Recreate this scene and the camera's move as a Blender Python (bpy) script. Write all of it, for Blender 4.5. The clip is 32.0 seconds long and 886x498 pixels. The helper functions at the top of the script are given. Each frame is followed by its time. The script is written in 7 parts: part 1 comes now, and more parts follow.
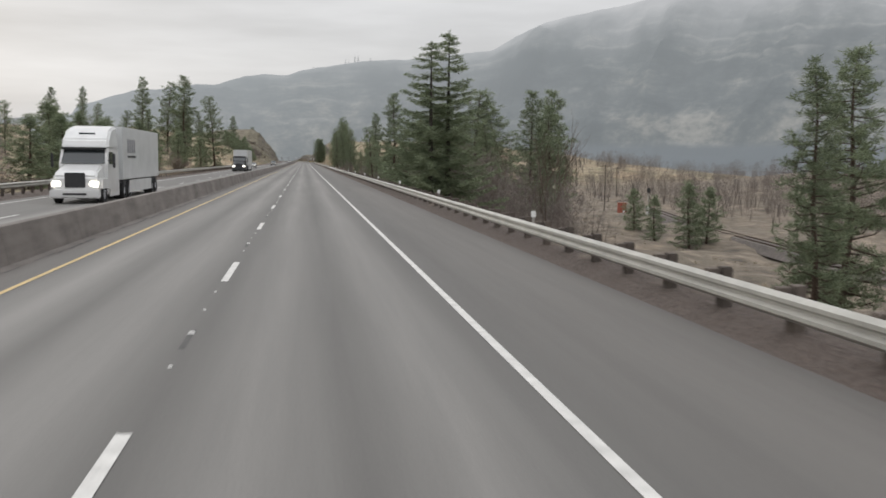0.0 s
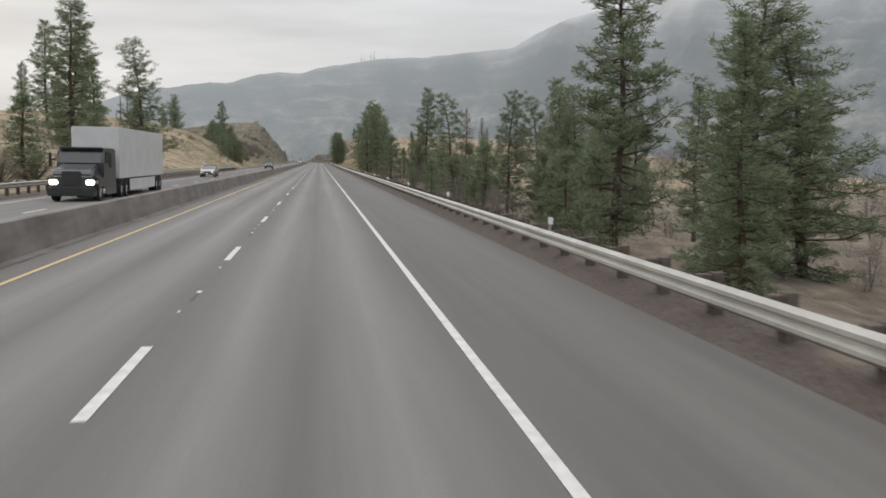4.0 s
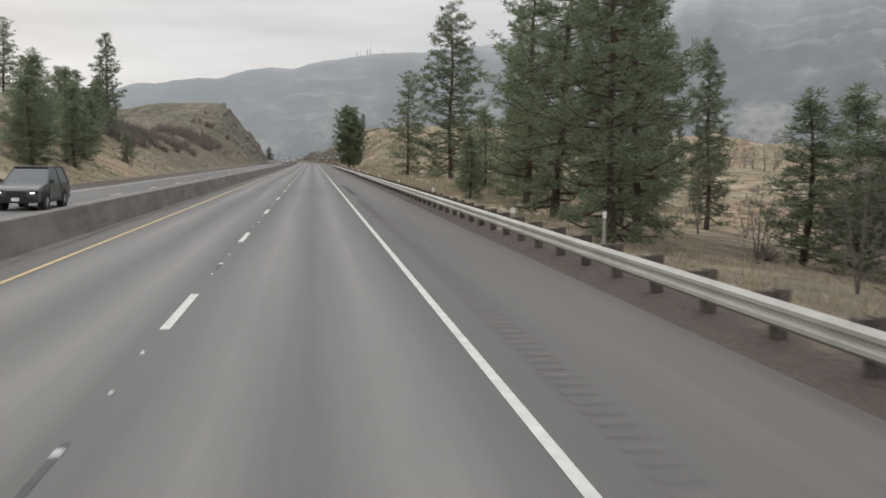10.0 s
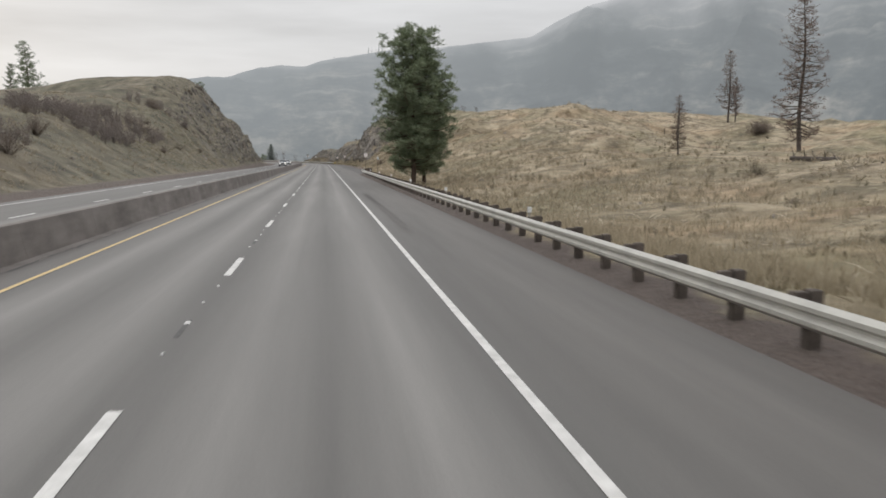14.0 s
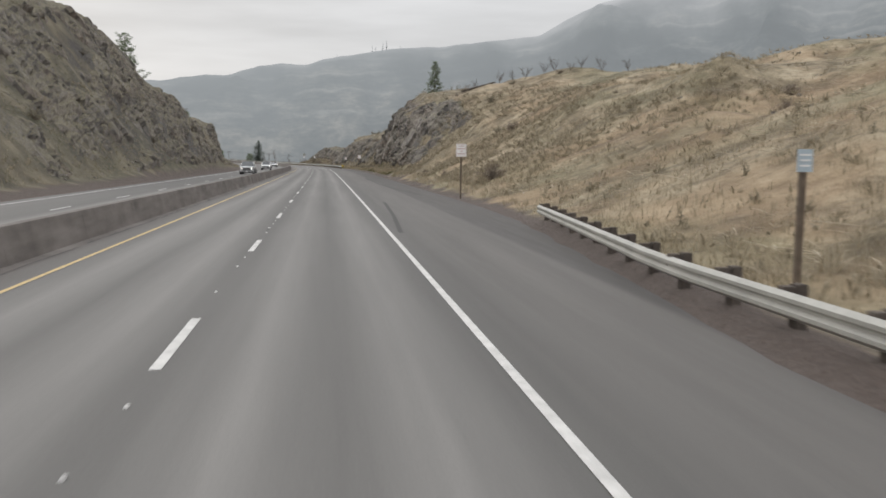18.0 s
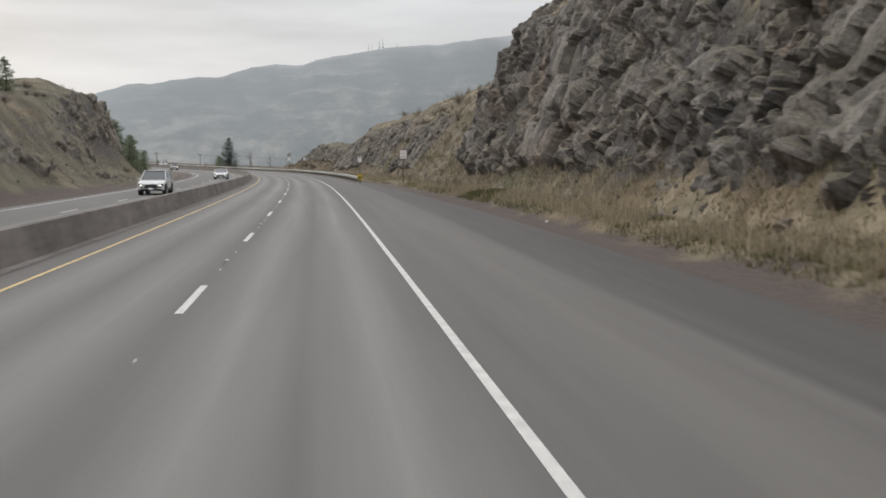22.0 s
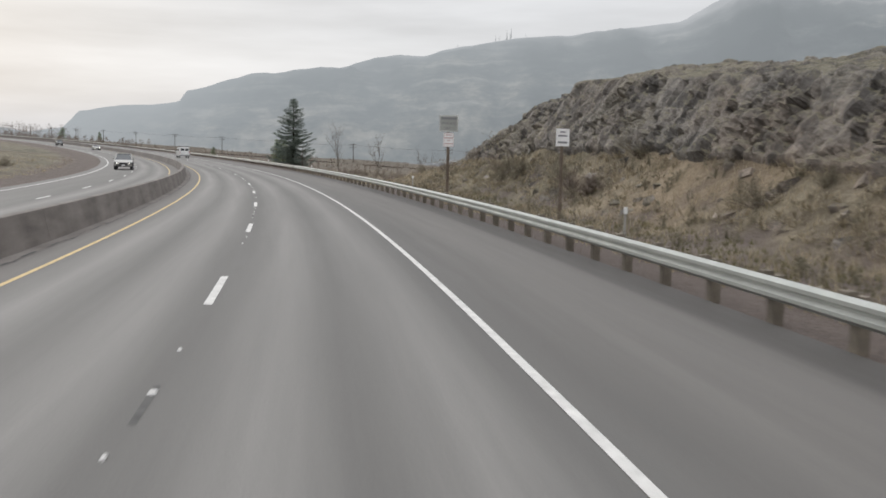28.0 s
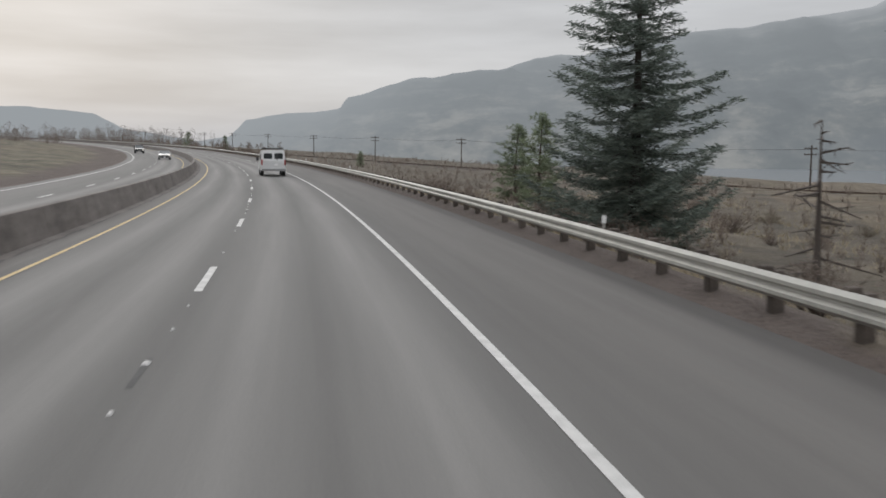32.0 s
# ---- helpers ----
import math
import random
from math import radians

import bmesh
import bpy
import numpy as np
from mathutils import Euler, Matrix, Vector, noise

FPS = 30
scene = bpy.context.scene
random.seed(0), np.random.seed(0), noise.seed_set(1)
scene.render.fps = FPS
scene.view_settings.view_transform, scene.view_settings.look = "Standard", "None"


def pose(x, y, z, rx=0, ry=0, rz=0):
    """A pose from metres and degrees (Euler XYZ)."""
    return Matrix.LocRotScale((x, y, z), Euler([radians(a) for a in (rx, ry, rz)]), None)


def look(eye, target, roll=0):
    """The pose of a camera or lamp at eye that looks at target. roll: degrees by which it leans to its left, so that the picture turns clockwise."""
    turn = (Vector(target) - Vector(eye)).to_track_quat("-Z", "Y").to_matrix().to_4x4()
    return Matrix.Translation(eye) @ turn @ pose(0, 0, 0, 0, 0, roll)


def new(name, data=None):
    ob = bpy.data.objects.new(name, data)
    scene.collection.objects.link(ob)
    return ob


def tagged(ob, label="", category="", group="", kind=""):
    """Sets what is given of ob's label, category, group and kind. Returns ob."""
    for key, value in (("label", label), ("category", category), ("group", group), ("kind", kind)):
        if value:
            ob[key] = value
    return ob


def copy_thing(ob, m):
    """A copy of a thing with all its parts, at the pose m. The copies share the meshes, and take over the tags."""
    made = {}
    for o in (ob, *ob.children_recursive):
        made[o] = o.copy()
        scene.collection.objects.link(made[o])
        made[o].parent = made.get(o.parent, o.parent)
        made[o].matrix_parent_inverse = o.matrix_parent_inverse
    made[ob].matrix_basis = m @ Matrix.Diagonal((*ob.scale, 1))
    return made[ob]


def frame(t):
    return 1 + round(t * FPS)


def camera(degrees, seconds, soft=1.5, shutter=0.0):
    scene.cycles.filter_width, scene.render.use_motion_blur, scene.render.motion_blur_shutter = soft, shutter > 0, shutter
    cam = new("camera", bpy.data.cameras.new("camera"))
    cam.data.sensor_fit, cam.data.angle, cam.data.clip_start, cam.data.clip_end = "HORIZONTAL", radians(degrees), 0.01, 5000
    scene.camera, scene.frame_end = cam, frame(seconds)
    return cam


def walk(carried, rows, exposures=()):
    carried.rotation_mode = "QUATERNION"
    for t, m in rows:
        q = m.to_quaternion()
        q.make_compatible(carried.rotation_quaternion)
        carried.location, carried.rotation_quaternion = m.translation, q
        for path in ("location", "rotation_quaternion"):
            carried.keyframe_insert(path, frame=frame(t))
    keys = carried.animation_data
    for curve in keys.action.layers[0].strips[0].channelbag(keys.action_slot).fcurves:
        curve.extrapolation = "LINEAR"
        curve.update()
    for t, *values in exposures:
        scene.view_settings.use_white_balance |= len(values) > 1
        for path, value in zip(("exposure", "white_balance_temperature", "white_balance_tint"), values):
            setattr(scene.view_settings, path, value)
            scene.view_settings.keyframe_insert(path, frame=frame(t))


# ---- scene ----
# ---- camera and its walk ----
cam = camera(52.8, 32.0, soft=1.7, shutter=0.12)
PATH = [
    (0, pose(1.44, -0.55, 2.213, 84.39, -0.69, -8.78)),
    (1, pose(1.73, 28.93, 2.213, 84.45, -0.36, -8.65)),
    (2, pose(1.95, 58.54, 2.213, 84.41, -0.69, -8.53)),
    (3, pose(2.07, 88.22, 2.213, 84.42, -0.70, -7.79)),
    (6, pose(1.69, 177.64, 2.213, 84.32, -1.22, -8.19)),
    (7, pose(1.64, 207.40, 2.213, 84.24, -1.23, -8.29)),
    (8, pose(1.58, 237.26, 2.213, 84.24, -1.51, -8.37)),
    (9, pose(1.71, 267.55, 2.213, 84.28, -0.83, -8.27)),
    (10, pose(1.86, 296.82, 2.213, 84.34, -0.85, -8.24)),
    (11, pose(1.92, 325.97, 2.213, 84.37, -0.78, -8.00)),
    (12, pose(1.83, 355.08, 2.213, 84.38, -0.90, -8.21)),
    (13, pose(1.77, 384.07, 2.213, 84.28, -0.71, -7.61)),
    (14, pose(1.75, 413.36, 2.213, 84.27, -0.47, -7.55)),
    (15, pose(1.70, 442.69, 2.213, 84.28, -0.86, -7.66)),
    (18, pose(1.62, 530.69, 2.213, 84.38, -0.83, -7.44)),
    (19, pose(1.57, 560.00, 2.213, 84.45, -0.74, -7.72)),
    (20, pose(1.63, 589.21, 2.213, 84.47, -0.56, -7.93)),
    (21, pose(1.63, 618.71, 2.213, 84.51, -0.64, -7.87)),
    (22, pose(1.67, 648.69, 2.213, 84.44, 0.13, -7.64)),
    (23, pose(1.39, 678.43, 2.213, 84.36, 0.09, -7.31)),
    (24, pose(0.85, 707.81, 2.213, 84.30, 0.05, -6.93)),
    (25, pose(-0.02, 736.67, 2.213, 84.36, -1.06, -6.06)),
    (28, pose(-6.65, 819.50, 2.213, 84.10, -1.26, -0.07)),
    (29, pose(-10.92, 846.28, 2.213, 84.05, -0.81, 3.11)),
    (30, pose(-16.45, 872.47, 2.220, 84.02, -1.26, 5.47)),
    (31, pose(-23.17, 898.91, 2.283, 84.11, -1.00, 7.61)),
    (32, pose(-30.92, 925.39, 2.410, 84.19, -0.39, 9.84)),
]
walk(cam, PATH, [(0, 0.1, 6440, 10), (25, 0.12, 6430, 10), (28, 0.2, 6360, 10), (29, 0.2, 6330, 10), (30, -0.18, 6300, 10), (32, -0.18, 6300, 10)])

# ---- overcast sky and a wide, weak sun ----
SUN_EL, SUN_AZ = 24.0, -38.0   # degrees; azimuth to the left of the straight road's heading
world = bpy.data.worlds.new("overcast_sky")
scene.world = world
world.use_nodes = True
wn, wl = world.node_tree.nodes, world.node_tree.links
wn.clear()
w_out = wn.new("ShaderNodeOutputWorld")
w_bg = wn.new("ShaderNodeBackground")
w_sky = wn.new("ShaderNodeTexSky")
w_sky.sky_type = "NISHITA"
w_sky.sun_disc = False
w_sky.sun_elevation = radians(SUN_EL)
w_sky.sun_rotation = radians(SUN_AZ)
w_sky.air_density, w_sky.dust_density = 1.5, 4.0
w_geo = wn.new("ShaderNodeTexCoord")
w_sep = wn.new("ShaderNodeSeparateXYZ")
wl.new(w_geo.outputs["Generated"], w_sep.inputs[0])
# luminance of a cloud deck rises from the horizon to the zenith
w_ramp = wn.new("ShaderNodeValToRGB")
wl.new(w_sep.outputs["Z"], w_ramp.inputs["Fac"])
els = w_ramp.color_ramp.elements
els[0].position, els[0].color = 0.0, (0.56, 0.57, 0.59, 1)
els[1].position, els[1].color = 1.0, (1.70, 1.70, 1.73, 1)
e = els.new(0.06)
e.color = (0.70, 0.70, 0.70, 1)
e = els.new(0.13)
e.color = (0.655, 0.657, 0.665, 1)
e = els.new(0.30)
e.color = (0.72, 0.72, 0.73, 1)
w_map = wn.new("ShaderNodeMapping")
w_map.inputs["Scale"].default_value = (1.6, 1.6, 11.0)
wl.new(w_geo.outputs["Generated"], w_map.inputs[0])
w_noise = wn.new("ShaderNodeTexNoise")
w_noise.inputs["Scale"].default_value = 2.2
w_noise.inputs["Detail"].default_value = 5.0
w_noise.inputs["Roughness"].default_value = 0.5
wl.new(w_map.outputs[0], w_noise.inputs["Vector"])
w_cl = wn.new("ShaderNodeMapRange")
w_cl.inputs["From Min"].default_value, w_cl.inputs["From Max"].default_value = 0.3, 0.7
w_cl.inputs["To Min"].default_value, w_cl.inputs["To Max"].default_value = 0.86, 1.14
wl.new(w_noise.outputs["Fac"], w_cl.inputs["Value"])
w_mul = wn.new("ShaderNodeMix")
w_mul.data_type, w_mul.blend_type = "RGBA", "MULTIPLY"
w_mul.inputs["Factor"].default_value = 1.0
wl.new(w_ramp.outputs["Color"], w_mul.inputs["A"])
wl.new(w_cl.outputs["Result"], w_mul.inputs["B"])
w_skys = wn.new("ShaderNodeMix")
w_skys.data_type, w_skys.blend_type = "RGBA", "MULTIPLY"
w_skys.inputs["Factor"].default_value = 1.0
w_skys.inputs["B"].default_value = (0.08, 0.08, 0.08, 1)
wl.new(w_sky.outputs[0], w_skys.inputs["A"])
w_mix = wn.new("ShaderNodeMix")
w_mix.data_type = "RGBA"
w_mix.inputs["Factor"].default_value = 0.93
wl.new(w_skys.outputs["Result"], w_mix.inputs["A"])
wl.new(w_mul.outputs["Result"], w_mix.inputs["B"])
wl.new(w_mix.outputs["Result"], w_bg.inputs["Color"])
w_bg.inputs["Strength"].default_value = 1.0
wl.new(w_bg.outputs[0], w_out.inputs[0])

sun_data = bpy.data.lights.new("sun", "SUN")
sun_data.energy, sun_data.angle, sun_data.color = 0.6, radians(25), (1.0, 0.96, 0.9)
sun = new("sun", sun_data)
sun_dir = Vector((math.sin(radians(SUN_AZ)) * math.cos(radians(SUN_EL)), math.cos(radians(SUN_AZ)) * math.cos(radians(SUN_EL)), math.sin(radians(SUN_EL))))
sun.matrix_world = look(sun_dir * 100, (0, 0, 0))

# ---- road line: arc length s along the lane divider, offset n to its right ----
BEND_S = np.array([0, 540, 600, 660, 720, 780, 840, 900, 960, 1020, 1150, 1400.0])
BEND_K = np.array([0, 0.003, 0.05, 0.029, 0.569, 1.228, 1.769, 1.715, 1.147, 1.117, 1.0, 0.2]) * 1e-3
LINE_S = np.arange(-300, 2001, 1.0)
LINE_H = np.cumsum(np.where(LINE_S < 0, 0, np.interp(LINE_S, BEND_S, BEND_K)))
LINE_X = np.cumsum(-np.sin(LINE_H))
LINE_Y = np.cumsum(np.cos(LINE_H))
LINE_X -= np.interp(0, LINE_S, LINE_X)
LINE_Y -= np.interp(0, LINE_S, LINE_Y)


def heading(s):
    return np.interp(s, LINE_S, LINE_H)


def rise(s):
    a = np.clip(np.asarray(s, float) - 860, 0, 270)
    return 0.5 * (0.023 / 270) * a * a + 0.023 * np.maximum(np.asarray(s, float) - 1130, 0)


def place(s, n):
    h = heading(s)
    return np.interp(s, LINE_S, LINE_X) + n * np.cos(h), np.interp(s, LINE_S, LINE_Y) + n * np.sin(h)


def fbm(x, y, seed=0, octaves=4):
    """Smooth value noise on arrays, about -1 to 1."""
    out, amp, total = 0.0, 1.0, 0.0
    for o in range(octaves):
        f = 2.0 ** o
        X, Y = np.asarray(x, float) * f, np.asarray(y, float) * f
        xi, yi = np.floor(X), np.floor(Y)
        u, v = X - xi, Y - yi
        u, v = u * u * (3 - 2 * u), v * v * (3 - 2 * v)

        def hsh(a, b):
            q = np.sin(a * 127.1 + b * 311.7 + seed * 74.7 + o * 19.19) * 43758.5453
            return q - np.floor(q)
        a = hsh(xi, yi) * (1 - u) + hsh(xi + 1, yi) * u
        b = hsh(xi, yi + 1) * (1 - u) + hsh(xi + 1, yi + 1) * u
        out = out + amp * ((a * (1 - v) + b * v) * 2 - 1)
        total += amp
        amp *= 0.5
    return out / total


# ---- the land: cross profiles (offset, height) at stations along the road ----
RIGHT_N = [8.5, 12, 16, 21, 28, 38, 52, 75, 110, 160, 260]
RIGHT = {
    -300: [-0.18, -2.0, -3.5, -5, -7, -8, -8.0, -8.0, -7.8, -7.8, -8.2],
    60: [-0.18, -2.0, -3.5, -5, -7, -8, -8.0, -8.0, -7.8, -7.8, -8.2],
    180: [-0.18, -1.6, -3.2, -5, -7, -8, -8.0, -8.0, -7.6, -6.5, -7.5],
    260: [-0.18, -0.9, -2.2, -3.8, -5.5, -6.5, -7, -7, -6.0, 0.5, -5.0],
    330: [-0.18, -0.6, -1.0, -1.8, -3.0, -4.5, -5.5, -5.5, -5.5, -4.5, -8.0],
    390: [-0.18, -0.4, -0.3, -0.3, -0.3, -0.2, 0.2, 1.0, 1.5, 0, -8],
    450: [-0.18, -0.3, 0.0, 0.5, 0.9, 1.2, 1.3, 1.4, 2.5, 2, -7],
    480: [-0.18, -0.2, 0.3, 1.3, 2.2, 2.6, 2.2, 1.4, 3.5, 3, -6.5],
    510: [-0.18, 0.0, 0.8, 2.2, 3.8, 4.4, 2.4, 1.2, 5.5, 5, -6],
    535: [-0.18, 0.1, 1.1, 2.8, 4.8, 5.8, 3.8, 1.4, 6.8, 6, -6],
    560: [-0.2, 0.3, 1.6, 3.6, 6.2, 8.0, 7.0, 3.8, 9.0, 7, -6],
    600: [-0.1, 0.8, 2.4, 4.5, 6.9, 9.4, 11.2, 10.4, 10.8, 9, -5],
    640: [-0.1, 0.9, 3.8, 7.2, 10.3, 12.6, 14.2, 14.8, 14, 10, -5],
    653: [-0.1, 0.8, 7.6, 11.2, 13.5, 14.6, 15.2, 15.6, 14.5, 10, -5],
    680: [-0.1, 0.7, 8.6, 12.1, 13.6, 14.7, 15.4, 15.8, 14.5, 10, -5],
    700: [-0.1, 0.7, 11.0, 14.0, 15.6, 16.0, 16, 15.8, 14, 9, -6],
    724: [-0.1, 0.6, 4.2, 8.8, 12, 14, 14.5, 13.5, 9.5, 2.5, -8],
    708: [-0.1, 0.6, 10.6, 14.7, 16.2, 16.2, 16, 15, 12.5, 6, -7],
    713: [-0.1, 0.6, 9.9, 13.8, 14.8, 15.4, 15.5, 14.5, 12, 5, -7],
    740: [-0.1, 0.6, 5.0, 9.2, 12.0, 13.5, 14, 13, 9, 2, -8],
    770: [-0.2, 0.5, 6.4, 9.9, 12.0, 13.0, 13, 11, 6, -1, -9],
    805: [-0.2, 0.4, 6.6, 9.4, 10.6, 10.8, 10.2, 7, 2, -3, -9],
    822: [-0.2, 0.3, 5.2, 9.8, 10.8, 10.4, 8, 4, 0, -4, -9],
    829: [-0.1, 0.1, 2.9, 7.0, 8.8, 8.2, 7, 3, -1, -5, -9],
    837: [-0.1, 0.0, 2.3, 5.4, 5.6, 5.4, 5, 2, -2, -6, -9],
    845: [-0.1, 0.0, 2.3, 5.5, 5.4, 5.0, 4.6, 2, -2, -6, -9],
    862: [-0.1, 0.0, 2.8, 6.9, 6.3, 5.0, 4, 1, -2, -6, -9],
    867: [-0.1, 0.0, 2.8, 6.8, 6.2, 4.8, 3.5, 0.5, -2.5, -6.5, -9],
    872: [-0.1, 0.0, 2.6, 6.4, 6.0, 4.8, 3, 0, -3, -7, -9],
    880: [-0.1, 0.5, 2.3, 4.6, 4.6, 3.2, 1, -1, -3.5, -7, -9],
    890: [-0.4, -0.2, 1.3, 1.8, 1.5, 0.2, -1.4, -2.4, -4, -7, -9],
    915: [-0.5, -1.0, -1.5, -1.9, -2.3, -2.6, -2.6, -2.4, -5, -8, -9],
    1000: [-0.5, -0.9, -1.2, -1.6, -1.9, -2.0, -2.0, -2.0, -5, -8, -9],
    2000: [-0.5, -0.9, -1.2, -1.6, -1.9, -2.0, -2.0, -2.0, -5, -12, -24],
}
# toe of the road cut: an extra column where the face starts steeply
for k in RIGHT:
    row = RIGHT[k]
    row[0] = 0.08 if k <= 510 else max(row[0], -0.1)
    row.insert(2, 2.4 if 650 < k < 714 else 0.12 if 826 < k < 878 else row[1] + 0.25 * (row[2] - row[1]))
RIGHT_N.insert(2, 13.0)
# rim of the broken rock above the talus slope
RIGHT_RIM = {822: 7.0, 829: 5.2, 837: 4.6, 845: 4.8, 862: 6.3, 867: 6.2, 872: 5.6, 880: 4.2, 890: 1.9}
for k in RIGHT:
    RIGHT[k].insert(4, RIGHT_RIM[k] if k in RIGHT_RIM else 0.6 * RIGHT[k][3] + 0.4 * RIGHT[k][4])
RIGHT_N.insert(4, 18.0)
LEFT_N = [16.5, 18.5, 21, 25, 30, 36, 45, 60, 90, 140, 330]
LEFT = {
    -300: [-0.5, -0.8, -1, -1, -1, -0.5, 1, 3, 8, 14, 20],
    150: [-0.5, -0.8, -1, -1, -1, -0.5, 1, 3, 8, 14, 20],
    260: [-0.5, -0.6, -0.6, -0.2, 0.6, 2.0, 4, 7, 10, 14, 20],
    320: [-0.4, -0.3, 0.5, 2.0, 4.0, 6.6, 9.5, 11, 12, 15, 20],
    380: [-0.4, 0, 1.2, 3.0, 5.6, 8.6, 11.6, 13, 13.5, 16, 22],
    430: [-0.4, 0.1, 1.4, 3.4, 6.0, 9.0, 11.4, 12.4, 12.6, 15, 22],
    500: [-0.4, 0.3, 1.6, 3.6, 5.9, 7.4, 8.2, 8.6, 9.0, 11, 17],
    560: [-0.4, 0.5, 2.0, 4.5, 7.0, 8.6, 9.6, 10.4, 11.0, 12, 17],
    610: [-0.4, 0.8, 3.6, 8.0, 12.6, 15.2, 15.2, 13.6, 13, 14, 17],
    640: [-0.4, 2.2, 6.0, 12.0, 19.0, 21.8, 19.5, 15.0, 14.5, 15, 17],
    655: [-0.4, 2.6, 7.0, 13.4, 20.4, 22.6, 22.4, 21.0, 17, 17, 18],
    667: [-0.4, 2.6, 7.2, 12.6, 19.8, 23.6, 23.2, 21.8, 18, 18, 18],
    676: [-0.4, 2.6, 7.3, 12.6, 18.8, 24.0, 23.4, 21.5, 18, 18, 19],
    684: [-0.4, 2.6, 7.4, 12.6, 14.6, 16.4, 17.0, 17.2, 18, 19, 20],
    700: [-0.4, 2.4, 7.4, 12.6, 14.2, 15.4, 16.2, 17.0, 18, 19, 20],
    714: [-0.4, 1.6, 4.6, 8.0, 9.0, 10.5, 13.0, 16.0, 18, 19, 20],
    745: [-0.4, 0.5, 2.6, 8.2, 9.4, 10.5, 12.5, 14.5, 16, 17, 18],
    766: [-0.4, 0.3, 1.4, 11.0, 12.6, 12.4, 12.2, 13.0, 14, 15, 16],
    784: [-0.4, 0.2, 1.0, 10.6, 12.8, 12.6, 12.0, 12.0, 12, 12, 12],
    797: [-0.4, -0.2, 0.2, 1.4, 4.0, 6.0, 6.6, 7.0, 8, 9, 10],
    830: [-0.4, -0.3, -0.1, 0.3, 0.8, 1.0, 1.2, 1.5, 2, 3, 5],
    900: [-0.4, -0.4, -0.3, 0, 0.3, 0.4, 0.5, 0.8, 1, 1.5, 3],
    2000: [-0.4, -0.4, -0.3, 0, 0.3, 0.4, 0.5, 0.8, 1, 1.5, 3],
}

# one more column inside the steep cut
LEFT_STEEP = {684: 10.4, 700: 10.8, 714: 6.8, 745: 6.2, 766: 5.0, 784: 4.0, 797: 0.6}
for k in LEFT:
    LEFT[k].insert(3, LEFT_STEEP[k] if k in LEFT_STEEP else 0.5 * (LEFT[k][2] + LEFT[k][3]))
LEFT_N.insert(3, 23.0)


def shoulder_edge(s):
    """Right edge of the asphalt: wider at the turnout."""
    return np.interp(s, [540, 562, 575, 610, 640, 690, 720, 745, 760, 905, 930], [6.85, 9.0, 9.4, 9.3, 9.3, 9.4, 8.9, 8.5, 7.75, 7.9, 7.45])


def profile(table, cols, s, n):
    keys = sorted(table)
    heights = np.array([table[k] for k in keys], float)
    s, n = np.asarray(s, float), np.asarray(n, float)
    i = np.clip(np.searchsorted(keys, s) - 1, 0, len(keys) - 2)
    ks = np.array(keys, float)
    u = np.clip((s - ks[i]) / (ks[i + 1] - ks[i]), 0, 1)
    u = u * u * (3 - 2 * u) * 0.5 + u * 0.5
    cols = np.array(cols, float)
    j = np.clip(np.searchsorted(cols, n) - 1, 0, len(cols) - 2)
    v = np.clip((n - cols[j]) / (cols[j + 1] - cols[j]), 0, 1)
    a = heights[i, j] * (1 - v) + heights[i, j + 1] * v
    b = heights[i + 1, j] * (1 - v) + heights[i + 1, j + 1] * v
    return a * (1 - u) + b * u


def land(s, n):
    """Height of the ground at s, n, without the road's own rise."""
    s, n = np.asarray(s, float), np.asarray(n, float)
    s, n = np.broadcast_arrays(s, n)
    r = profile(RIGHT, RIGHT_N, s, np.maximum(n, RIGHT_N[0]))
    l = profile(LEFT, LEFT_N, s, np.maximum(-n, LEFT_N[0]))
    z = np.where(n > 0, r, l)
    edge_r = np.maximum(n - shoulder_edge(s) - 0.4, 0)
    edge_l = np.maximum(-n - 16.8, 0)
    edge = np.where(n > 0, edge_r, edge_l)
    rough = np.clip(edge / 6.0, 0, 1)
    bumps = 1.05 * fbm(s / 7, n / 7, 3, 4) + 1.3 * fbm(s / 38, n / 38, 5, 3) * np.clip(edge / 25, 0, 1)
    bumps = np.where(n > 0, bumps * np.interp(s, [790, 815, 900, 930], [1, 0.42, 0.42, 1]), bumps)
    # grassy mounds and hollows of the dry hill
    bumps = bumps + np.where(n > 0, 1.0, 0.0) * np.interp(s, [380, 430, 600, 640], [0, 1, 1, 0]) * (2.1 * fbm(s / 17, n / 12, 31, 2) + 0.9 * fbm(s / 5.5, n / 4.5, 32, 2)) * np.clip((edge - 2) / 12, 0, 1)
    steep = np.clip(np.abs(z) / 6, 0.40, 1.2)
    z = z + bumps * rough * steep
    on_road = (n > -16.2) & (n < shoulder_edge(s) + 0.35)
    near = np.clip(edge / 1.0, 0, 1)
    z = np.where(on_road, np.where(n > 0, -0.04, -0.35), z * near - 0.03 * (1 - near))
    # low gravel berm under the guard rails
    past = n - shoulder_edge(s)
    berm = np.interp(s, [295, 335, 480, 530, 560, 566, 910, 930], [0.20, 0.09, 0.09, 0.25, 0.25, 0.0, 0.0, 0.16]) * np.clip(past / 0.35, 0, 1) * np.clip((2.0 - past) / 1.2, 0, 1)
    return z + np.where(n > 0, berm, 0)


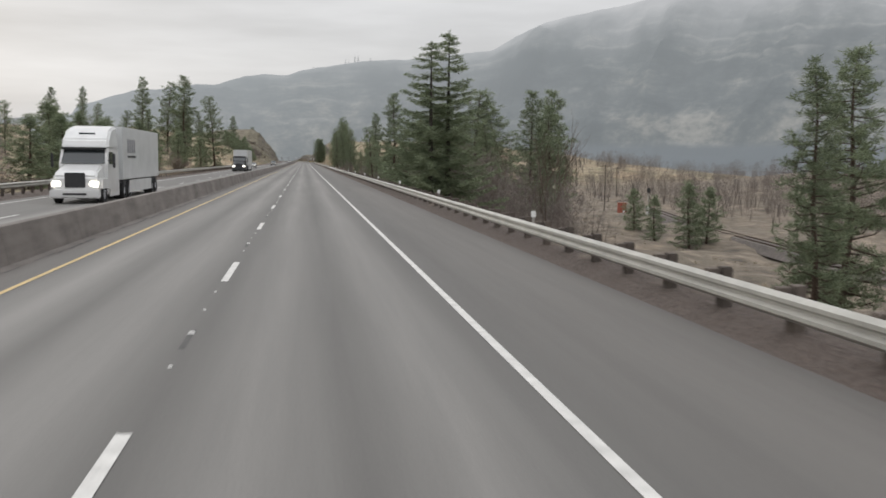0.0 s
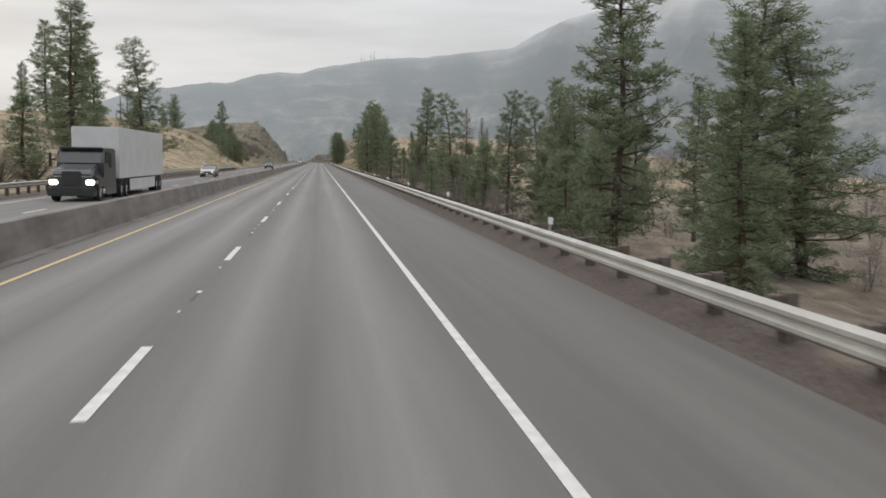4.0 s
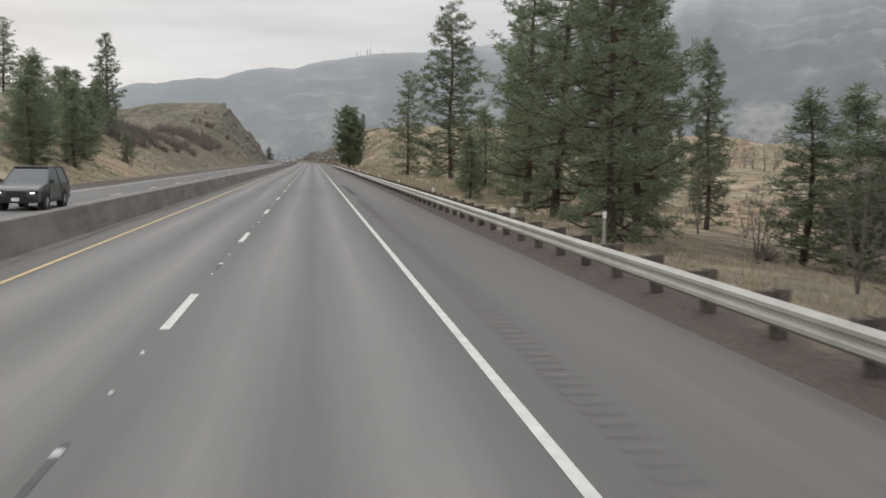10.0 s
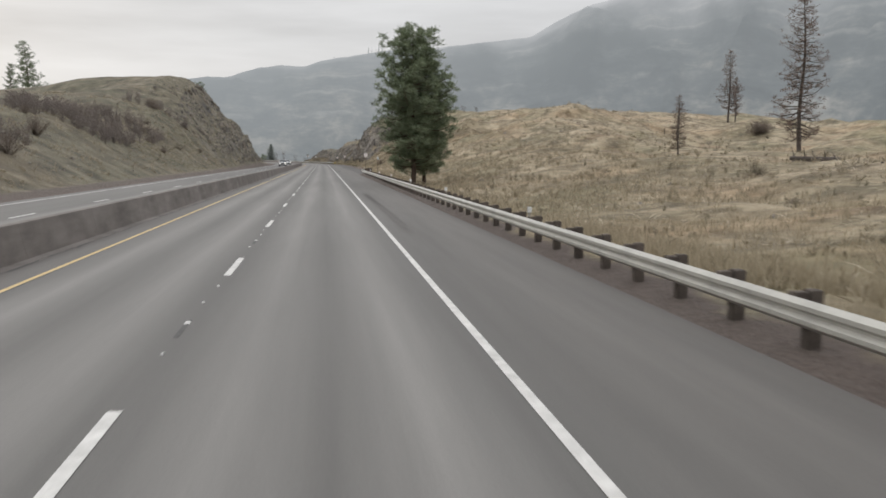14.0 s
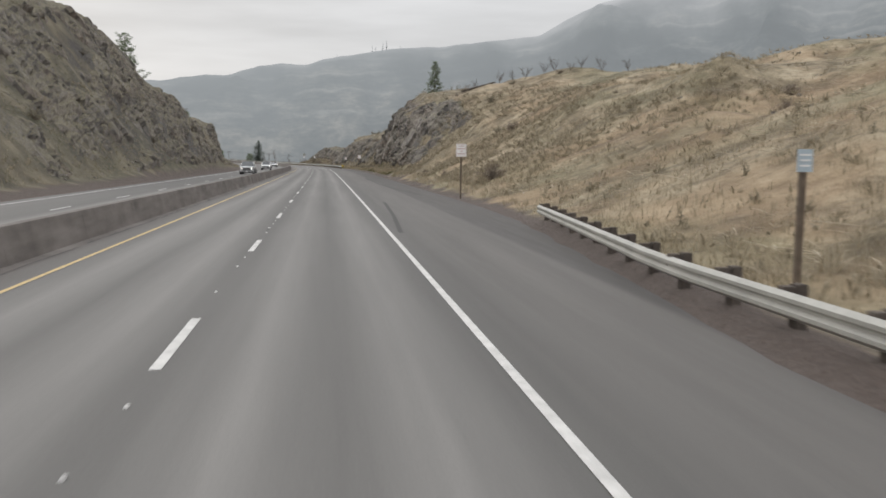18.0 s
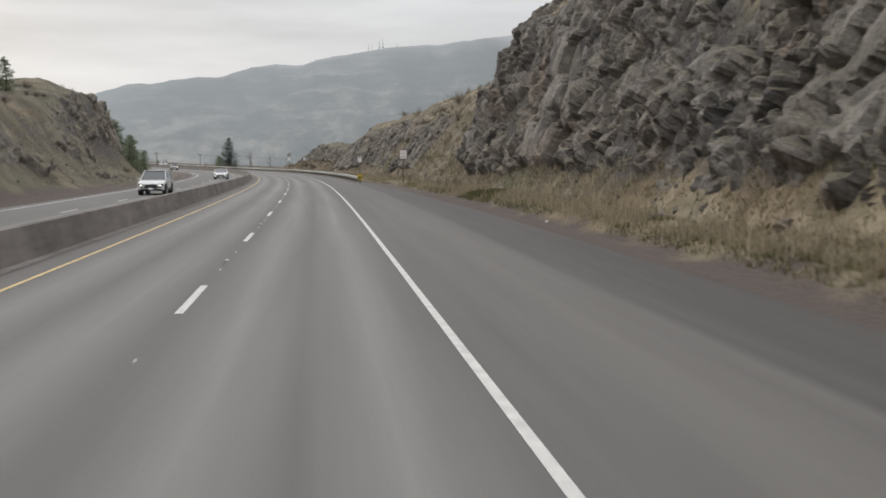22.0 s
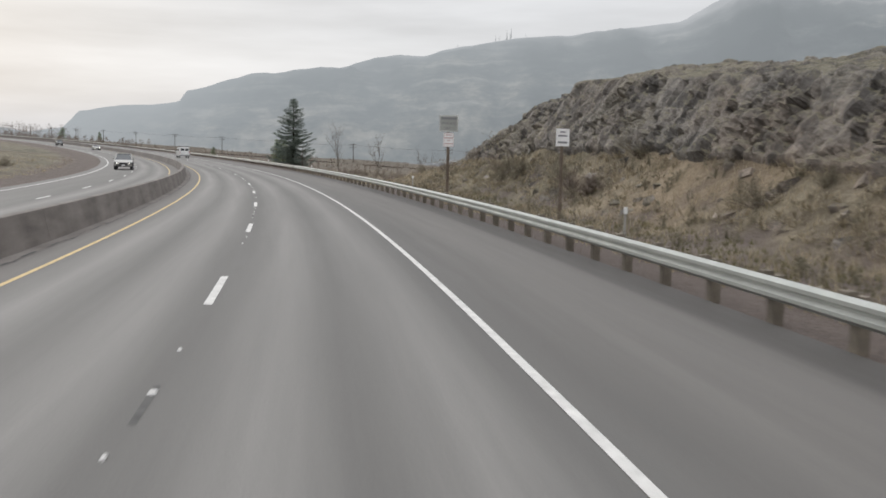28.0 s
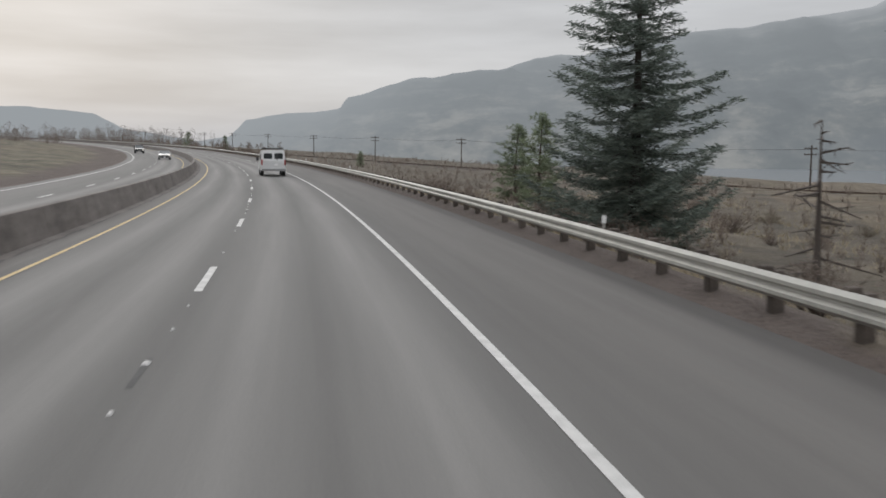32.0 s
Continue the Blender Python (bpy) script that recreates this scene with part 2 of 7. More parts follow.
def mesh_object(name, verts, faces, mat, parent=None, smooth=False, uv=None):
    me = bpy.data.meshes.new(name)
    me.from_pydata([tuple(v) for v in verts], [], [tuple(f) for f in faces])
    if uv is not None:
        layer = me.uv_layers.new(name="UVMap")
        idx = np.empty(len(me.loops), dtype=np.int32)
        me.loops.foreach_get("vertex_index", idx)
        layer.data.foreach_set("uv", np.asarray(uv, dtype=np.float32)[idx].ravel())
    if smooth:
        me.polygons.foreach_set("use_smooth", [True] * len(me.polygons))
    me.update()
    if mat is not None:
        me.materials.append(mat)
    ob = new(name, me)
    if parent is not None:
        ob.parent = parent
    return ob


def grid_faces(rows, cols):
    i, j = np.meshgrid(np.arange(rows - 1), np.arange(cols - 1), indexing="ij")
    a = (i * cols + j).ravel()
    return np.stack([a, a + 1, a + cols + 1, a + cols], 1).tolist()


def part(name, bm, mat, parent, label=""):
    me = bpy.data.meshes.new(name)
    bm.to_mesh(me)
    bm.free()
    if mat is not None:
        me.materials.append(mat)
    ob = new(name, me)
    ob.parent = parent
    if label:
        ob["label"] = label
    return ob


def thing(name, label, category, m=None, group="", kind=""):
    ob = new(name)
    tagged(ob, label, category, group, kind)
    if m is not None:
        ob.matrix_basis = m
    return ob


def add_box(bm, sx, sy, sz, x=0, y=0, z=0, bevel=0.0, taper=1.0):
    """A box standing on z, its top scaled by taper."""
    r = bmesh.ops.create_cube(bm, size=1)
    for v in r["verts"]:
        k = taper if v.co.z > 0 else 1.0
        v.co = Vector((v.co.x * sx * k + x, v.co.y * sy * k + y, (v.co.z + 0.5) * sz + z))
    if bevel > 0:
        ed = list({e for v in r["verts"] for e in v.link_edges})
        bmesh.ops.bevel(bm, geom=ed, offset=bevel, segments=2, affect="EDGES")
    return r


def add_tube(bm, p, q, r0, r1, sides=7):
    p, q = Vector(p), Vector(q)
    d = (q - p)
    rot = d.to_track_quat("Z", "Y").to_matrix()
    ring = []
    for c, r in ((p, r0), (q, r1)):
        ring.append([bm.verts.new(c + rot @ Vector((r * math.cos(2 * math.pi * k / sides), r * math.sin(2 * math.pi * k / sides), 0))) for k in range(sides)])
    for k in range(sides):
        bm.faces.new((ring[0][k], ring[0][(k + 1) % sides], ring[1][(k + 1) % sides], ring[1][k]))
    bm.faces.new(ring[1])
    bm.faces.new(ring[0][::-1])


def sweep(profile_pts, s0, s1, step, n_of, z_of=rise, close=False, cap=True):
    """Verts and faces of a cross section (n, z) carried along the road."""
    ss = np.arange(s0, s1 + 1e-6, step)
    k = len(profile_pts)
    verts, uv = [], []
    for s in ss:
        for (n, z) in profile_pts:
            x, y = place(s, n_of(s) + n)
            verts.append((float(x), float(y), float(z_of(s)) + z))
            uv.append((s, n))
    faces = []
    for i in range(len(ss) - 1):
        for j in range(k if close else k - 1):
            j2 = (j + 1) % k
            faces.append((i * k + j, (i + 1) * k + j, (i + 1) * k + j2, i * k + j2))
    if close and cap:
        faces.append(tuple(range(k)))
        faces.append(tuple((len(ss) - 1) * k + j for j in reversed(range(k))))
    return verts, faces, uv


# ---- materials ----
def material(name, rough=0.8, metal=0.0):
    m = bpy.data.materials.new(name)
    m.use_nodes = True
    b = m.node_tree.nodes["Principled BSDF"]
    b.inputs["Roughness"].default_value, b.inputs["Metallic"].default_value = rough, metal
    return m, m.node_tree.nodes, m.node_tree.links, b


def noise_tex(nt, ln, vec, scale, detail=4.0, rough=0.55):
    t = nt.new("ShaderNodeTexNoise")
    t.inputs["Scale"].default_value, t.inputs["Detail"].default_value, t.inputs["Roughness"].default_value = scale, detail, rough
    if vec is not None:
        ln.new(vec, t.inputs["Vector"])
    return t.outputs["Fac"]


def ramp(nt, ln, fac, stops):
    r = nt.new("ShaderNodeValToRGB")
    r.color_ramp.elements[0].position, r.color_ramp.elements[0].color = stops[0][0], (*stops[0][1], 1)
    r.color_ramp.elements[1].position, r.color_ramp.elements[1].color = stops[-1][0], (*stops[-1][1], 1)
    for p, c in stops[1:-1]:
        r.color_ramp.elements.new(p).color = (*c, 1)
    ln.new(fac, r.inputs["Fac"])
    return r.outputs["Color"]


def mix(nt, ln, fac, a, b, mode="MIX"):
    x = nt.new("ShaderNodeMix")
    x.data_type, x.blend_type = "RGBA", mode
    for sock, val in (("Factor", fac), ("A", a), ("B", b)):
        if isinstance(val, (int, float)):
            x.inputs[sock].default_value = val
        elif isinstance(val, tuple):
            x.inputs[sock].default_value = (*val, 1)
        else:
            ln.new(val, x.inputs[sock])
    return x.outputs["Result"]


def calc(nt, ln, op, a, b=None, clamp=False):
    x = nt.new("ShaderNodeMath")
    x.operation, x.use_clamp = op, clamp
    for i, val in enumerate((a, b)):
        if val is None:
            continue
        if isinstance(val, (int, float)):
            x.inputs[i].default_value = val
        else:
            ln.new(val, x.inputs[i])
    return x.outputs[0]


def bump(nt, ln, bsdf, height, strength=0.3, distance=0.02):
    b = nt.new("ShaderNodeBump")
    b.inputs["Strength"].default_value, b.inputs["Distance"].default_value = strength, distance
    ln.new(height, b.inputs["Height"])
    ln.new(b.outputs[0], bsdf.inputs["Normal"])


def obj_coord(nt):
    return nt.new("ShaderNodeTexCoord").outputs["Object"]


def scaled(nt, ln, vec, scale):
    m = nt.new("ShaderNodeMapping")
    m.inputs["Scale"].default_value = scale
    ln.new(vec, m.inputs[0])
    return m.outputs[0]


def simple(name, colour, rough=0.7, metal=0.0, var=0.12, scale=3.0, bumpy=0.0, rnd=0.0):
    """Base colour with noise at two scales, and relief."""
    m, nt, ln, b = material(name, rough, metal)
    co = obj_coord(nt)
    f1, f2 = noise_tex(nt, ln, co, scale), noise_tex(nt, ln, co, scale * 9)
    f = calc(nt, ln, "ADD", calc(nt, ln, "MULTIPLY", f1, 0.65), calc(nt, ln, "MULTIPLY", f2, 0.35))
    lo = tuple(c * (1 - var * 2) for c in colour)
    hi = tuple(min(1, c * (1 + var * 2)) for c in colour)
    c = ramp(nt, ln, f, [(0.3, lo), (0.7, hi)])
    if rnd:
        info = nt.new("ShaderNodeObjectInfo")
        k = nt.new("ShaderNodeMapRange")
        k.inputs["To Min"].default_value, k.inputs["To Max"].default_value = 1 - rnd, 1 + rnd
        ln.new(info.outputs["Random"], k.inputs["Value"])
        c = mix(nt, ln, 1.0, c, k.outputs["Result"], "MULTIPLY")
    ln.new(c, b.inputs["Base Color"])
    if bumpy:
        bump(nt, ln, b, f2, bumpy, 0.03)
    return m


def leaf_material(name, dark, light, rough=0.65):
    m, nt, ln, b = material(name, rough)
    geo = nt.new("ShaderNodeNewGeometry")
    info = nt.new("ShaderNodeObjectInfo")
    f = calc(nt, ln, "ADD", calc(nt, ln, "MULTIPLY", geo.outputs["Random Per Island"], 0.7), calc(nt, ln, "MULTIPLY", info.outputs["Random"], 0.3))
    c = ramp(nt, ln, f, [(0.0, dark), (0.55, tuple((a + b2) / 2 for a, b2 in zip(dark, light))), (1.0, light)])
    ln.new(c, b.inputs["Base Color"])
    b.inputs["Specular IOR Level"].default_value = 0.25
    tr = nt.new("ShaderNodeBsdfTranslucent")
    ln.new(c, tr.inputs["Color"])
    ms = nt.new("ShaderNodeMixShader")
    ms.inputs[0].default_value = 0.42
    ln.new(b.outputs[0], ms.inputs[1])
    ln.new(tr.outputs[0], ms.inputs[2])
    ln.new(ms.outputs[0], nt["Material Output"].inputs["Surface"])
    return m


def asphalt_material():
    m, nt, ln, b = material("asphalt", 0.82)
    uv = nt.new("ShaderNodeUVMap").outputs[0]
    sep = nt.new("ShaderNodeSeparateXYZ")
    ln.new(uv, sep.inputs[0])
    n = sep.outputs["Y"]
    # polished wheel paths and the oil band between them, lane by lane
    across = nt.new("ShaderNodeMapRange")
    across.inputs["From Min"].default_value, across.inputs["From Max"].default_value = -16.0, 10.0
    ln.new(n, across.inputs["Value"])

    def at(v):
        return (v + 16.0) / 26.0
    g_light, g_mid, g_dark = (0.184, 0.177, 0.166), (0.154, 0.148, 0.138), (0.113, 0.109, 0.102)
    stops = [(0.0, g_mid)]
    for c in (-11.4, -7.8, -1.75, 1.85):
        stops += [(at(c - 1.65), g_dark), (at(c - 0.85), g_light), (at(c), g_dark), (at(c + 0.85), g_light), (at(c + 1.62), g_dark)]
    stops = stops[:1] + stops[6:]
    stops += [(at(-4.5), (0.135, 0.122, 0.110)), (at(-3.8), (0.128, 0.120, 0.110))]
    stops += [(at(4.3), (0.104, 0.099, 0.092)), (at(5.6), (0.120, 0.113, 0.104)), (at(6.85), (0.112, 0.105, 0.097)), (at(7.05), (0.078, 0.073, 0.068)), (1.0, (0.072, 0.066, 0.060))]
    stops.sort()
    lanes = ramp(nt, ln, across.outputs["Result"], stops)
    long_noise = noise_tex(nt, ln, scaled(nt, ln, uv, (0.06, 1.8, 1)), 1.0, 5)
    patch = noise_tex(nt, ln, scaled(nt, ln, uv, (0.018, 0.12, 1)), 1.0, 3)
    streak = noise_tex(nt, ln, scaled(nt, ln, uv, (0.35, 5.0, 1)), 1.0, 4)
    grain = noise_tex(nt, ln, uv, 38.0, 3, 0.7)
    f = calc(nt, ln, "ADD", calc(nt, ln, "MULTIPLY", long_noise, 0.5), calc(nt, ln, "ADD", calc(nt, ln, "MULTIPLY", patch, 0.5), calc(nt, ln, "MULTIPLY", streak, 0.35)))
    f = calc(nt, ln, "ADD", f, calc(nt, ln, "MULTIPLY", grain, 0.45))
    k = nt.new("ShaderNodeMapRange")
    k.inputs["From Min"].default_value, k.inputs["From Max"].default_value = 0.55, 1.25
    k.inputs["To Min"].default_value, k.inputs["To Max"].default_value = 0.64, 1.38
    ln.new(f, k.inputs["Value"])
    ln.new(mix(nt, ln, 1.0, lanes, k.outputs["Result"], "MULTIPLY"), b.inputs["Base Color"])
    rr = nt.new("ShaderNodeMapRange")
    rr.inputs["To Min"].default_value, rr.inputs["To Max"].default_value = 0.6, 0.95
    ln.new(streak, rr.inputs["Value"])
    ln.new(rr.outputs["Result"], b.inputs["Roughness"])
    b.inputs["Specular IOR Level"].default_value = 0.35
    bump(nt, ln, b, grain, 0.35, 0.01)
    return m


def ground_material():
    m, nt, ln, b = material("dry_ground", 0.95)
    geo = nt.new("ShaderNodeNewGeometry")
    pos = geo.outputs["Position"]
    sepn = nt.new("ShaderNodeSeparateXYZ")
    ln.new(geo.outputs["Normal"], sepn.inputs[0])
    big, mid, fine = noise_tex(nt, ln, pos, 0.035, 4), noise_tex(nt, ln, pos, 0.35, 5), noise_tex(nt, ln, pos, 3.5, 5, 0.7)
    straw = ramp(nt, ln, mid, [(0.30, (0.110, 0.085, 0.052)), (0.42, (0.262, 0.208, 0.135)), (0.53, (0.415, 0.338, 0.226)), (0.68, (0.55, 0.465, 0.33))])
    moss = ramp(nt, ln, mid, [(0.3, (0.075, 0.066, 0.038)), (0.6, (0.17, 0.142, 0.074)), (0.8, (0.29, 0.235, 0.135))])
    grass = mix(nt, ln, ramp(nt, ln, calc(nt, ln, "ADD", calc(nt, ln, "MULTIPLY", big, 0.5), calc(nt, ln, "MULTIPLY", noise_tex(nt, ln, pos, 0.12, 4), 0.5)), [(0.46, (0, 0, 0)), (0.60, (0.7, 0.7, 0.7))]), straw, moss)
    grass = mix(nt, ln, ramp(nt, ln, fine, [(0.3, (0.38, 0.38, 0.38)), (0.7, (0.0, 0.0, 0.0))]), grass, (0.075, 0.06, 0.036))
    clump = noise_tex(nt, ln, pos, 1.1, 4, 0.65)
    grass = mix(nt, ln, ramp(nt, ln, clump, [(0.36, (0.55, 0.55, 0.55)), (0.48, (0, 0, 0))]), grass, (0.105, 0.086, 0.056))
    grass = mix(nt, ln, ramp(nt, ln, clump, [(0.56, (0, 0, 0)), (0.70, (0.55, 0.55, 0.55))]), grass, (0.50, 0.43, 0.31))
    grass = mix(nt, ln, ramp(nt, ln, noise_tex(nt, ln, scaled(nt, ln, pos, (0.8, 1.2, 2.0)), 0.065, 4, 0.6), [(0.48, (0, 0, 0)), (0.60, (0.55, 0.55, 0.55))]), grass, ramp(nt, ln, mid, [(0.3, (0.170, 0.108, 0.062)), (0.55, (0.37, 0.255, 0.150)), (0.75, (0.50, 0.37, 0.235))]))
    grass = mix(nt, ln, ramp(nt, ln, noise_tex(nt, ln, scaled(nt, ln, pos, (1.3, 0.7, 2.5)), 0.052, 4, 0.6), [(0.50, (0, 0, 0)), (0.60, (0.6, 0.6, 0.6))]), grass, ramp(nt, ln, mid, [(0.3, (0.095, 0.088, 0.045)), (0.55, (0.195, 0.180, 0.100)), (0.75, (0.30, 0.270, 0.165))]))
    brush = ramp(nt, ln, calc(nt, ln, "ADD", calc(nt, ln, "MULTIPLY", mid, 0.6), calc(nt, ln, "MULTIPLY", fine, 0.4)), [(0.3, (0.038, 0.032, 0.025)), (0.5, (0.086, 0.070, 0.053)), (0.7, (0.175, 0.142, 0.104))])
    uv0 = nt.new("ShaderNodeUVMap").outputs[0]
    sep0 = nt.new("ShaderNodeSeparateXYZ")
    ln.new(uv0, sep0.inputs[0])
    # the hill beside the opposite carriageway is greener and greyer
    sepp = nt.new("ShaderNodeSeparateXYZ")
    ln.new(pos, sepp.inputs[0])
    wx = calc(nt, ln, "MULTIPLY", calc(nt, ln, "LESS_THAN", sepp.outputs["X"], -14.0), 0.78)
    wy = nt.new("ShaderNodeMapRange")
    wy.inputs["From Min"].default_value, wy.inputs["From Max"].default_value = 425.0, 495.0
    ln.new(calc(nt, ln, "ADD", sep0.outputs["X"], calc(nt, ln, "MULTIPLY", mid, 60.0)), wy.inputs["Value"])
    grass = mix(nt, ln, calc(nt, ln, "MULTIPLY", wx, wy.outputs["Result"]), grass, ramp(nt, ln, mid, [(0.3, (0.045, 0.044, 0.031)), (0.55, (0.095, 0.089, 0.064)), (0.75, (0.18, 0.162, 0.118))]))
    # bare brown soil and litter under the valley woods
    side = nt.new("ShaderNodeAttribute")
    side.attribute_name = "left_side"
    early = nt.new("ShaderNodeMapRange")
    early.inputs["From Min"].default_value, early.inputs["From Max"].default_value = 315.0, 375.0
    early.inputs["To Min"].default_value, early.inputs["To Max"].default_value = 0.78, 0.0
    ln.new(calc(nt, ln, "ADD", sep0.outputs["X"], calc(nt, ln, "MULTIPLY", mid, 40.0)), early.inputs["Value"])
    grass = mix(nt, ln, calc(nt, ln, "MULTIPLY", early.outputs["Result"], calc(nt, ln, "SUBTRACT", 1.0, side.outputs["Fac"])), grass, ramp(nt, ln, mid, [(0.3, (0.070, 0.058, 0.050)), (0.55, (0.150, 0.122, 0.100)), (0.75, (0.27, 0.215, 0.165))]))
    along = nt.new("ShaderNodeMapRange")
    along.inputs["From Min"].default_value, along.inputs["From Max"].default_value = 812.0, 850.0
    ln.new(calc(nt, ln, "ADD", sep0.outputs["X"], calc(nt, ln, "MULTIPLY", mid, 12.0)), along.inputs["Value"])
    east = calc(nt, ln, "SUBTRACT", 1.0, calc(nt, ln, "MULTIPLY", side.outputs["Fac"], 0.85))
    cut = nt.new("ShaderNodeMapRange")
    cut.inputs["From Min"].default_value, cut.inputs["From Max"].default_value = 690.0, 735.0
    ln.new(calc(nt, ln, "ADD", sep0.outputs["X"], calc(nt, ln, "MULTIPLY", mid, 30.0)), cut.inputs["Value"])
    patch = noise_tex(nt, ln, pos, 0.55, 6, 0.68)
    plants = ramp(nt, ln, patch, [(0.36, (0.040, 0.037, 0.022)), (0.45, (0.085, 0.076, 0.042)), (0.53, (0.135, 0.108, 0.074)), (0.62, (0.29, 0.245, 0.165))])
    zone = nt.new("ShaderNodeMapRange")
    zone.inputs["From Min"].default_value, zone.inputs["From Max"].default_value = 620.0, 720.0
    zone.inputs["To Min"].default_value, zone.inputs["To Max"].default_value = 0.12, 0.75
    ln.new(sep0.outputs["X"], zone.inputs["Value"])
    patchy = calc(nt, ln, "SUBTRACT", zone.outputs["Result"], calc(nt, ln, "MULTIPLY", along.outputs["Result"], 0.5))
    grass = mix(nt, ln, calc(nt, ln, "MULTIPLY", patchy, east), grass, plants)
    flat = nt.new("ShaderNodeMapRange")
    flat.inputs["From Min"].default_value, flat.inputs["From Max"].default_value = 885.0, 908.0
    ln.new(calc(nt, ln, "ADD", sep0.outputs["X"], calc(nt, ln, "MULTIPLY", mid, 12.0)), flat.inputs["Value"])
    brushy = calc(nt, ln, "ADD", calc(nt, ln, "MULTIPLY", along.outputs["Result"], 0.25), calc(nt, ln, "MULTIPLY", flat.outputs["Result"], 0.33))
    cover = calc(nt, ln, "ADD", brushy, calc(nt, ln, "MULTIPLY", cut.outputs["Result"], 0.15))
    grass = mix(nt, ln, calc(nt, ln, "MULTIPLY", cover, east), grass, brush)
    rock = ramp(nt, ln, fine, [(0.3, (0.035, 0.032, 0.03)), (0.55, (0.095, 0.087, 0.08)), (0.75, (0.17, 0.155, 0.14))])
    slope = ramp(nt, ln, calc(nt, ln, "ADD", sepn.outputs["Z"], calc(nt, ln, "MULTIPLY", calc(nt, ln, "SUBTRACT", mid, 0.5), 0.5)), [(0.46, (1, 1, 1)), (0.64, (0, 0, 0))])
    c = mix(nt, ln, slope, grass, rock)
    uv = nt.new("ShaderNodeUVMap").outputs[0]
    sep = nt.new("ShaderNodeSeparateXYZ")
    ln.new(uv, sep.inputs[0])
    gravel = ramp(nt, ln, noise_tex(nt, ln, pos, 14.0, 4, 0.8), [(0.3, (0.054, 0.043, 0.037)), (0.7, (0.145, 0.112, 0.094))])
    # the second UV value holds the distance from the asphalt's edge
    d = calc(nt, ln, "ADD", sep.outputs["Y"], calc(nt, ln, "MULTIPLY", calc(nt, ln, "SUBTRACT", mid, 0.5), 0.7))
    strip = ramp(nt, ln, d, [(0.20, (1, 1, 1)), (0.36, (0, 0, 0))])
    ln.new(mix(nt, ln, strip, c, gravel), b.inputs["Base Color"])
    bump(nt, ln, b, calc(nt, ln, "ADD", fine, calc(nt, ln, "MULTIPLY", mid, 1.5)), 0.8, 0.25)
    return m


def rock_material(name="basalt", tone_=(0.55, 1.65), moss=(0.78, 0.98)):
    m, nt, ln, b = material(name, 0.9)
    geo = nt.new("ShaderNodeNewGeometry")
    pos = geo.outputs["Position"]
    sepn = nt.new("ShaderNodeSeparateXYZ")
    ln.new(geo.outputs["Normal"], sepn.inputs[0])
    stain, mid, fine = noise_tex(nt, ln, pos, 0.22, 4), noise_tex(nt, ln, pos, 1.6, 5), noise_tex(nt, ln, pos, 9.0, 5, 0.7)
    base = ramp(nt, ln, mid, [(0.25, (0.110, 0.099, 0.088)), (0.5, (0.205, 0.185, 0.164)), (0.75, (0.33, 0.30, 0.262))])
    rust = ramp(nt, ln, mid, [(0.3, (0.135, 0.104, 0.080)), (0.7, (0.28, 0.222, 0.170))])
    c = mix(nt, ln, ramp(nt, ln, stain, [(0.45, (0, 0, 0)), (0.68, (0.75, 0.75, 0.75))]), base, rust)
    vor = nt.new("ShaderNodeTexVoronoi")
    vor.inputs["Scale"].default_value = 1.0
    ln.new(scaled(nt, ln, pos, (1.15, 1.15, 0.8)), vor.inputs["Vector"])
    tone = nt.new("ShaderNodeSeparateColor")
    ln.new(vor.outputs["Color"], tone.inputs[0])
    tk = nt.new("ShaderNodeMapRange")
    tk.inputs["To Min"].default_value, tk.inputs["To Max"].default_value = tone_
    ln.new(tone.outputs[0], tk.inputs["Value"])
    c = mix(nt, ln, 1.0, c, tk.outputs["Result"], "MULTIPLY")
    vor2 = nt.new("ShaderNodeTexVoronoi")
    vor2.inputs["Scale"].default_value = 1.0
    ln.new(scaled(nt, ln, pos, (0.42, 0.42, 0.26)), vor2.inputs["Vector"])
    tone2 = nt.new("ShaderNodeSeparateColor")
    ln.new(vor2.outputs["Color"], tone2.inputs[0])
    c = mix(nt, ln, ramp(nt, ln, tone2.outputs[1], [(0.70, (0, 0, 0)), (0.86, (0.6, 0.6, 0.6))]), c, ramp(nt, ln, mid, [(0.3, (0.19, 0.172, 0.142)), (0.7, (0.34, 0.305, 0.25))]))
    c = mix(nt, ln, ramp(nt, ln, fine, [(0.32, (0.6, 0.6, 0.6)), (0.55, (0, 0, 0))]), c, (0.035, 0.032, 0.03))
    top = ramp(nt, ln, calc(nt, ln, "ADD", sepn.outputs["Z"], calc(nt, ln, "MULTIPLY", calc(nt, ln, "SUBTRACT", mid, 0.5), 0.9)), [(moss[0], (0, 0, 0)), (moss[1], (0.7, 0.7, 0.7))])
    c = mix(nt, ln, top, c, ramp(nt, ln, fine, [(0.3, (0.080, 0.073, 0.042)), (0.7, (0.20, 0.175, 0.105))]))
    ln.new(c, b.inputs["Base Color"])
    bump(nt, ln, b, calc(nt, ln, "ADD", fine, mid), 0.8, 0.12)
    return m


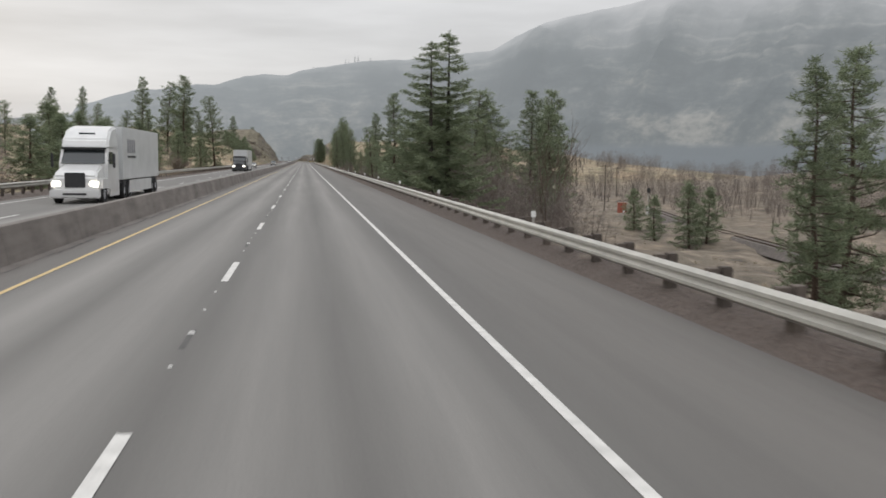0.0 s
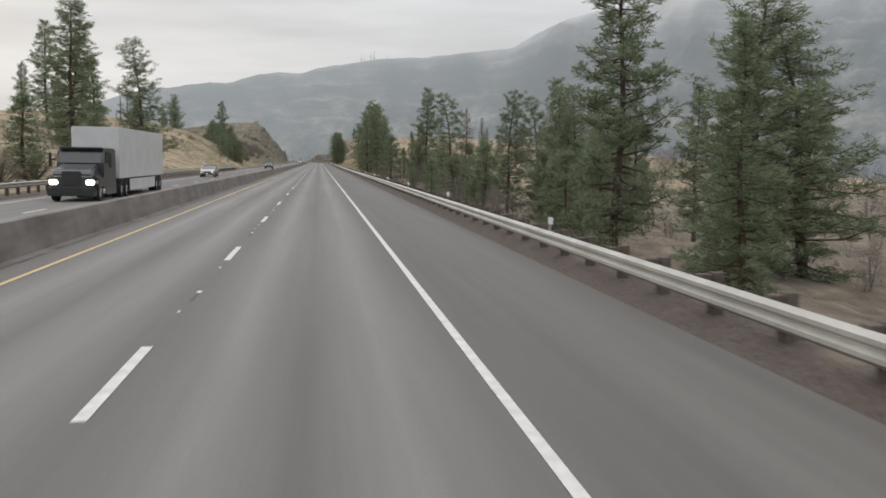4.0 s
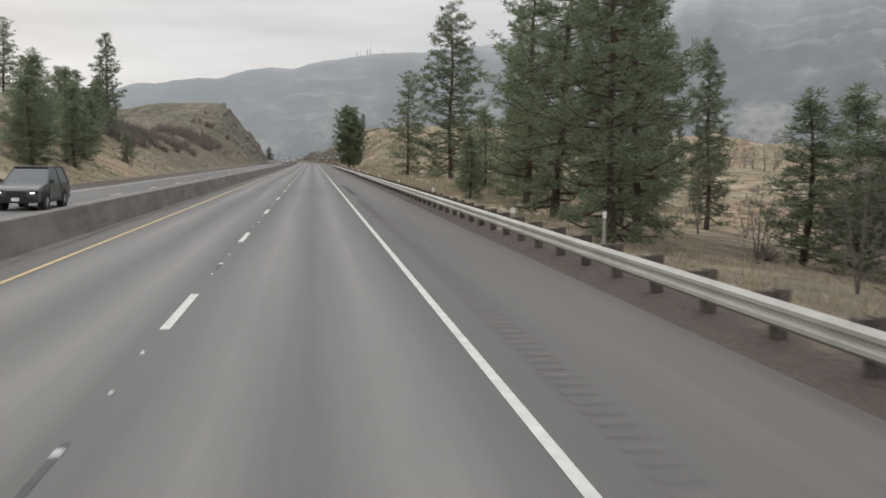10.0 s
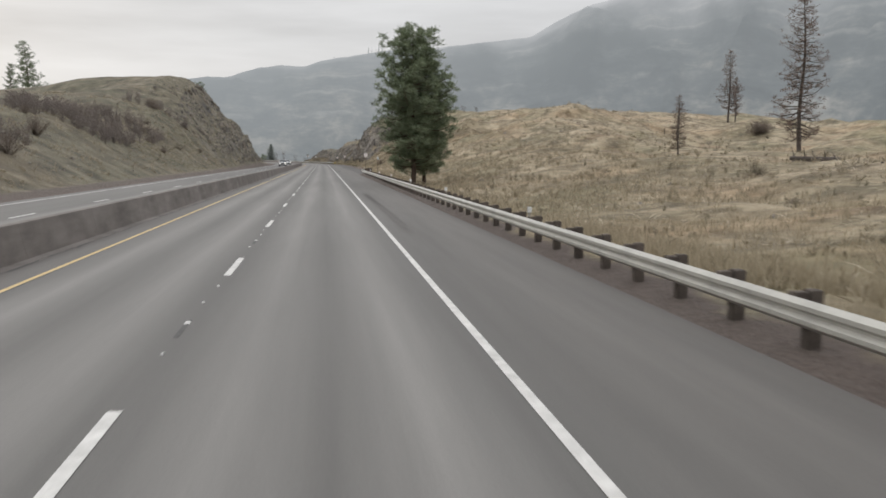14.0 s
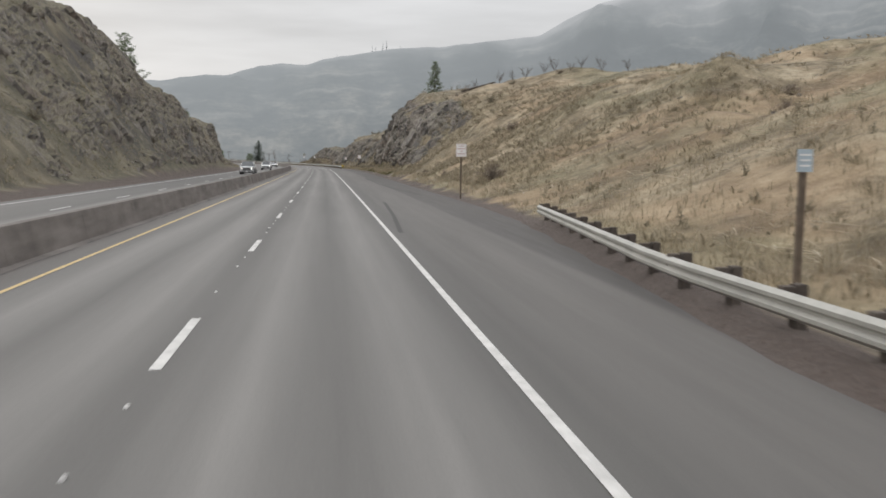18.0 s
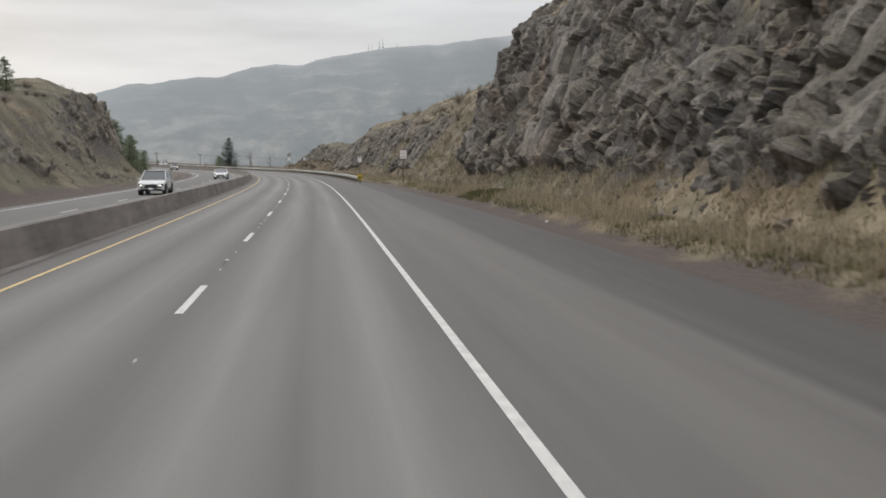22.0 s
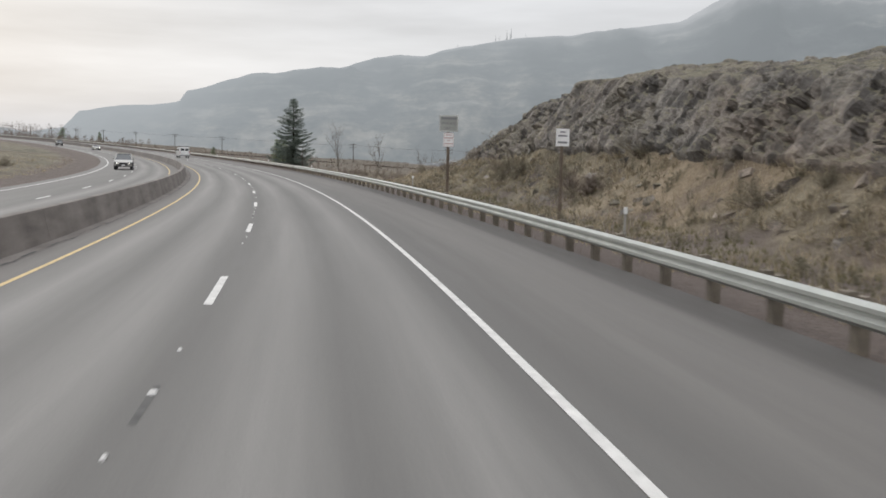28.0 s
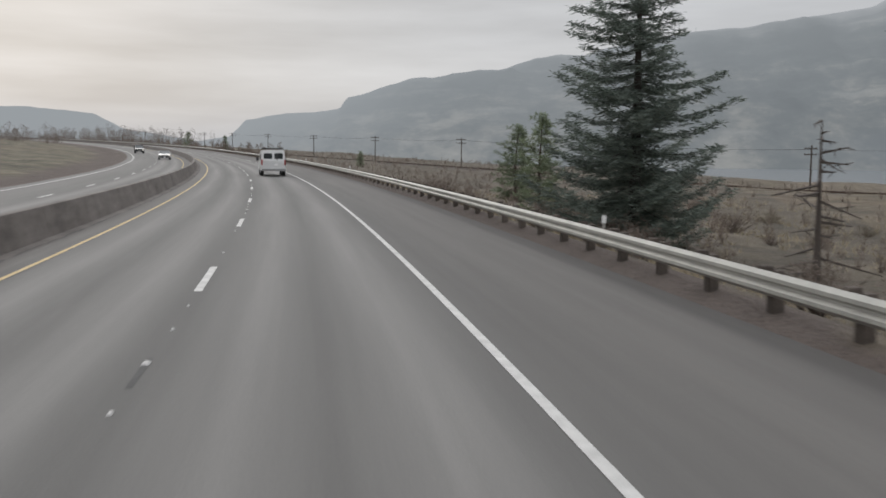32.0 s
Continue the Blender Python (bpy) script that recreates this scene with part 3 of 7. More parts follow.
def concrete_material(name, tone=1.0):
    m, nt, ln, b = material(name, 0.9)
    co = nt.new("ShaderNodeNewGeometry").outputs["Position"]
    f1, f2, f3 = noise_tex(nt, ln, co, 0.5, 5), noise_tex(nt, ln, scaled(nt, ln, co, (0.35, 0.35, 2.4)), 1.6, 5), noise_tex(nt, ln, co, 25, 3, 0.7)
    f = calc(nt, ln, "ADD", calc(nt, ln, "MULTIPLY", f1, 0.5), calc(nt, ln, "ADD", calc(nt, ln, "MULTIPLY", f2, 0.35), calc(nt, ln, "MULTIPLY", f3, 0.15)))
    c = ramp(nt, ln, f, [(0.34, tuple(tone * v for v in (0.080, 0.070, 0.062))), (0.5, tuple(tone * v for v in (0.145, 0.128, 0.115))), (0.68, tuple(tone * v for v in (0.215, 0.195, 0.178)))])
    ln.new(c, b.inputs["Base Color"])
    bump(nt, ln, b, f3, 0.4, 0.01)
    return m


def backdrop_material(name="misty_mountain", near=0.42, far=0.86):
    """Far side of the gorge; kilometres of mist are painted on as glow, fading into a painted cloud base."""
    m = bpy.data.materials.new(name)
    m.use_nodes = True
    nt, ln = m.node_tree.nodes, m.node_tree.links
    b = nt["Principled BSDF"]
    b.inputs["Roughness"].default_value = 1.0
    b.inputs["Specular IOR Level"].default_value = 0.0
    pos = nt.new("ShaderNodeNewGeometry").outputs["Position"]
    uv = nt.new("ShaderNodeUVMap").outputs[0]
    su = nt.new("ShaderNodeSeparateXYZ")
    ln.new(uv, su.inputs[0])
    sep = nt.new("ShaderNodeSeparateXYZ")
    ln.new(pos, sep.inputs[0])
    face = nt.new("ShaderNodeCombineXYZ")
    ln.new(calc(nt, ln, "MULTIPLY", su.outputs["X"], 62.0), face.inputs[0])
    ln.new(sep.outputs["Z"], face.inputs[1])
    ln.new(calc(nt, ln, "MULTIPLY", su.outputs["Y"], 260.0), face.inputs[2])
    face = face.outputs[0]
    big = noise_tex(nt, ln, face, 0.0045, 5, 0.55)
    mid = noise_tex(nt, ln, scaled(nt, ln, face, (0.62, 1.7, 0.6)), 0.0085, 8, 0.62)
    fine = noise_tex(nt, ln, scaled(nt, ln, face, (0.6, 2.0, 1)), 0.05, 5, 0.65)
    f = calc(nt, ln, "ADD", calc(nt, ln, "MULTIPLY", big, 0.36), calc(nt, ln, "ADD", calc(nt, ln, "MULTIPLY", mid, 0.46), calc(nt, ln, "MULTIPLY", fine, 0.18)))
    # pale grass and scree lie mostly on the lower benches
    low = nt.new("ShaderNodeMapRange")
    low.inputs["From Min"].default_value, low.inputs["From Max"].default_value = 60.0, 330.0
    low.inputs["To Min"].default_value, low.inputs["To Max"].default_value = 0.035, -0.035
    ln.new(sep.outputs["Z"], low.inputs["Value"])
    f = calc(nt, ln, "ADD", f, low.outputs["Result"])
    c = ramp(nt, ln, f, [(0.42, (0.018, 0.028, 0.032)), (0.50, (0.050, 0.062, 0.064)), (0.545, (0.100, 0.106, 0.099)), (0.59, (0.195, 0.188, 0.165)), (0.70, (0.34, 0.32, 0.28))])
    # benches: thin pale ledges, broken along their length
    wave = calc(nt, ln, "ADD", calc(nt, ln, "DIVIDE", sep.outputs["Z"], 92.0), calc(nt, ln, "MULTIPLY", mid, 0.8))
    ledge = ramp(nt, ln, calc(nt, ln, "FRACT", wave), [(0.0, (0, 0, 0)), (0.72, (0, 0, 0)), (0.90, (1, 1, 1)), (0.97, (0.2, 0.2, 0.2)), (1.0, (0, 0, 0))])
    gate = ramp(nt, ln, big, [(0.47, (0, 0, 0)), (0.62, (0.5, 0.5, 0.5))])
    c = mix(nt, ln, mix(nt, ln, 1.0, ledge, gate, "MULTIPLY"), c, (0.34, 0.33, 0.30))
    shore_z = nt.new("ShaderNodeMapRange")
    shore_z.inputs["From Min"].default_value, shore_z.inputs["From Max"].default_value = 62.0, 44.0
    ln.new(calc(nt, ln, "ADD", sep.outputs["Z"], calc(nt, ln, "MULTIPLY", fine, 14.0)), shore_z.inputs["Value"])
    shore_b = nt.new("ShaderNodeMapRange")
    shore_b.inputs["From Min"].default_value, shore_b.inputs["From Max"].default_value = 9.0, 14.0
    ln.new(su.outputs["X"], shore_b.inputs["Value"])
    c = mix(nt, ln, calc(nt, ln, "MULTIPLY", shore_z.outputs["Result"], shore_b.outputs["Result"]), c, (0.060, 0.075, 0.088))
    ln.new(c, b.inputs["Base Color"])
    # mist and cloud are emission mixed over the rock, by distance and height
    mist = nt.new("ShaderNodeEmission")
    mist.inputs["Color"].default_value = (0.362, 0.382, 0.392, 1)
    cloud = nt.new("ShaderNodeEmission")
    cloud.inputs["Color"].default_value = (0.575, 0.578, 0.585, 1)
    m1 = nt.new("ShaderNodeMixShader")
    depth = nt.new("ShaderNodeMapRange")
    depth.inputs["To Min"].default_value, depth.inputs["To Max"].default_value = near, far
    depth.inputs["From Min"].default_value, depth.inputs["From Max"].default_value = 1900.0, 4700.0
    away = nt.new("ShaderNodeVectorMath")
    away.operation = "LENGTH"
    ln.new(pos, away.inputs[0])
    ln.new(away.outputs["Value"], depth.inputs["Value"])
    # the painted mist is thicker on the hills farther down the gorge
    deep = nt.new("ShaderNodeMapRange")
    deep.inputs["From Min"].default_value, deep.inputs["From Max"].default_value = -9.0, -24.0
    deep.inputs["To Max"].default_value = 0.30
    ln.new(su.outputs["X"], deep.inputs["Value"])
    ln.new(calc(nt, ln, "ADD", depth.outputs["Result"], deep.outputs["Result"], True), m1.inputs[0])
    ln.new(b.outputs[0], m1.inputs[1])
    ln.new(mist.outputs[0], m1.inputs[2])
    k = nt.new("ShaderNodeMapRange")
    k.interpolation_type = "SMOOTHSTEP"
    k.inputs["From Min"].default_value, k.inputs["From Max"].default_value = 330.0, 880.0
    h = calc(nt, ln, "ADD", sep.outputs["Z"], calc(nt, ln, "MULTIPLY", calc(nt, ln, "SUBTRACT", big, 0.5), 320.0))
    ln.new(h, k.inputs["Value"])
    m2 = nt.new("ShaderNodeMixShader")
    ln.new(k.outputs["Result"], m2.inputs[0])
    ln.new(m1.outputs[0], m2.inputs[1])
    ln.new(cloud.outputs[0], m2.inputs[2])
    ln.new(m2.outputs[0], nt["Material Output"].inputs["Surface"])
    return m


M_ASPHALT = asphalt_material()
M_GROUND = ground_material()
M_ROCK = rock_material("basalt", (0.45, 1.75), (0.78, 0.98))
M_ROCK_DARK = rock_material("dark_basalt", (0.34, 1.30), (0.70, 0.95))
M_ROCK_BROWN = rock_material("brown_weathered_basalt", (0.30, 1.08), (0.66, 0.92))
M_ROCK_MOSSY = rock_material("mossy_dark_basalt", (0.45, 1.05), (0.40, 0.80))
M_BARRIER = concrete_material("weathered_concrete", 1.04)
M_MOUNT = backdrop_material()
M_WHITE = simple("road_paint_white", (0.52, 0.51, 0.485), 0.7, 0, 0.13, 4.0, 0.2)
M_YELLOW = simple("road_paint_yellow", (0.50, 0.37, 0.17), 0.7, 0, 0.12, 4.0, 0.2)
M_STEEL = simple("galvanized_steel", (0.40, 0.39, 0.355), 0.55, 0.55, 0.10, 1.2, 0.05)
M_STEEL_NEW = simple("bright_galvanized_steel", (0.375, 0.385, 0.36), 0.48, 0.65, 0.08, 1.2, 0.05)
M_POST = simple("weathered_timber", (0.098, 0.080, 0.067), 0.95, 0, 0.22, 6.0, 0.5, 0.25)
M_POST_NEW = simple("tan_timber", (0.175, 0.150, 0.118), 0.9, 0, 0.18, 6.0, 0.4, 0.2)
M_BARK = simple("pine_bark", (0.085, 0.060, 0.045), 0.95, 0, 0.28, 5.0, 0.8)
M_DEAD = simple("dead_wood", (0.085, 0.070, 0.060), 0.95, 0, 0.22, 5.0, 0.5)
M_REFLECT = simple("white_reflector", (0.78, 0.78, 0.76), 0.45, 0, 0.05, 5.0)
M_PINE = leaf_material("pine_needles", (0.122, 0.151, 0.096), (0.264, 0.306, 0.188))
M_FIR = leaf_material("fir_needles", (0.095, 0.120, 0.104), (0.205, 0.235, 0.196))
M_FIR_BARK = simple("fir_bark", (0.052, 0.044, 0.038), 0.95, 0, 0.25, 5.0, 0.8)
M_SHRUB = leaf_material("bare_twigs", (0.11, 0.088, 0.072), (0.24, 0.195, 0.155), 0.9)
M_STRAW = leaf_material("dry_grass", (0.24, 0.200, 0.135), (0.51, 0.44, 0.325), 0.9)
M_WATER = simple("river_water", (0.10, 0.115, 0.125), 0.25, 0, 0.05, 0.01)

# ---- ground, road, markings ----
gs = np.arange(-200, 1700.1, 2.5)
gn = np.concatenate([-np.array([330, 270, 220, 180, 150, 125, 105, 90, 78, 68, 60, 53, 47, 42, 38, 35]), np.arange(-33, -16.9, 0.9), [-16.3, -8, 0, 5],
                     [6.6, 6.95, 7.3, 7.6, 8.0, 8.5], np.arange(9.2, 33, 0.9), np.arange(34, 60, 2.0), np.arange(62, 110, 4.0), [115, 125, 140, 160, 185, 215, 260]])
S2, N2 = np.meshgrid(gs, gn, indexing="ij")
Z2 = land(S2, N2) + rise(S2)
X2, Y2 = place(S2, N2)
D2 = np.where(N2 > 0, N2 - shoulder_edge(S2), -N2 - 15.9)
ground = mesh_object("ground", np.stack([X2.ravel(), Y2.ravel(), Z2.ravel()], 1), grid_faces(len(gs), len(gn)), M_GROUND, smooth=True,
                     uv=np.stack([S2.ravel(), np.clip(D2.ravel() / np.where(N2.ravel() > 0, np.interp(S2.ravel(), [818, 834, 880, 896], [4, 17, 17, 4]), np.interp(S2.ravel(), [850, 890], [4, 15])), 0, 10)], 1))
side_attr = ground.data.attributes.new("left_side", "FLOAT", "POINT")
side_attr.data.foreach_set("value", (N2.ravel() < 0).astype(np.float32))
tagged(ground, "dry straw-coloured grass hillsides and gravel verge", "ground", kind="structure")

far_land = mesh_object("ground_plain", [(-4800, -300, -9.3), (-150, -300, -9.3), (-40, 1000, -9.3), (-500, 1700, -9.3), (-1500, 4500, -9.3), (-4800, 4500, -9.3)], [(0, 1, 2, 3, 4, 5)], M_GROUND)
tagged(far_land, "flat brown valley floor reaching to the horizon", "ground", kind="structure")
water = mesh_object("water", [(-4800, -1500, -9.5), (4800, -1500, -9.5), (4800, 4700, -9.5), (-4800, 4700, -9.5)], [(0, 1, 2, 3)], M_WATER)
tagged(water, "grey calm river surface in the valley", "water", kind="structure")

rs = np.arange(-200, 1650.1, 2.0)


def road_sheet(name, n_list, z_list, mat, label, s_arr=rs, lift=0.0, right_edge=False):
    verts, uv = [], []
    for s in s_arr:
        for n, z in zip(n_list, z_list):
            if right_edge and n == n_list[-1]:
                n = float(shoulder_edge(s))
            x, y = place(s, n)
            verts.append((float(x), float(y), float(rise(s)) + z + lift))
            uv.append((float(s), n))
    ob = mesh_object(name, verts, grid_faces(len(s_arr), len(n_list)), mat, uv=uv)
    return tagged(ob, label, "road", kind="structure")


road = road_sheet("road", [-4.9, -3.4, 0, 3.7, 5.2, 6.9], [0, 0, 0, 0, 0, 0], M_ASPHALT, "grey worn asphalt carriageway with two lanes and shoulder", right_edge=True)
road_sheet("road_opposite", [-16.0, -13.0, -9.4, -6.0, -4.9], [-0.14, -0.10, -0.05, -0.02, 0], M_ASPHALT, "grey asphalt opposite carriageway behind the barrier")


def stripe(name, n0, width, mat, label, s_arr=rs, z=0.006):
    return road_sheet(name, [n0 - width / 2, n0 + width / 2], [z, z], mat, label, s_arr)


stripe("edge_line_white", 3.725, 0.12, M_WHITE, "solid white painted edge line")
stripe("edge_line_yellow", -3.43, 0.10, M_YELLOW, "solid yellow painted edge line")
stripe("opposite_edge_line_white", -13.1, 0.13, M_WHITE, "solid white painted edge line", z=-0.09)
stripe("opposite_edge_line_yellow", -6.05, 0.10, M_YELLOW, "solid yellow painted edge line", z=-0.01)
DASH = 12.192
DASH_END = 6.74   # far end of the first dash


def dashes(name, n0, z, k0, k1, shift, mat, label):
    verts, faces, uv = [], [], []
    for k in range(k0, k1):
        end = DASH_END + shift + DASH * k
        b0 = len(verts)
        for s in (end - 3.05, end - 1.5, end):
            for n in (n0 - 0.065, n0 + 0.065):
                x, y = place(s, n)
                verts.append((float(x), float(y), float(rise(s)) + z))
        faces += [(b0, b0 + 2, b0 + 3, b0 + 1), (b0 + 2, b0 + 4, b0 + 5, b0 + 3)]
    ob = mesh_object(name, verts, faces, mat)
    return tagged(ob, label, "road marking", kind="structure")


dashes("lane_dashes", 0.0, 0.006, -3, 125, 0.0, M_WHITE, "white broken lane line painted on the asphalt")
dashes("opposite_lane_dashes", -9.55, -0.045, -3, 125, 5.0, M_WHITE, "white broken lane line on the opposite carriageway")

# ---- concrete median barrier ----
prof = [(-0.29, -0.05), (-0.11, 0.76), (-0.09, 0.775), (0.09, 0.775), (0.11, 0.76), (0.29, -0.05)]
barrier = thing("median_barrier", "grey-brown weathered concrete median barrier in cast segments", "barrier", kind="structure")
seg_s = -24.0
while seg_s < 1090:
    v, f, _ = sweep(prof, seg_s + 0.005, seg_s + 6.095, 1.5225, lambda s: -4.80, close=True)
    ob = mesh_object("barrier_segment", v, f, M_BARRIER, barrier)
    seg_s += 6.1
v, f, _ = sweep(prof, seg_s, 1650, 2.5, lambda s: -4.80, close=True)
mesh_object("barrier_run", v, f, M_BARRIER, barrier)


# ---- W-beam guard rails ----
def rail_profile():
    pts = [(0.00, 0.38), (-0.03, 0.40), (-0.085, 0.44), (-0.085, 0.49), (-0.03, 0.53), (-0.03, 0.56), (-0.085, 0.60), (-0.085, 0.65), (-0.03, 0.685), (0.0, 0.70)]
    return pts + [(n + 0.012, z) for n, z in reversed(pts)]


def guard_rail(name, label, s0, s1, n_of, mat_rail, mat_post, side=1, base=-0.35, posts=True, post_h=1.11):
    rail = thing(name, label, "guard rail", kind="structure")
    rp = [(n * side, z) for n, z in rail_profile()]
    v, f, _ = sweep(rp, s0, s1, 2.0, n_of, close=True)
    beam = mesh_object("rail_beam", v, f, mat_rail, rail)
    if posts:
        bm = bmesh.new()
        add_box(bm, 0.16, 0.20, post_h, bevel=0.012)
        me = bpy.data.meshes.new("post")
        bm.to_mesh(me)
        bm.free()
        me.materials.append(mat_post)
        bm = bmesh.new()
        add_box(bm, 0.18, 0.16, 0.34, bevel=0.01)
        mb = bpy.data.meshes.new("spacer_block")
        bm.to_mesh(mb)
        bm.free()
        mb.materials.append(mat_post)
        s = s0 + 0.9
        while s < s1:
            n = float(n_of(s))
            for me_, off, z0 in ((mb, 0.10, 0.40), (me, 0.29, base)):
                x, y = place(s, n + side * off)
                ob = new(me_.name, me_)
                ob.parent = rail
                ob.matrix_basis = pose(float(x), float(y), float(rise(s)) + z0, random.uniform(-1.2, 1.2), random.uniform(-1.2, 1.2), math.degrees(float(heading(s))) + random.uniform(-2, 2))
            s += 1.905
    return rail


guard_rail("guard_rail_1", "weathered steel W-beam guard rail on timber posts", -60, 563, lambda s: np.interp(s, [530, 545, 563], [7.10, 7.4, 9.5]), M_STEEL, M_POST)
guard_rail("guard_rail_2", "bright galvanized W-beam guard rail on tan timber posts", 746.4, 923, lambda s: np.interp(s, [746, 770, 795], [7.45, 7.6, 7.65]), M_STEEL_NEW, M_POST_NEW, post_h=1.02)
guard_rail("guard_rail_4", "weathered steel W-beam guard rail on dark timber posts", 923, 1500, lambda s: 7.65 + 0 * s, M_STEEL, M_POST, post_h=1.02)
guard_rail("guard_rail_3", "weathered steel W-beam guard rail on timber posts", -60, 312, lambda s: -15.2 + 0 * s, M_STEEL, M_POST, side=-1)

# ---- far mountains across the river ----
SKY_B = [-75, -50, -38, -31.5, -28.5, -27.0, -23.0, -21.2, -20.5, -18.2, -16.6, -15.2, -14.8, -12.8, -11.1, -9.0, -6.2, -4, -1.3, 1, 3.3, 7, 10.5, 13.3, 15, 17.2, 21, 26, 33, 45, 60, 80]
SKY_E = [3.0, 3.0, 2.6, 2.6, 2.3, 1.5, 0.9, 1.2, 2.1, 2.5, 2.75, 3.1, 3.75, 4.45, 4.85, 4.95, 5.15, 5.6, 5.87, 6.35, 6.7, 7.1, 7.5, 7.85, 8.8, 9.8, 10.6, 11.5, 12, 11, 9, 6]
mb_ = np.arange(-75, 80.01, 0.22)
rr_ = np.linspace(0, 1, 70)
B2, R2 = np.meshgrid(mb_, rr_, indexing="ij")
crest_r = np.interp(B2, [-75, -30, -23, 0, 12, 22, 80], [4300, 4350, 4350, 4350, 4050, 3600, 3000])
shore = np.interp(B2, [-75, -23, 0, 20, 80], [3300, 2700, 1900, 1500, 1200])
el = np.interp(B2, SKY_B, SKY_E) + 0.05 * fbm(B2 / 0.8, B2 * 0, 11, 3)
# the humps and saddles of the crest
el = el + 0.7 * np.interp(B2, [-18, -13.6, -12.3, -11.8, -11.3, -10.4, -9.9, -9.35, -8.8, -7.2, -6.2, -5.7, -5.2, -4.3, -3.4, -2.65, -1.9, -1.05, -0.35, 1.35, 2.8, 3.9, 7],
                    [0, -0.70, -0.56, -0.56, -0.37, -0.37, -0.49, -0.39, -0.21, -0.03, -0.19, -0.14, 0, 0.09, 0.1, 0.17, 0.04, -0.07, 0.1, 0.1, 0.17, 0.2, 0])
dist = shore + (crest_r - shore) * R2
g = np.interp(R2, [0, 0.04, 0.10, 0.16, 0.22, 0.34, 0.44, 0.52, 0.64, 0.78, 0.9, 1.0], [0, 0.02, 0.05, 0.17, 0.21, 0.30, 0.44, 0.52, 0.68, 0.83, 0.93, 1.0])
crest_z = np.tan(np.radians(el)) * crest_r
gully = fbm(B2 / 3.4 + 0.5 * fbm(B2 / 2, R2 * 3, 4, 2), R2 * 1.6, 21, 4)
Zm = -10 + (crest_z + 10) * np.clip(g + 0.14 * gully * np.sin(np.pi * np.clip(R2, 0, 1)) ** 0.8, 0, None) + 9 * fbm(B2 / 0.5, R2 * 22, 8, 3) * np.sin(np.pi * R2)
Xm, Ym = dist * np.sin(np.radians(B2)), 500 + dist * np.cos(np.radians(B2))
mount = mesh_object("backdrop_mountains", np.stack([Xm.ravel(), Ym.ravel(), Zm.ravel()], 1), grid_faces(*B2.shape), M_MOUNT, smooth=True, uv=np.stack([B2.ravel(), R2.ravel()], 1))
tagged(mount, "grey terraced mountains with haze and low cloud painted on", "mountain", kind="structure")
# ---- broken basalt faces of the road cuts ----
def facets(a, b, ca, cb, seed, amp, tilt, crack=0.0):
    """Depth of a broken block face: every cell is a tilted plane at its own depth, with open joints between."""
    ga, gb = a / ca, b / cb
    ia, ib = np.floor(ga), np.floor(gb)
    best = np.full(a.shape, 1e9)
    second = np.full(a.shape, 1e9)
    depth = np.zeros(a.shape)

    def h(p, q, k):
        v = np.sin(p * 127.1 + q * 311.7 + k * 74.7 + seed * 13.7) * 43758.5453
        return v - np.floor(v)
    for da in (-1, 0, 1):
        for db in (-1, 0, 1):
            pa, pb = ia + da, ib + db
            sa, sb = pa + h(pa, pb, 1), pb + h(pa, pb, 2)
            d = (ga - sa) ** 2 + (gb - sb) ** 2
            near = d < best
            second = np.where(near, best, np.minimum(second, d))
            best = np.where(near, d, best)
            plane = (h(pa, pb, 3) - 0.5) * 2 * amp + (h(pa, pb, 4) - 0.5) * tilt * (ga - sa) + (h(pa, pb, 5) - 0.5) * tilt * (gb - sb)
            depth = np.where(near, plane, depth)
    return depth - crack * np.exp(-(np.sqrt(second) - np.sqrt(best)) / 0.09)


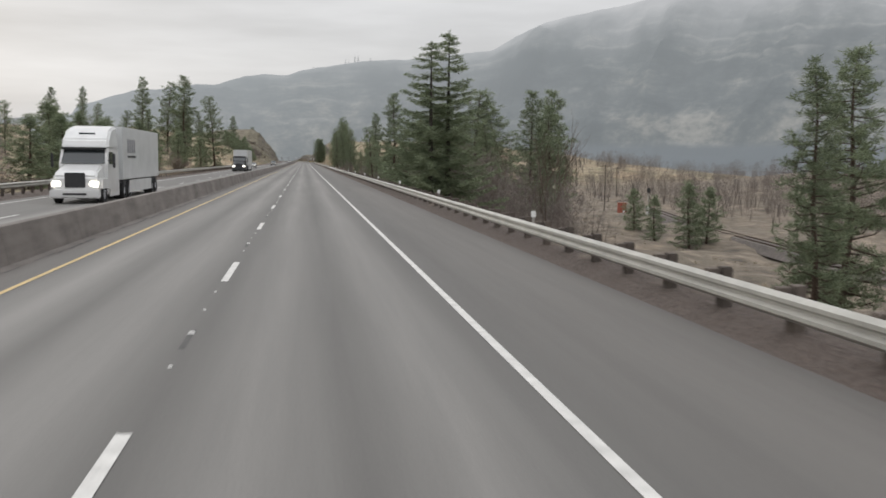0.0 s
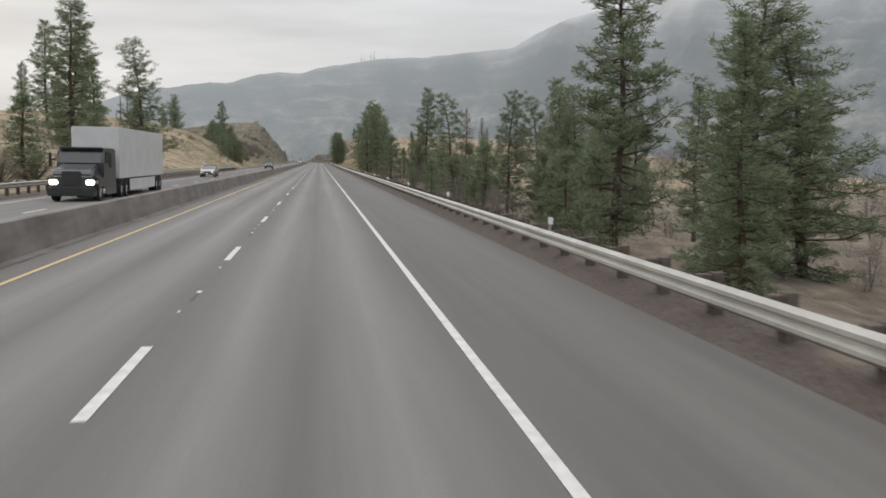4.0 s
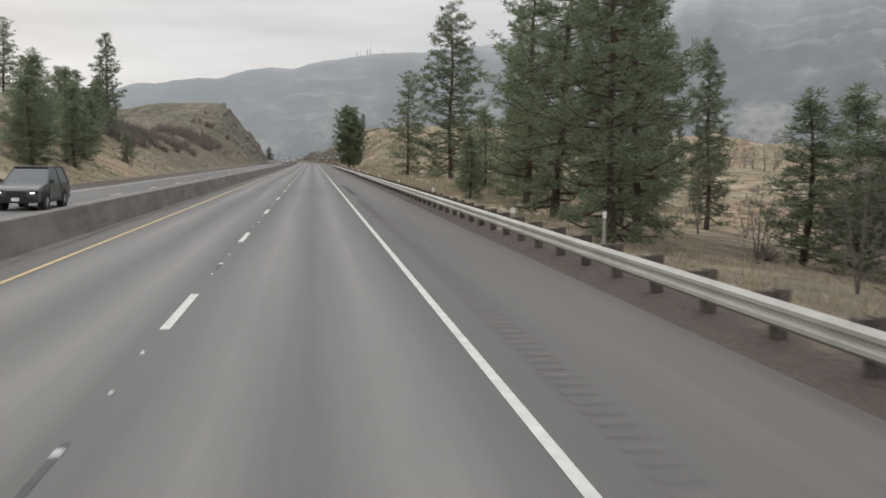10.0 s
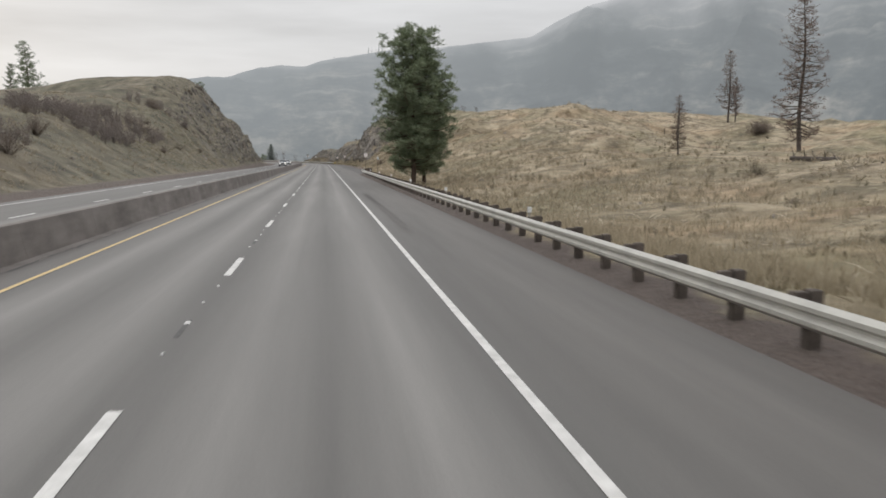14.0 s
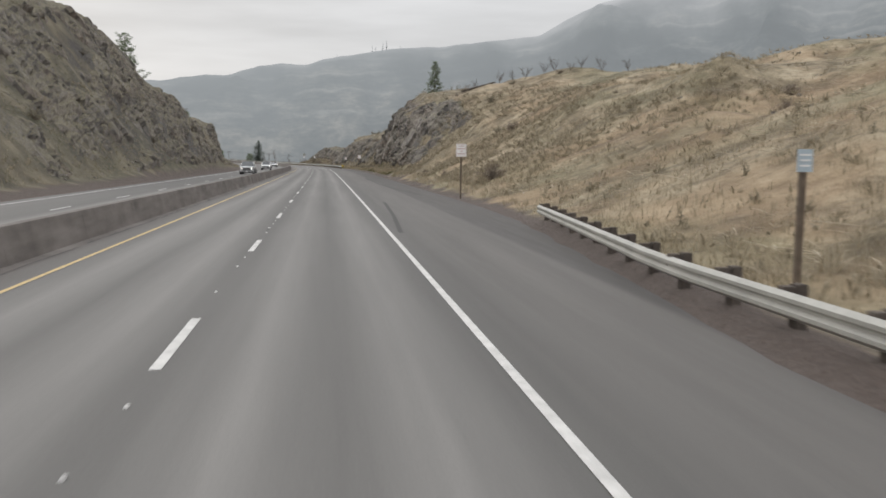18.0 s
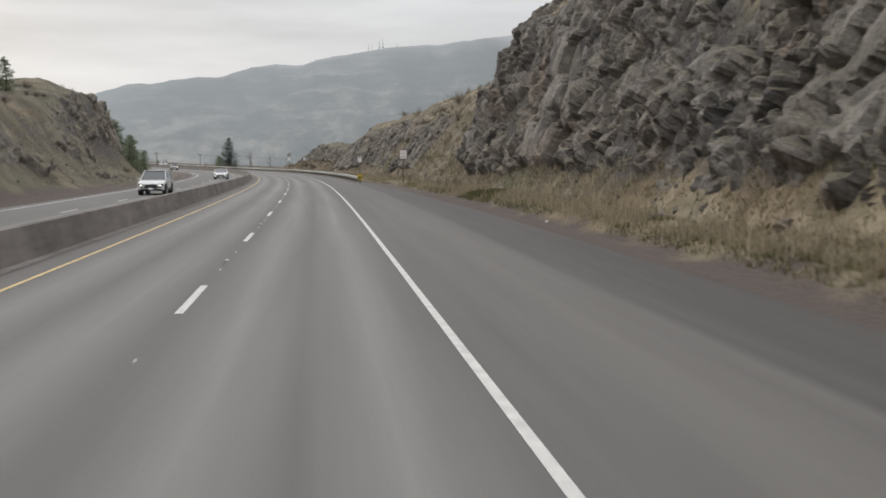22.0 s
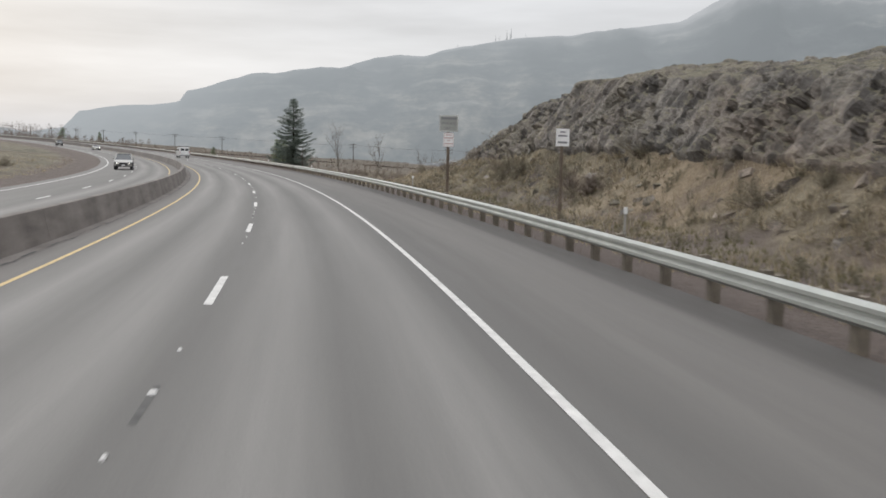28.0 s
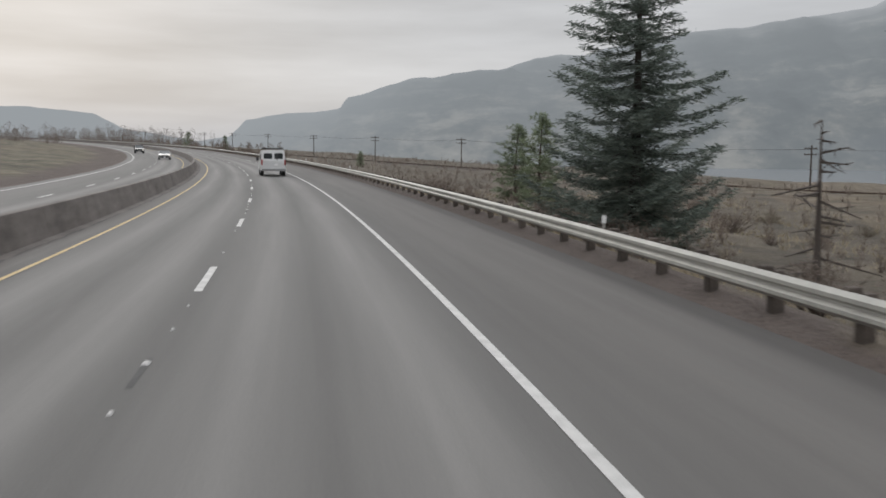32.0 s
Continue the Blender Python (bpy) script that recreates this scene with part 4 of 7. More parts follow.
def rock_face(name, label, s0, s1, n0, n1, seed, amp=1.0, step=0.34, cover=None, low=0.25, mat=None, cell=1.0):
    """A face that follows the land from toe n0 to crest n1."""
    ss = np.arange(s0, s1 + 0.01, step)
    rows = int(max(18, abs(n1 - n0) * 2.1 / step))
    u = np.linspace(0, 1, rows)
    S, U = np.meshgrid(ss, u, indexing="ij")
    wob = 0.6 * fbm(S / 7, S * 0, seed, 3)
    nn_ = np.linspace(n0, n1, 200)
    zz_ = np.mean([land(np.full(200, q), nn_) for q in np.linspace(s0 + 5, s1 - 5, 7)], axis=0)
    run = np.concatenate([[0], np.cumsum(np.hypot(np.diff(nn_), np.diff(zz_)))])
    N = np.interp(U, run / run[-1], nn_) + wob * np.sign(n0)
    Z = land(S, N) + rise(S)
    dn = 0.3 * np.sign(n0)
    slope = (land(S, N + dn) - land(S, N - dn)) / (2 * abs(dn))
    nn, nz = -slope / np.sqrt(1 + slope ** 2), 1 / np.sqrt(1 + slope ** 2)
    arc = np.cumsum(np.sqrt(1 + slope ** 2), axis=1) * abs(n1 - n0) / rows
    hz = Z - rise(S) + 0.45 * np.abs(N - n0) + 0.25 * fbm(S / 3, arc / 3, seed + 3, 2)
    # some blocks broke off clean and are left flat
    rough_ = np.clip(1.15 + 3.0 * fbm(S / 4.5, hz / 7, seed + 7, 2), 0.12, 1)
    d = amp * (facets(S, hz, 1.5 * cell, 2.5 * cell, seed, 0.34 * cell, 0.6 * cell, 0.30 * cell) + rough_ * (facets(S + 3, hz, 0.70, 1.15, seed + 5, 0.20, 0.5, 0.20) + facets(S, hz + 7, 0.40, 0.46, seed + 9, 0.09, 0.3, 0.08)))
    fade = np.clip(np.minimum(U / 0.05, (1 - U) / 0.06), 0, 1) * np.clip(np.minimum((S - s0) / 4, (s1 - S) / 5), 0, 1)
    patchy = np.clip(1.2 + 1.6 * fbm(S / 11, arc / 6, seed + 2, 3), 0, 1) if cover is None else np.clip(cover + 2.2 * fbm(S / 10, arc / 5, seed + 2, 3), 0, 1)
    steep_ = np.clip((np.abs(slope) - 0.35) / 0.4, 0, 1)
    hold = fade * patchy * (low + (1 - low) * steep_)
    d = (0.40 + np.maximum(d, -0.75)) * hold - 0.45 * (1 - hold)
    sg = np.sign(n0)
    N2_, Z2_ = N - sg * d * np.abs(nn) * 1.05, Z + nz * d * 0.7
    X, Y = place(S, N2_)
    ob = mesh_object(name, np.stack([X.ravel(), Y.ravel(), Z2_.ravel()], 1), grid_faces(len(ss), rows), mat or M_ROCK)
    return tagged(ob, label, "rock face", kind="structure")


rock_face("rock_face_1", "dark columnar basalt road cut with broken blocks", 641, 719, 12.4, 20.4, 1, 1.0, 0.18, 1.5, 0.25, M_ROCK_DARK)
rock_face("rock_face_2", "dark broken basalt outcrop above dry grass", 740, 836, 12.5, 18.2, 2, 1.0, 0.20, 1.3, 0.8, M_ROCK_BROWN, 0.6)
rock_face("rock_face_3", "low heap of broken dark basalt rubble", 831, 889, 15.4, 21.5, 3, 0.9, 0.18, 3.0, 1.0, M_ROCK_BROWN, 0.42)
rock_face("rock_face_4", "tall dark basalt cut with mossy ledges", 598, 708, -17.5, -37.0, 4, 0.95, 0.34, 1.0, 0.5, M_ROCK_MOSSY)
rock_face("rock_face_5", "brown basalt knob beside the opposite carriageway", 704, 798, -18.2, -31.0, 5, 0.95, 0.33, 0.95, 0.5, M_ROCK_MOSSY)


def set_down(s, n, sink=0.05):
    x, y = place(s, n)
    return float(x), float(y), float(land(s, n) + rise(s)) - sink


# ---- trees ----
def tuft(verts, faces, c, size, count, rng, flat=0.5, up=0.25, wide=0.058):
    """A clump of narrow needle sprays round a point."""
    for _ in range(count):
        a, el = rng.uniform(0, 2 * math.pi), rng.uniform(-0.6, 1.0) * flat + up * 0.3
        d = Vector((math.cos(a) * math.cos(el), math.sin(a) * math.cos(el), math.sin(el)))
        side = d.cross(Vector((rng.uniform(-1, 1), rng.uniform(-1, 1), rng.uniform(-1, 1)))).normalized()
        L, w = size * rng.uniform(0.55, 1.15), size * wide * rng.uniform(0.7, 1.3)
        o = c + Vector((rng.uniform(-1, 1), rng.uniform(-1, 1), rng.uniform(-0.7, 0.7))) * size * 0.42
        k = len(verts)
        verts += [o, o + d * L * 0.5 - side * w, o + d * L, o + d * L * 0.5 + side * w]
        faces.append((k, k + 1, k + 2, k + 3))


def pine_meshes(h, seed, spread=0.17, bare=0.22, lean=0.0, density=1.0, tip=0.16, clump=0.54, leafy=1.0, open_=0.0, full=0.0):
    """Trunk with limbs, and crown, of a ponderosa-like pine of height h. open_: how far the foliage keeps to the limbs' ends; full: how rounded the crown is."""
    rng = random.Random(seed)
    bm = bmesh.new()
    r = 0.0115 * h + 0.05
    pts = [Vector((lean * z * z / h + 0.12 * math.sin(z * 0.5 + seed), 0.12 * math.cos(z * 0.4 + seed), z)) for z in np.linspace(-0.6, h, 10)]
    for a, b in zip(pts, pts[1:]):
        ra, rb = r * (1 - max(a.z, 0) / h) ** 0.8 + 0.015, r * (1 - b.z / h) ** 0.8 + 0.012
        add_tube(bm, a, b, ra * (1.25 if a.z < 0.2 else 1.0), rb, 8)
    verts, faces = [], []

    def trunk_at(z):
        k = min(int((z + 0.6) / (h + 0.6) * 9), 8)
        a, b = pts[k], pts[k + 1]
        return a.lerp(b, (z - a.z) / (b.z - a.z))
    count = int(5.4 * h * density)
    for i in range(count):
        u = (i + rng.random()) / count
        z = h * (bare + (1 - bare) * u ** 0.95)
        az = i * 2.399 + rng.uniform(-0.5, 0.5)
        env = 1 - (z / h - bare) / (1 - bare)
        # widest a quarter of the way up the crown, ragged all round
        body = min(1.0, 0.55 + 2.2 * (1 - env)) if env > 0.78 else 1.0
        ragged = 1 + 0.42 * noise.noise(Vector((math.cos(az) * 1.3, math.sin(az) * 1.3, z * 0.34 + seed)))
        round_ = math.sin(math.pi * (0.16 + 0.80 * (1 - env))) ** 0.6
        L = h * spread * (((1 - full) * env ** 0.62 * body + full * round_) * ragged + tip * 0.30) * rng.uniform(0.62, 1.12)
        if rng.random() < 0.10:
            L *= 0.5
        p = trunk_at(z)
        out = Vector((math.cos(az), math.sin(az), 0))
        lift = rng.uniform(-0.42, 0.24) + 0.42 * u
        elbow = p + out * L * 0.6 + Vector((0, 0, L * 0.6 * (lift - 0.10)))
        q = p + out * L + Vector((0, 0, L * (lift + 0.10)))
        rr = 0.0045 * h * (0.35 + 0.65 * env)
        add_tube(bm, p, elbow, rr, rr * 0.6, 4)
        add_tube(bm, elbow, q, rr * 0.6, rr * 0.2, 4)
        across = Vector((-out.y, out.x, 0))
        nclump = max(2, int(round(L / 0.42)))
        for j in range(nclump):
            f = 1.0 - (0.78 - 0.33 * open_) * (j / nclump) * rng.uniform(0.85, 1.1)
            w = p.lerp(elbow, f / 0.6) if f < 0.6 else elbow.lerp(q, (f - 0.6) / 0.4)
            reach = (0.10 + 0.34 * (1 - f)) * L + 0.12
            c = w + across * rng.uniform(-1, 1) * reach + Vector((0, 0, rng.uniform(-0.42, 0.5)))
            if j and abs((c - w).dot(across)) > 0.45:
                add_tube(bm, w - out * 0.15, c, rr * 0.35, rr * 0.15, 3)
            tuft(verts, faces, c, clump * rng.uniform(0.7, 1.15), int(31 * leafy) + 1, rng, 0.95, 0.5)
    tuft(verts, faces, pts[-1], clump * 0.8, 24, rng, 1.0, 1.2)
    trunk_me = bpy.data.meshes.new("trunk")
    bm.to_mesh(trunk_me)
    bm.free()
    trunk_me.materials.append(M_BARK)
    crown_me = bpy.data.meshes.new("crown")
    crown_me.from_pydata(verts, [], faces)
    return trunk_me, crown_me


def fir_meshes(h, seed, spread=0.24, droop=0.35, limbs=120, bare=0.03, gaps=0.12, power=0.85):
    """A conifer of long limbs that sag and lift at their ends, each with a flat fan of side shoots."""
    rng = random.Random(seed)
    bm = bmesh.new()
    r = 0.015 * h + 0.05
    for k in range(8):
        a, b = h * k / 8, h * (k + 1) / 8
        add_tube(bm, (0, 0, a - (0.5 if k == 0 else 0)), (0, 0, b), r * (1 - a / h) + 0.015, r * (1 - b / h) + 0.01, 8)
    verts, faces = [], []
    for i in range(limbs):
        u = ((i + rng.random()) / limbs) ** 1.05
        z = h * (bare + (0.985 - bare) * u)
        az = i * 2.399 + rng.uniform(-0.6, 0.6)
        thin = noise.noise(Vector((math.cos(az) * 0.9, math.sin(az) * 0.9, u * 5 + seed)))
        if rng.random() < gaps and u < 0.85:
            continue
        L = h * spread * (1 - u) ** power * rng.uniform(0.72, 1.12) * (1 + 0.45 * thin) * (0.8 if u < 0.08 else 1) + 0.14
        out, across = Vector((math.cos(az), math.sin(az), 0)), Vector((-math.sin(az), math.cos(az), 0))
        hang = droop * rng.uniform(0.5, 1.3) * (1 - 0.7 * u)

        def along(f):
            return Vector((0, 0, z)) + out * L * f + Vector((0, 0, L * (0.10 * u * f - hang * math.sin(min(f, 1) * 2.3) * 0.62 + hang * 1.15 * max(0, f - 0.45))))
        n = max(3, int(L / 0.24))
        prev = along(0)
        for j in range(n):
            f = (j + 1) / n
            p = along(f)
            if j % 2 == 0 or j == n - 1:
                add_tube(bm, prev, p, 0.026 * (1 - f) + 0.012, 0.026 * (1 - f) + 0.008, 3)
                prev = p
            tuft(verts, faces, p - Vector((0, 0, 0.06)), 0.36, 15, rng, 0.7, -0.2, 0.07)
            for sd in (-1, 1):
                reach = (0.30 * L * (1 - f) + 0.10) * rng.uniform(0.5, 1.1)
                for m in range(1, 2 + int(reach / 0.28)):
                    c = p + (across * sd + out * 0.45).normalized() * reach * m / (1 + int(reach / 0.28)) - Vector((0, 0, 0.16 * reach * m))
                    tuft(verts, faces, c, 0.33, 9, rng, 0.55, -0.45, 0.075)
    for k in range(5):
        tuft(verts, faces, Vector((0, 0, h - 0.1 - 0.16 * k)), 0.22 + 0.05 * k, 9, rng, 0.9, 1.2)
    trunk_me = bpy.data.meshes.new("trunk")
    bm.to_mesh(trunk_me)
    bm.free()
    trunk_me.materials.append(M_FIR_BARK)
    crown_me = bpy.data.meshes.new("crown")
    crown_me.from_pydata(verts, [], faces)
    return trunk_me, crown_me


def dead_meshes(h, seed, limbs=46, L0=0.10, bare=0.2, fine=True):
    """A snag: trunk with short bare limbs and twigs."""
    rng = random.Random(seed)
    bm = bmesh.new()
    r = 0.014 * h + 0.04
    bend = rng.uniform(-0.02, 0.02)
    for k in range(8):
        a, b = h * k / 8, h * (k + 1) / 8
        add_tube(bm, (bend * a, 0, a - (0.4 if k == 0 else 0)), (bend * b, 0, b), r * (1 - a / h) + 0.015, r * (1 - b / h) + 0.01, 7)
    for i in range(limbs):
        z = h * (bare + (1 - bare) * (i + rng.random()) / limbs)
        az = rng.uniform(0, 6.283)
        L = h * L0 * (1.15 - z / h) * rng.uniform(0.4, 1.3) + 0.15
        p = Vector((bend * z, 0, z))
        q = p + Vector((math.cos(az) * L, math.sin(az) * L, L * rng.uniform(-0.35, 0.25)))
        add_tube(bm, p, q, 0.035, 0.012, 3)
        if fine:
            for _ in range(3):
                c = p.lerp(q, rng.uniform(0.3, 1))
                add_tube(bm, c, c + Vector((rng.uniform(-1, 1), rng.uniform(-1, 1), rng.uniform(-0.9, 0.3))) * L * 0.35, 0.014, 0.006, 3)
    me = bpy.data.meshes.new("trunk")
    bm.to_mesh(me)
    bm.free()
    return me


def bare_tree_meshes(h, seed, forks=4, spread=0.35, stems=1):
    """A leafless broadleaf tree, branching three times."""
    rng = random.Random(seed)
    bm = bmesh.new()

    def grow(p, d, L, r, level):
        n = 3
        for k in range(n):
            q = p + d * (L / n)
            d = (d + Vector((rng.uniform(-1, 1), rng.uniform(-1, 1), rng.uniform(-0.3, 0.6))) * 0.16).normalized()
            add_tube(bm, p, q, r * (1 - 0.2 * k), r * (1 - 0.2 * (k + 1)), 5 if level < 2 else 3)
            p = q
            if level < 4:
                for _ in range(2 if level < 2 else 1):
                    nd = (d + Vector((rng.uniform(-1, 1), rng.uniform(-1, 1), rng.uniform(-0.15, 0.7))) * (0.75 if level else 0.6)).normalized()
                    grow(p, nd, L * rng.uniform(0.4, 0.62), max(r * 0.5, 0.006), level + 1 + (1 if level >= 2 else 0))
    for s_ in range(stems):
        d0 = Vector((rng.uniform(-1, 1) * spread * (stems > 1), rng.uniform(-1, 1) * spread * (stems > 1), 1)).normalized()
        grow(Vector((rng.uniform(-0.2, 0.2) * (stems > 1), rng.uniform(-0.2, 0.2) * (stems > 1), -0.3)), d0, h * 0.62, 0.008 * h + 0.010, 0)
    me = bpy.data.meshes.new("branches")
    bm.to_mesh(me)
    bm.free()
    return me


def tree_thing(name, label, category, meshes, mats, group):
    ob = thing(name, label, category, group=group)
    for me, mat, pn in zip(meshes, mats, ("trunk", "crown")):
        if not me.materials:
            me.materials.append(mat)
        p = new(pn, me)
        p.parent = ob
    return ob


def stand(proto, s, n, ztop, h0, rot=None, base=None, width=1.0):
    """A copy of a tree, scaled so that its tip reaches ztop above the road."""
    x, y, z = set_down(s, n, 0.15)
    if base is not None:
        z = base
    k = (ztop - z) / h0
    ob = copy_thing(proto, Matrix.Identity(4))
    ob.matrix_basis = pose(x, y, z, 0, 0, random.uniform(0, 360) if rot is None else rot) @ Matrix.Diagonal((k * width, k * width, k, 1))
    return ob


PINE_H = 20.0
pine_label = "tall dark green ponderosa pine with ragged crown"
pine_protos = []
for i, (sp, bare, lean, dens, leafy, open_) in enumerate(((0.185, 0.12, 0.0, 1.0, 1.05, 0.2), (0.215, 0.05, 0.08, 1.05, 0.95, 0.0), (0.245, 0.04, -0.08, 1.0, 0.9, 0.0), (0.165, 0.07, 0.04, 1.15, 1.0, 0.0), (0.22, 0.2, 0.12, 0.7, 1.0, 0.7), (0.265, 0.06, 0.0, 1.1, 0.95, 0.45))):
    tm, cm = pine_meshes(PINE_H, 100 + i, sp, bare, lean, dens, clump=0.56, leafy=leafy, open_=open_, full=(0.1, 0.3, 0.4, 0.15, 0.3, 0.25)[i])
    pine_protos.append(tree_thing("pine_tree", pine_label, "pine tree", (tm, cm), (M_BARK, M_PINE), "pines beside the road"))
low_label = "dense young green pine with branches to the ground"
low_protos = []
for i in range(2):
    tm, cm = pine_meshes(9.0, 140 + i, 0.235 + 0.04 * i, 0.03, 0, 1.7, clump=0.46)
    low_protos.append(tree_thing("young_pine", low_label, "pine tree", (tm, cm), (M_BARK, M_PINE), "young pines beside the road"))
fir_protos = []
for i, (sp, dr, limbs_, gap, power_) in enumerate(((0.34, 0.28, 80, 0.20, 0.72), (0.33, 0.26, 80, 0.22, 0.72), (0.29, 0.40, 118, 0.12, 0.72))):
    tm, cm = fir_meshes(14.0, 160 + i, sp, dr, limbs_, gaps=gap, power=power_)
    fir_protos.append(tree_thing("fir_tree", "dark blue-green fir with long layered branches" if i == 2 else "dark green fir with long layered branches and gaps between", "fir tree", (tm, cm), (M_BARK, M_FIR if i == 2 else M_PINE), "firs beside the road"))
dead_protos = []
M_DEAD_TWIG = leaf_material("dead_brown_twigs", (0.125, 0.092, 0.076), (0.225, 0.172, 0.142), 0.95)
for i in range(3):
    tm, cm = pine_meshes(18.0, 180 + i, 0.19, 0.16, 0.0, 1.1, clump=0.42, leafy=0.5)
    dm = dead_meshes(18.0, 180 + i, 60, 0.12)
    tm.materials.clear()
    tm.materials.append(M_DEAD)
    dead_protos.append(tree_thing("dead_tree", "dead grey-brown pine snag with bare twiggy limbs", "dead tree", (tm, cm), (M_DEAD, M_DEAD_TWIG), "dead trees on the dry hill"))
bare_protos = []
for i in range(3):
    me = bare_tree_meshes(9.0, 200 + i, stems=1 if i < 2 else 3)
    me.materials.append(M_SHRUB)
    bare_protos.append(tree_thing("bare_tree", "leafless grey-brown tree with thin branches", "bare tree", (me,), (M_SHRUB,), "bare trees by the road"))

# pines: prototype, station, offset, height of the tip
PINES = [(0, 163.8, 17.7, 14.2), (1, 187.2, 37.0, 17.1), (2, 188.4, 42.5, 14.7), (1, 113.0, 17.5, 8.5), (3, 116.5, 20.5, 6.5), (3, 157.1, 21.5, 8.9), (0, 327.7, 27.1, 19.0), (4, 227.4, 18.5, 10.3), (1, 296.0, 50.9, 18.8),
         (4, 310.9, 50.2, 16.2), (5, 405.9, 18.6, 20.5), (2, 344.0, 15.0, 16.0), (1, 358.0, 16.8, 16.5), (2, 426.3, 15.5, 14.5), (2, 330.0, 13.3, 13.4), (2, 334.0, 15.8, 13.8), (1, 341.0, 17.5, 12.0), (1, 378.4, 21.7, 15.0), (0, 231.0, 43.0, 11.5),
         (1, 367.6, 29.9, 12.5), (0, 111.2, 30.1, 11.0), (0, 124.0, 36.0, 10.0), (3, 137.0, 24.0, 8.0), (1, 205.0, 30.0, 10.0), (0, 214.0, 44.0, 11.0), (3, 232.0, 34.0, 9.0), (2, 245.0, 29.0, 12.0), (1, 238.0, 37.0, 12.5),
         (0, 262.0, 47.0, 13.0), (1, 254.0, 40.0, 13.5), (3, 279.0, 57.0, 12.0), (0, 286.0, 33.0, 7.0), (0, 49.0, 34.0, 9.0), (2, 46.0, 41.0, 9.5), (3, 41.0, 27.0, 7.2), (1, 52.0, 47.0, 9.0),
         (0, 141.0, 41.0, 13.5), (1, 150.0, 33.0, 9.0), (1, 338.0, 33.0, 9.0), (3, 349.0, 26.0, 9.5), (1, 219.0, 60.0, 12.0),
         (0, 298.7, -49.5, 27.5), (1, 275.1, -38.7, 24.2), (0, 237.6, -29.0, 22.8), (3, 262.0, -32.0, 17.0), (2, 252.2, -23.0, 18.5), (1, 225.0, -36.0, 13.0), (3, 479.2, -110.0, 37.0), (0, 470.0, -122.0, 36.0),
         (1, 211.0, -45.0, 14.0), (0, 190.0, -61.0, 15.0), (2, 172.0, -52.0, 12.0), (3, 150.0, -58.0, 13.0), (1, 132.0, -47.0, 10.5), (0, 118.0, -62.0, 14.0), (3, 285.0, -30.0, 13.0), (2, 240.0, -44.0, 14.0),
         (2, 461.4, -50.6, 25.3), (1, 468.0, -56.0, 21.0), (0, 462.0, -33.8, 23.2), (2, 474.0, -38.0, 17.0), (2, 710.6, -88.0, 37.0), (1, 716.0, -95.0, 31.0), (2, 721.8, -37.1, 26.8),
         (1, 813.8, -28.2, 11.7), (2, 806.0, -31.0, 10.0), (0, 820.0, -33.0, 9.0), (3, 826.0, -27.0, 7.5), (2, 781.6, -38.0, 15.0), (1, 792.0, -35.0, 14.6), (0, 727.6, 26.7, 23.8)]
for k, s, n, zt in PINES:
    stand(pine_protos[k], s, n, zt, PINE_H, width=random.uniform(0.95, 1.15) * (0.9 if 320 < s < 350 and n > 0 else 1.4 if 180 < s < 190 and n > 0 else 1.0))
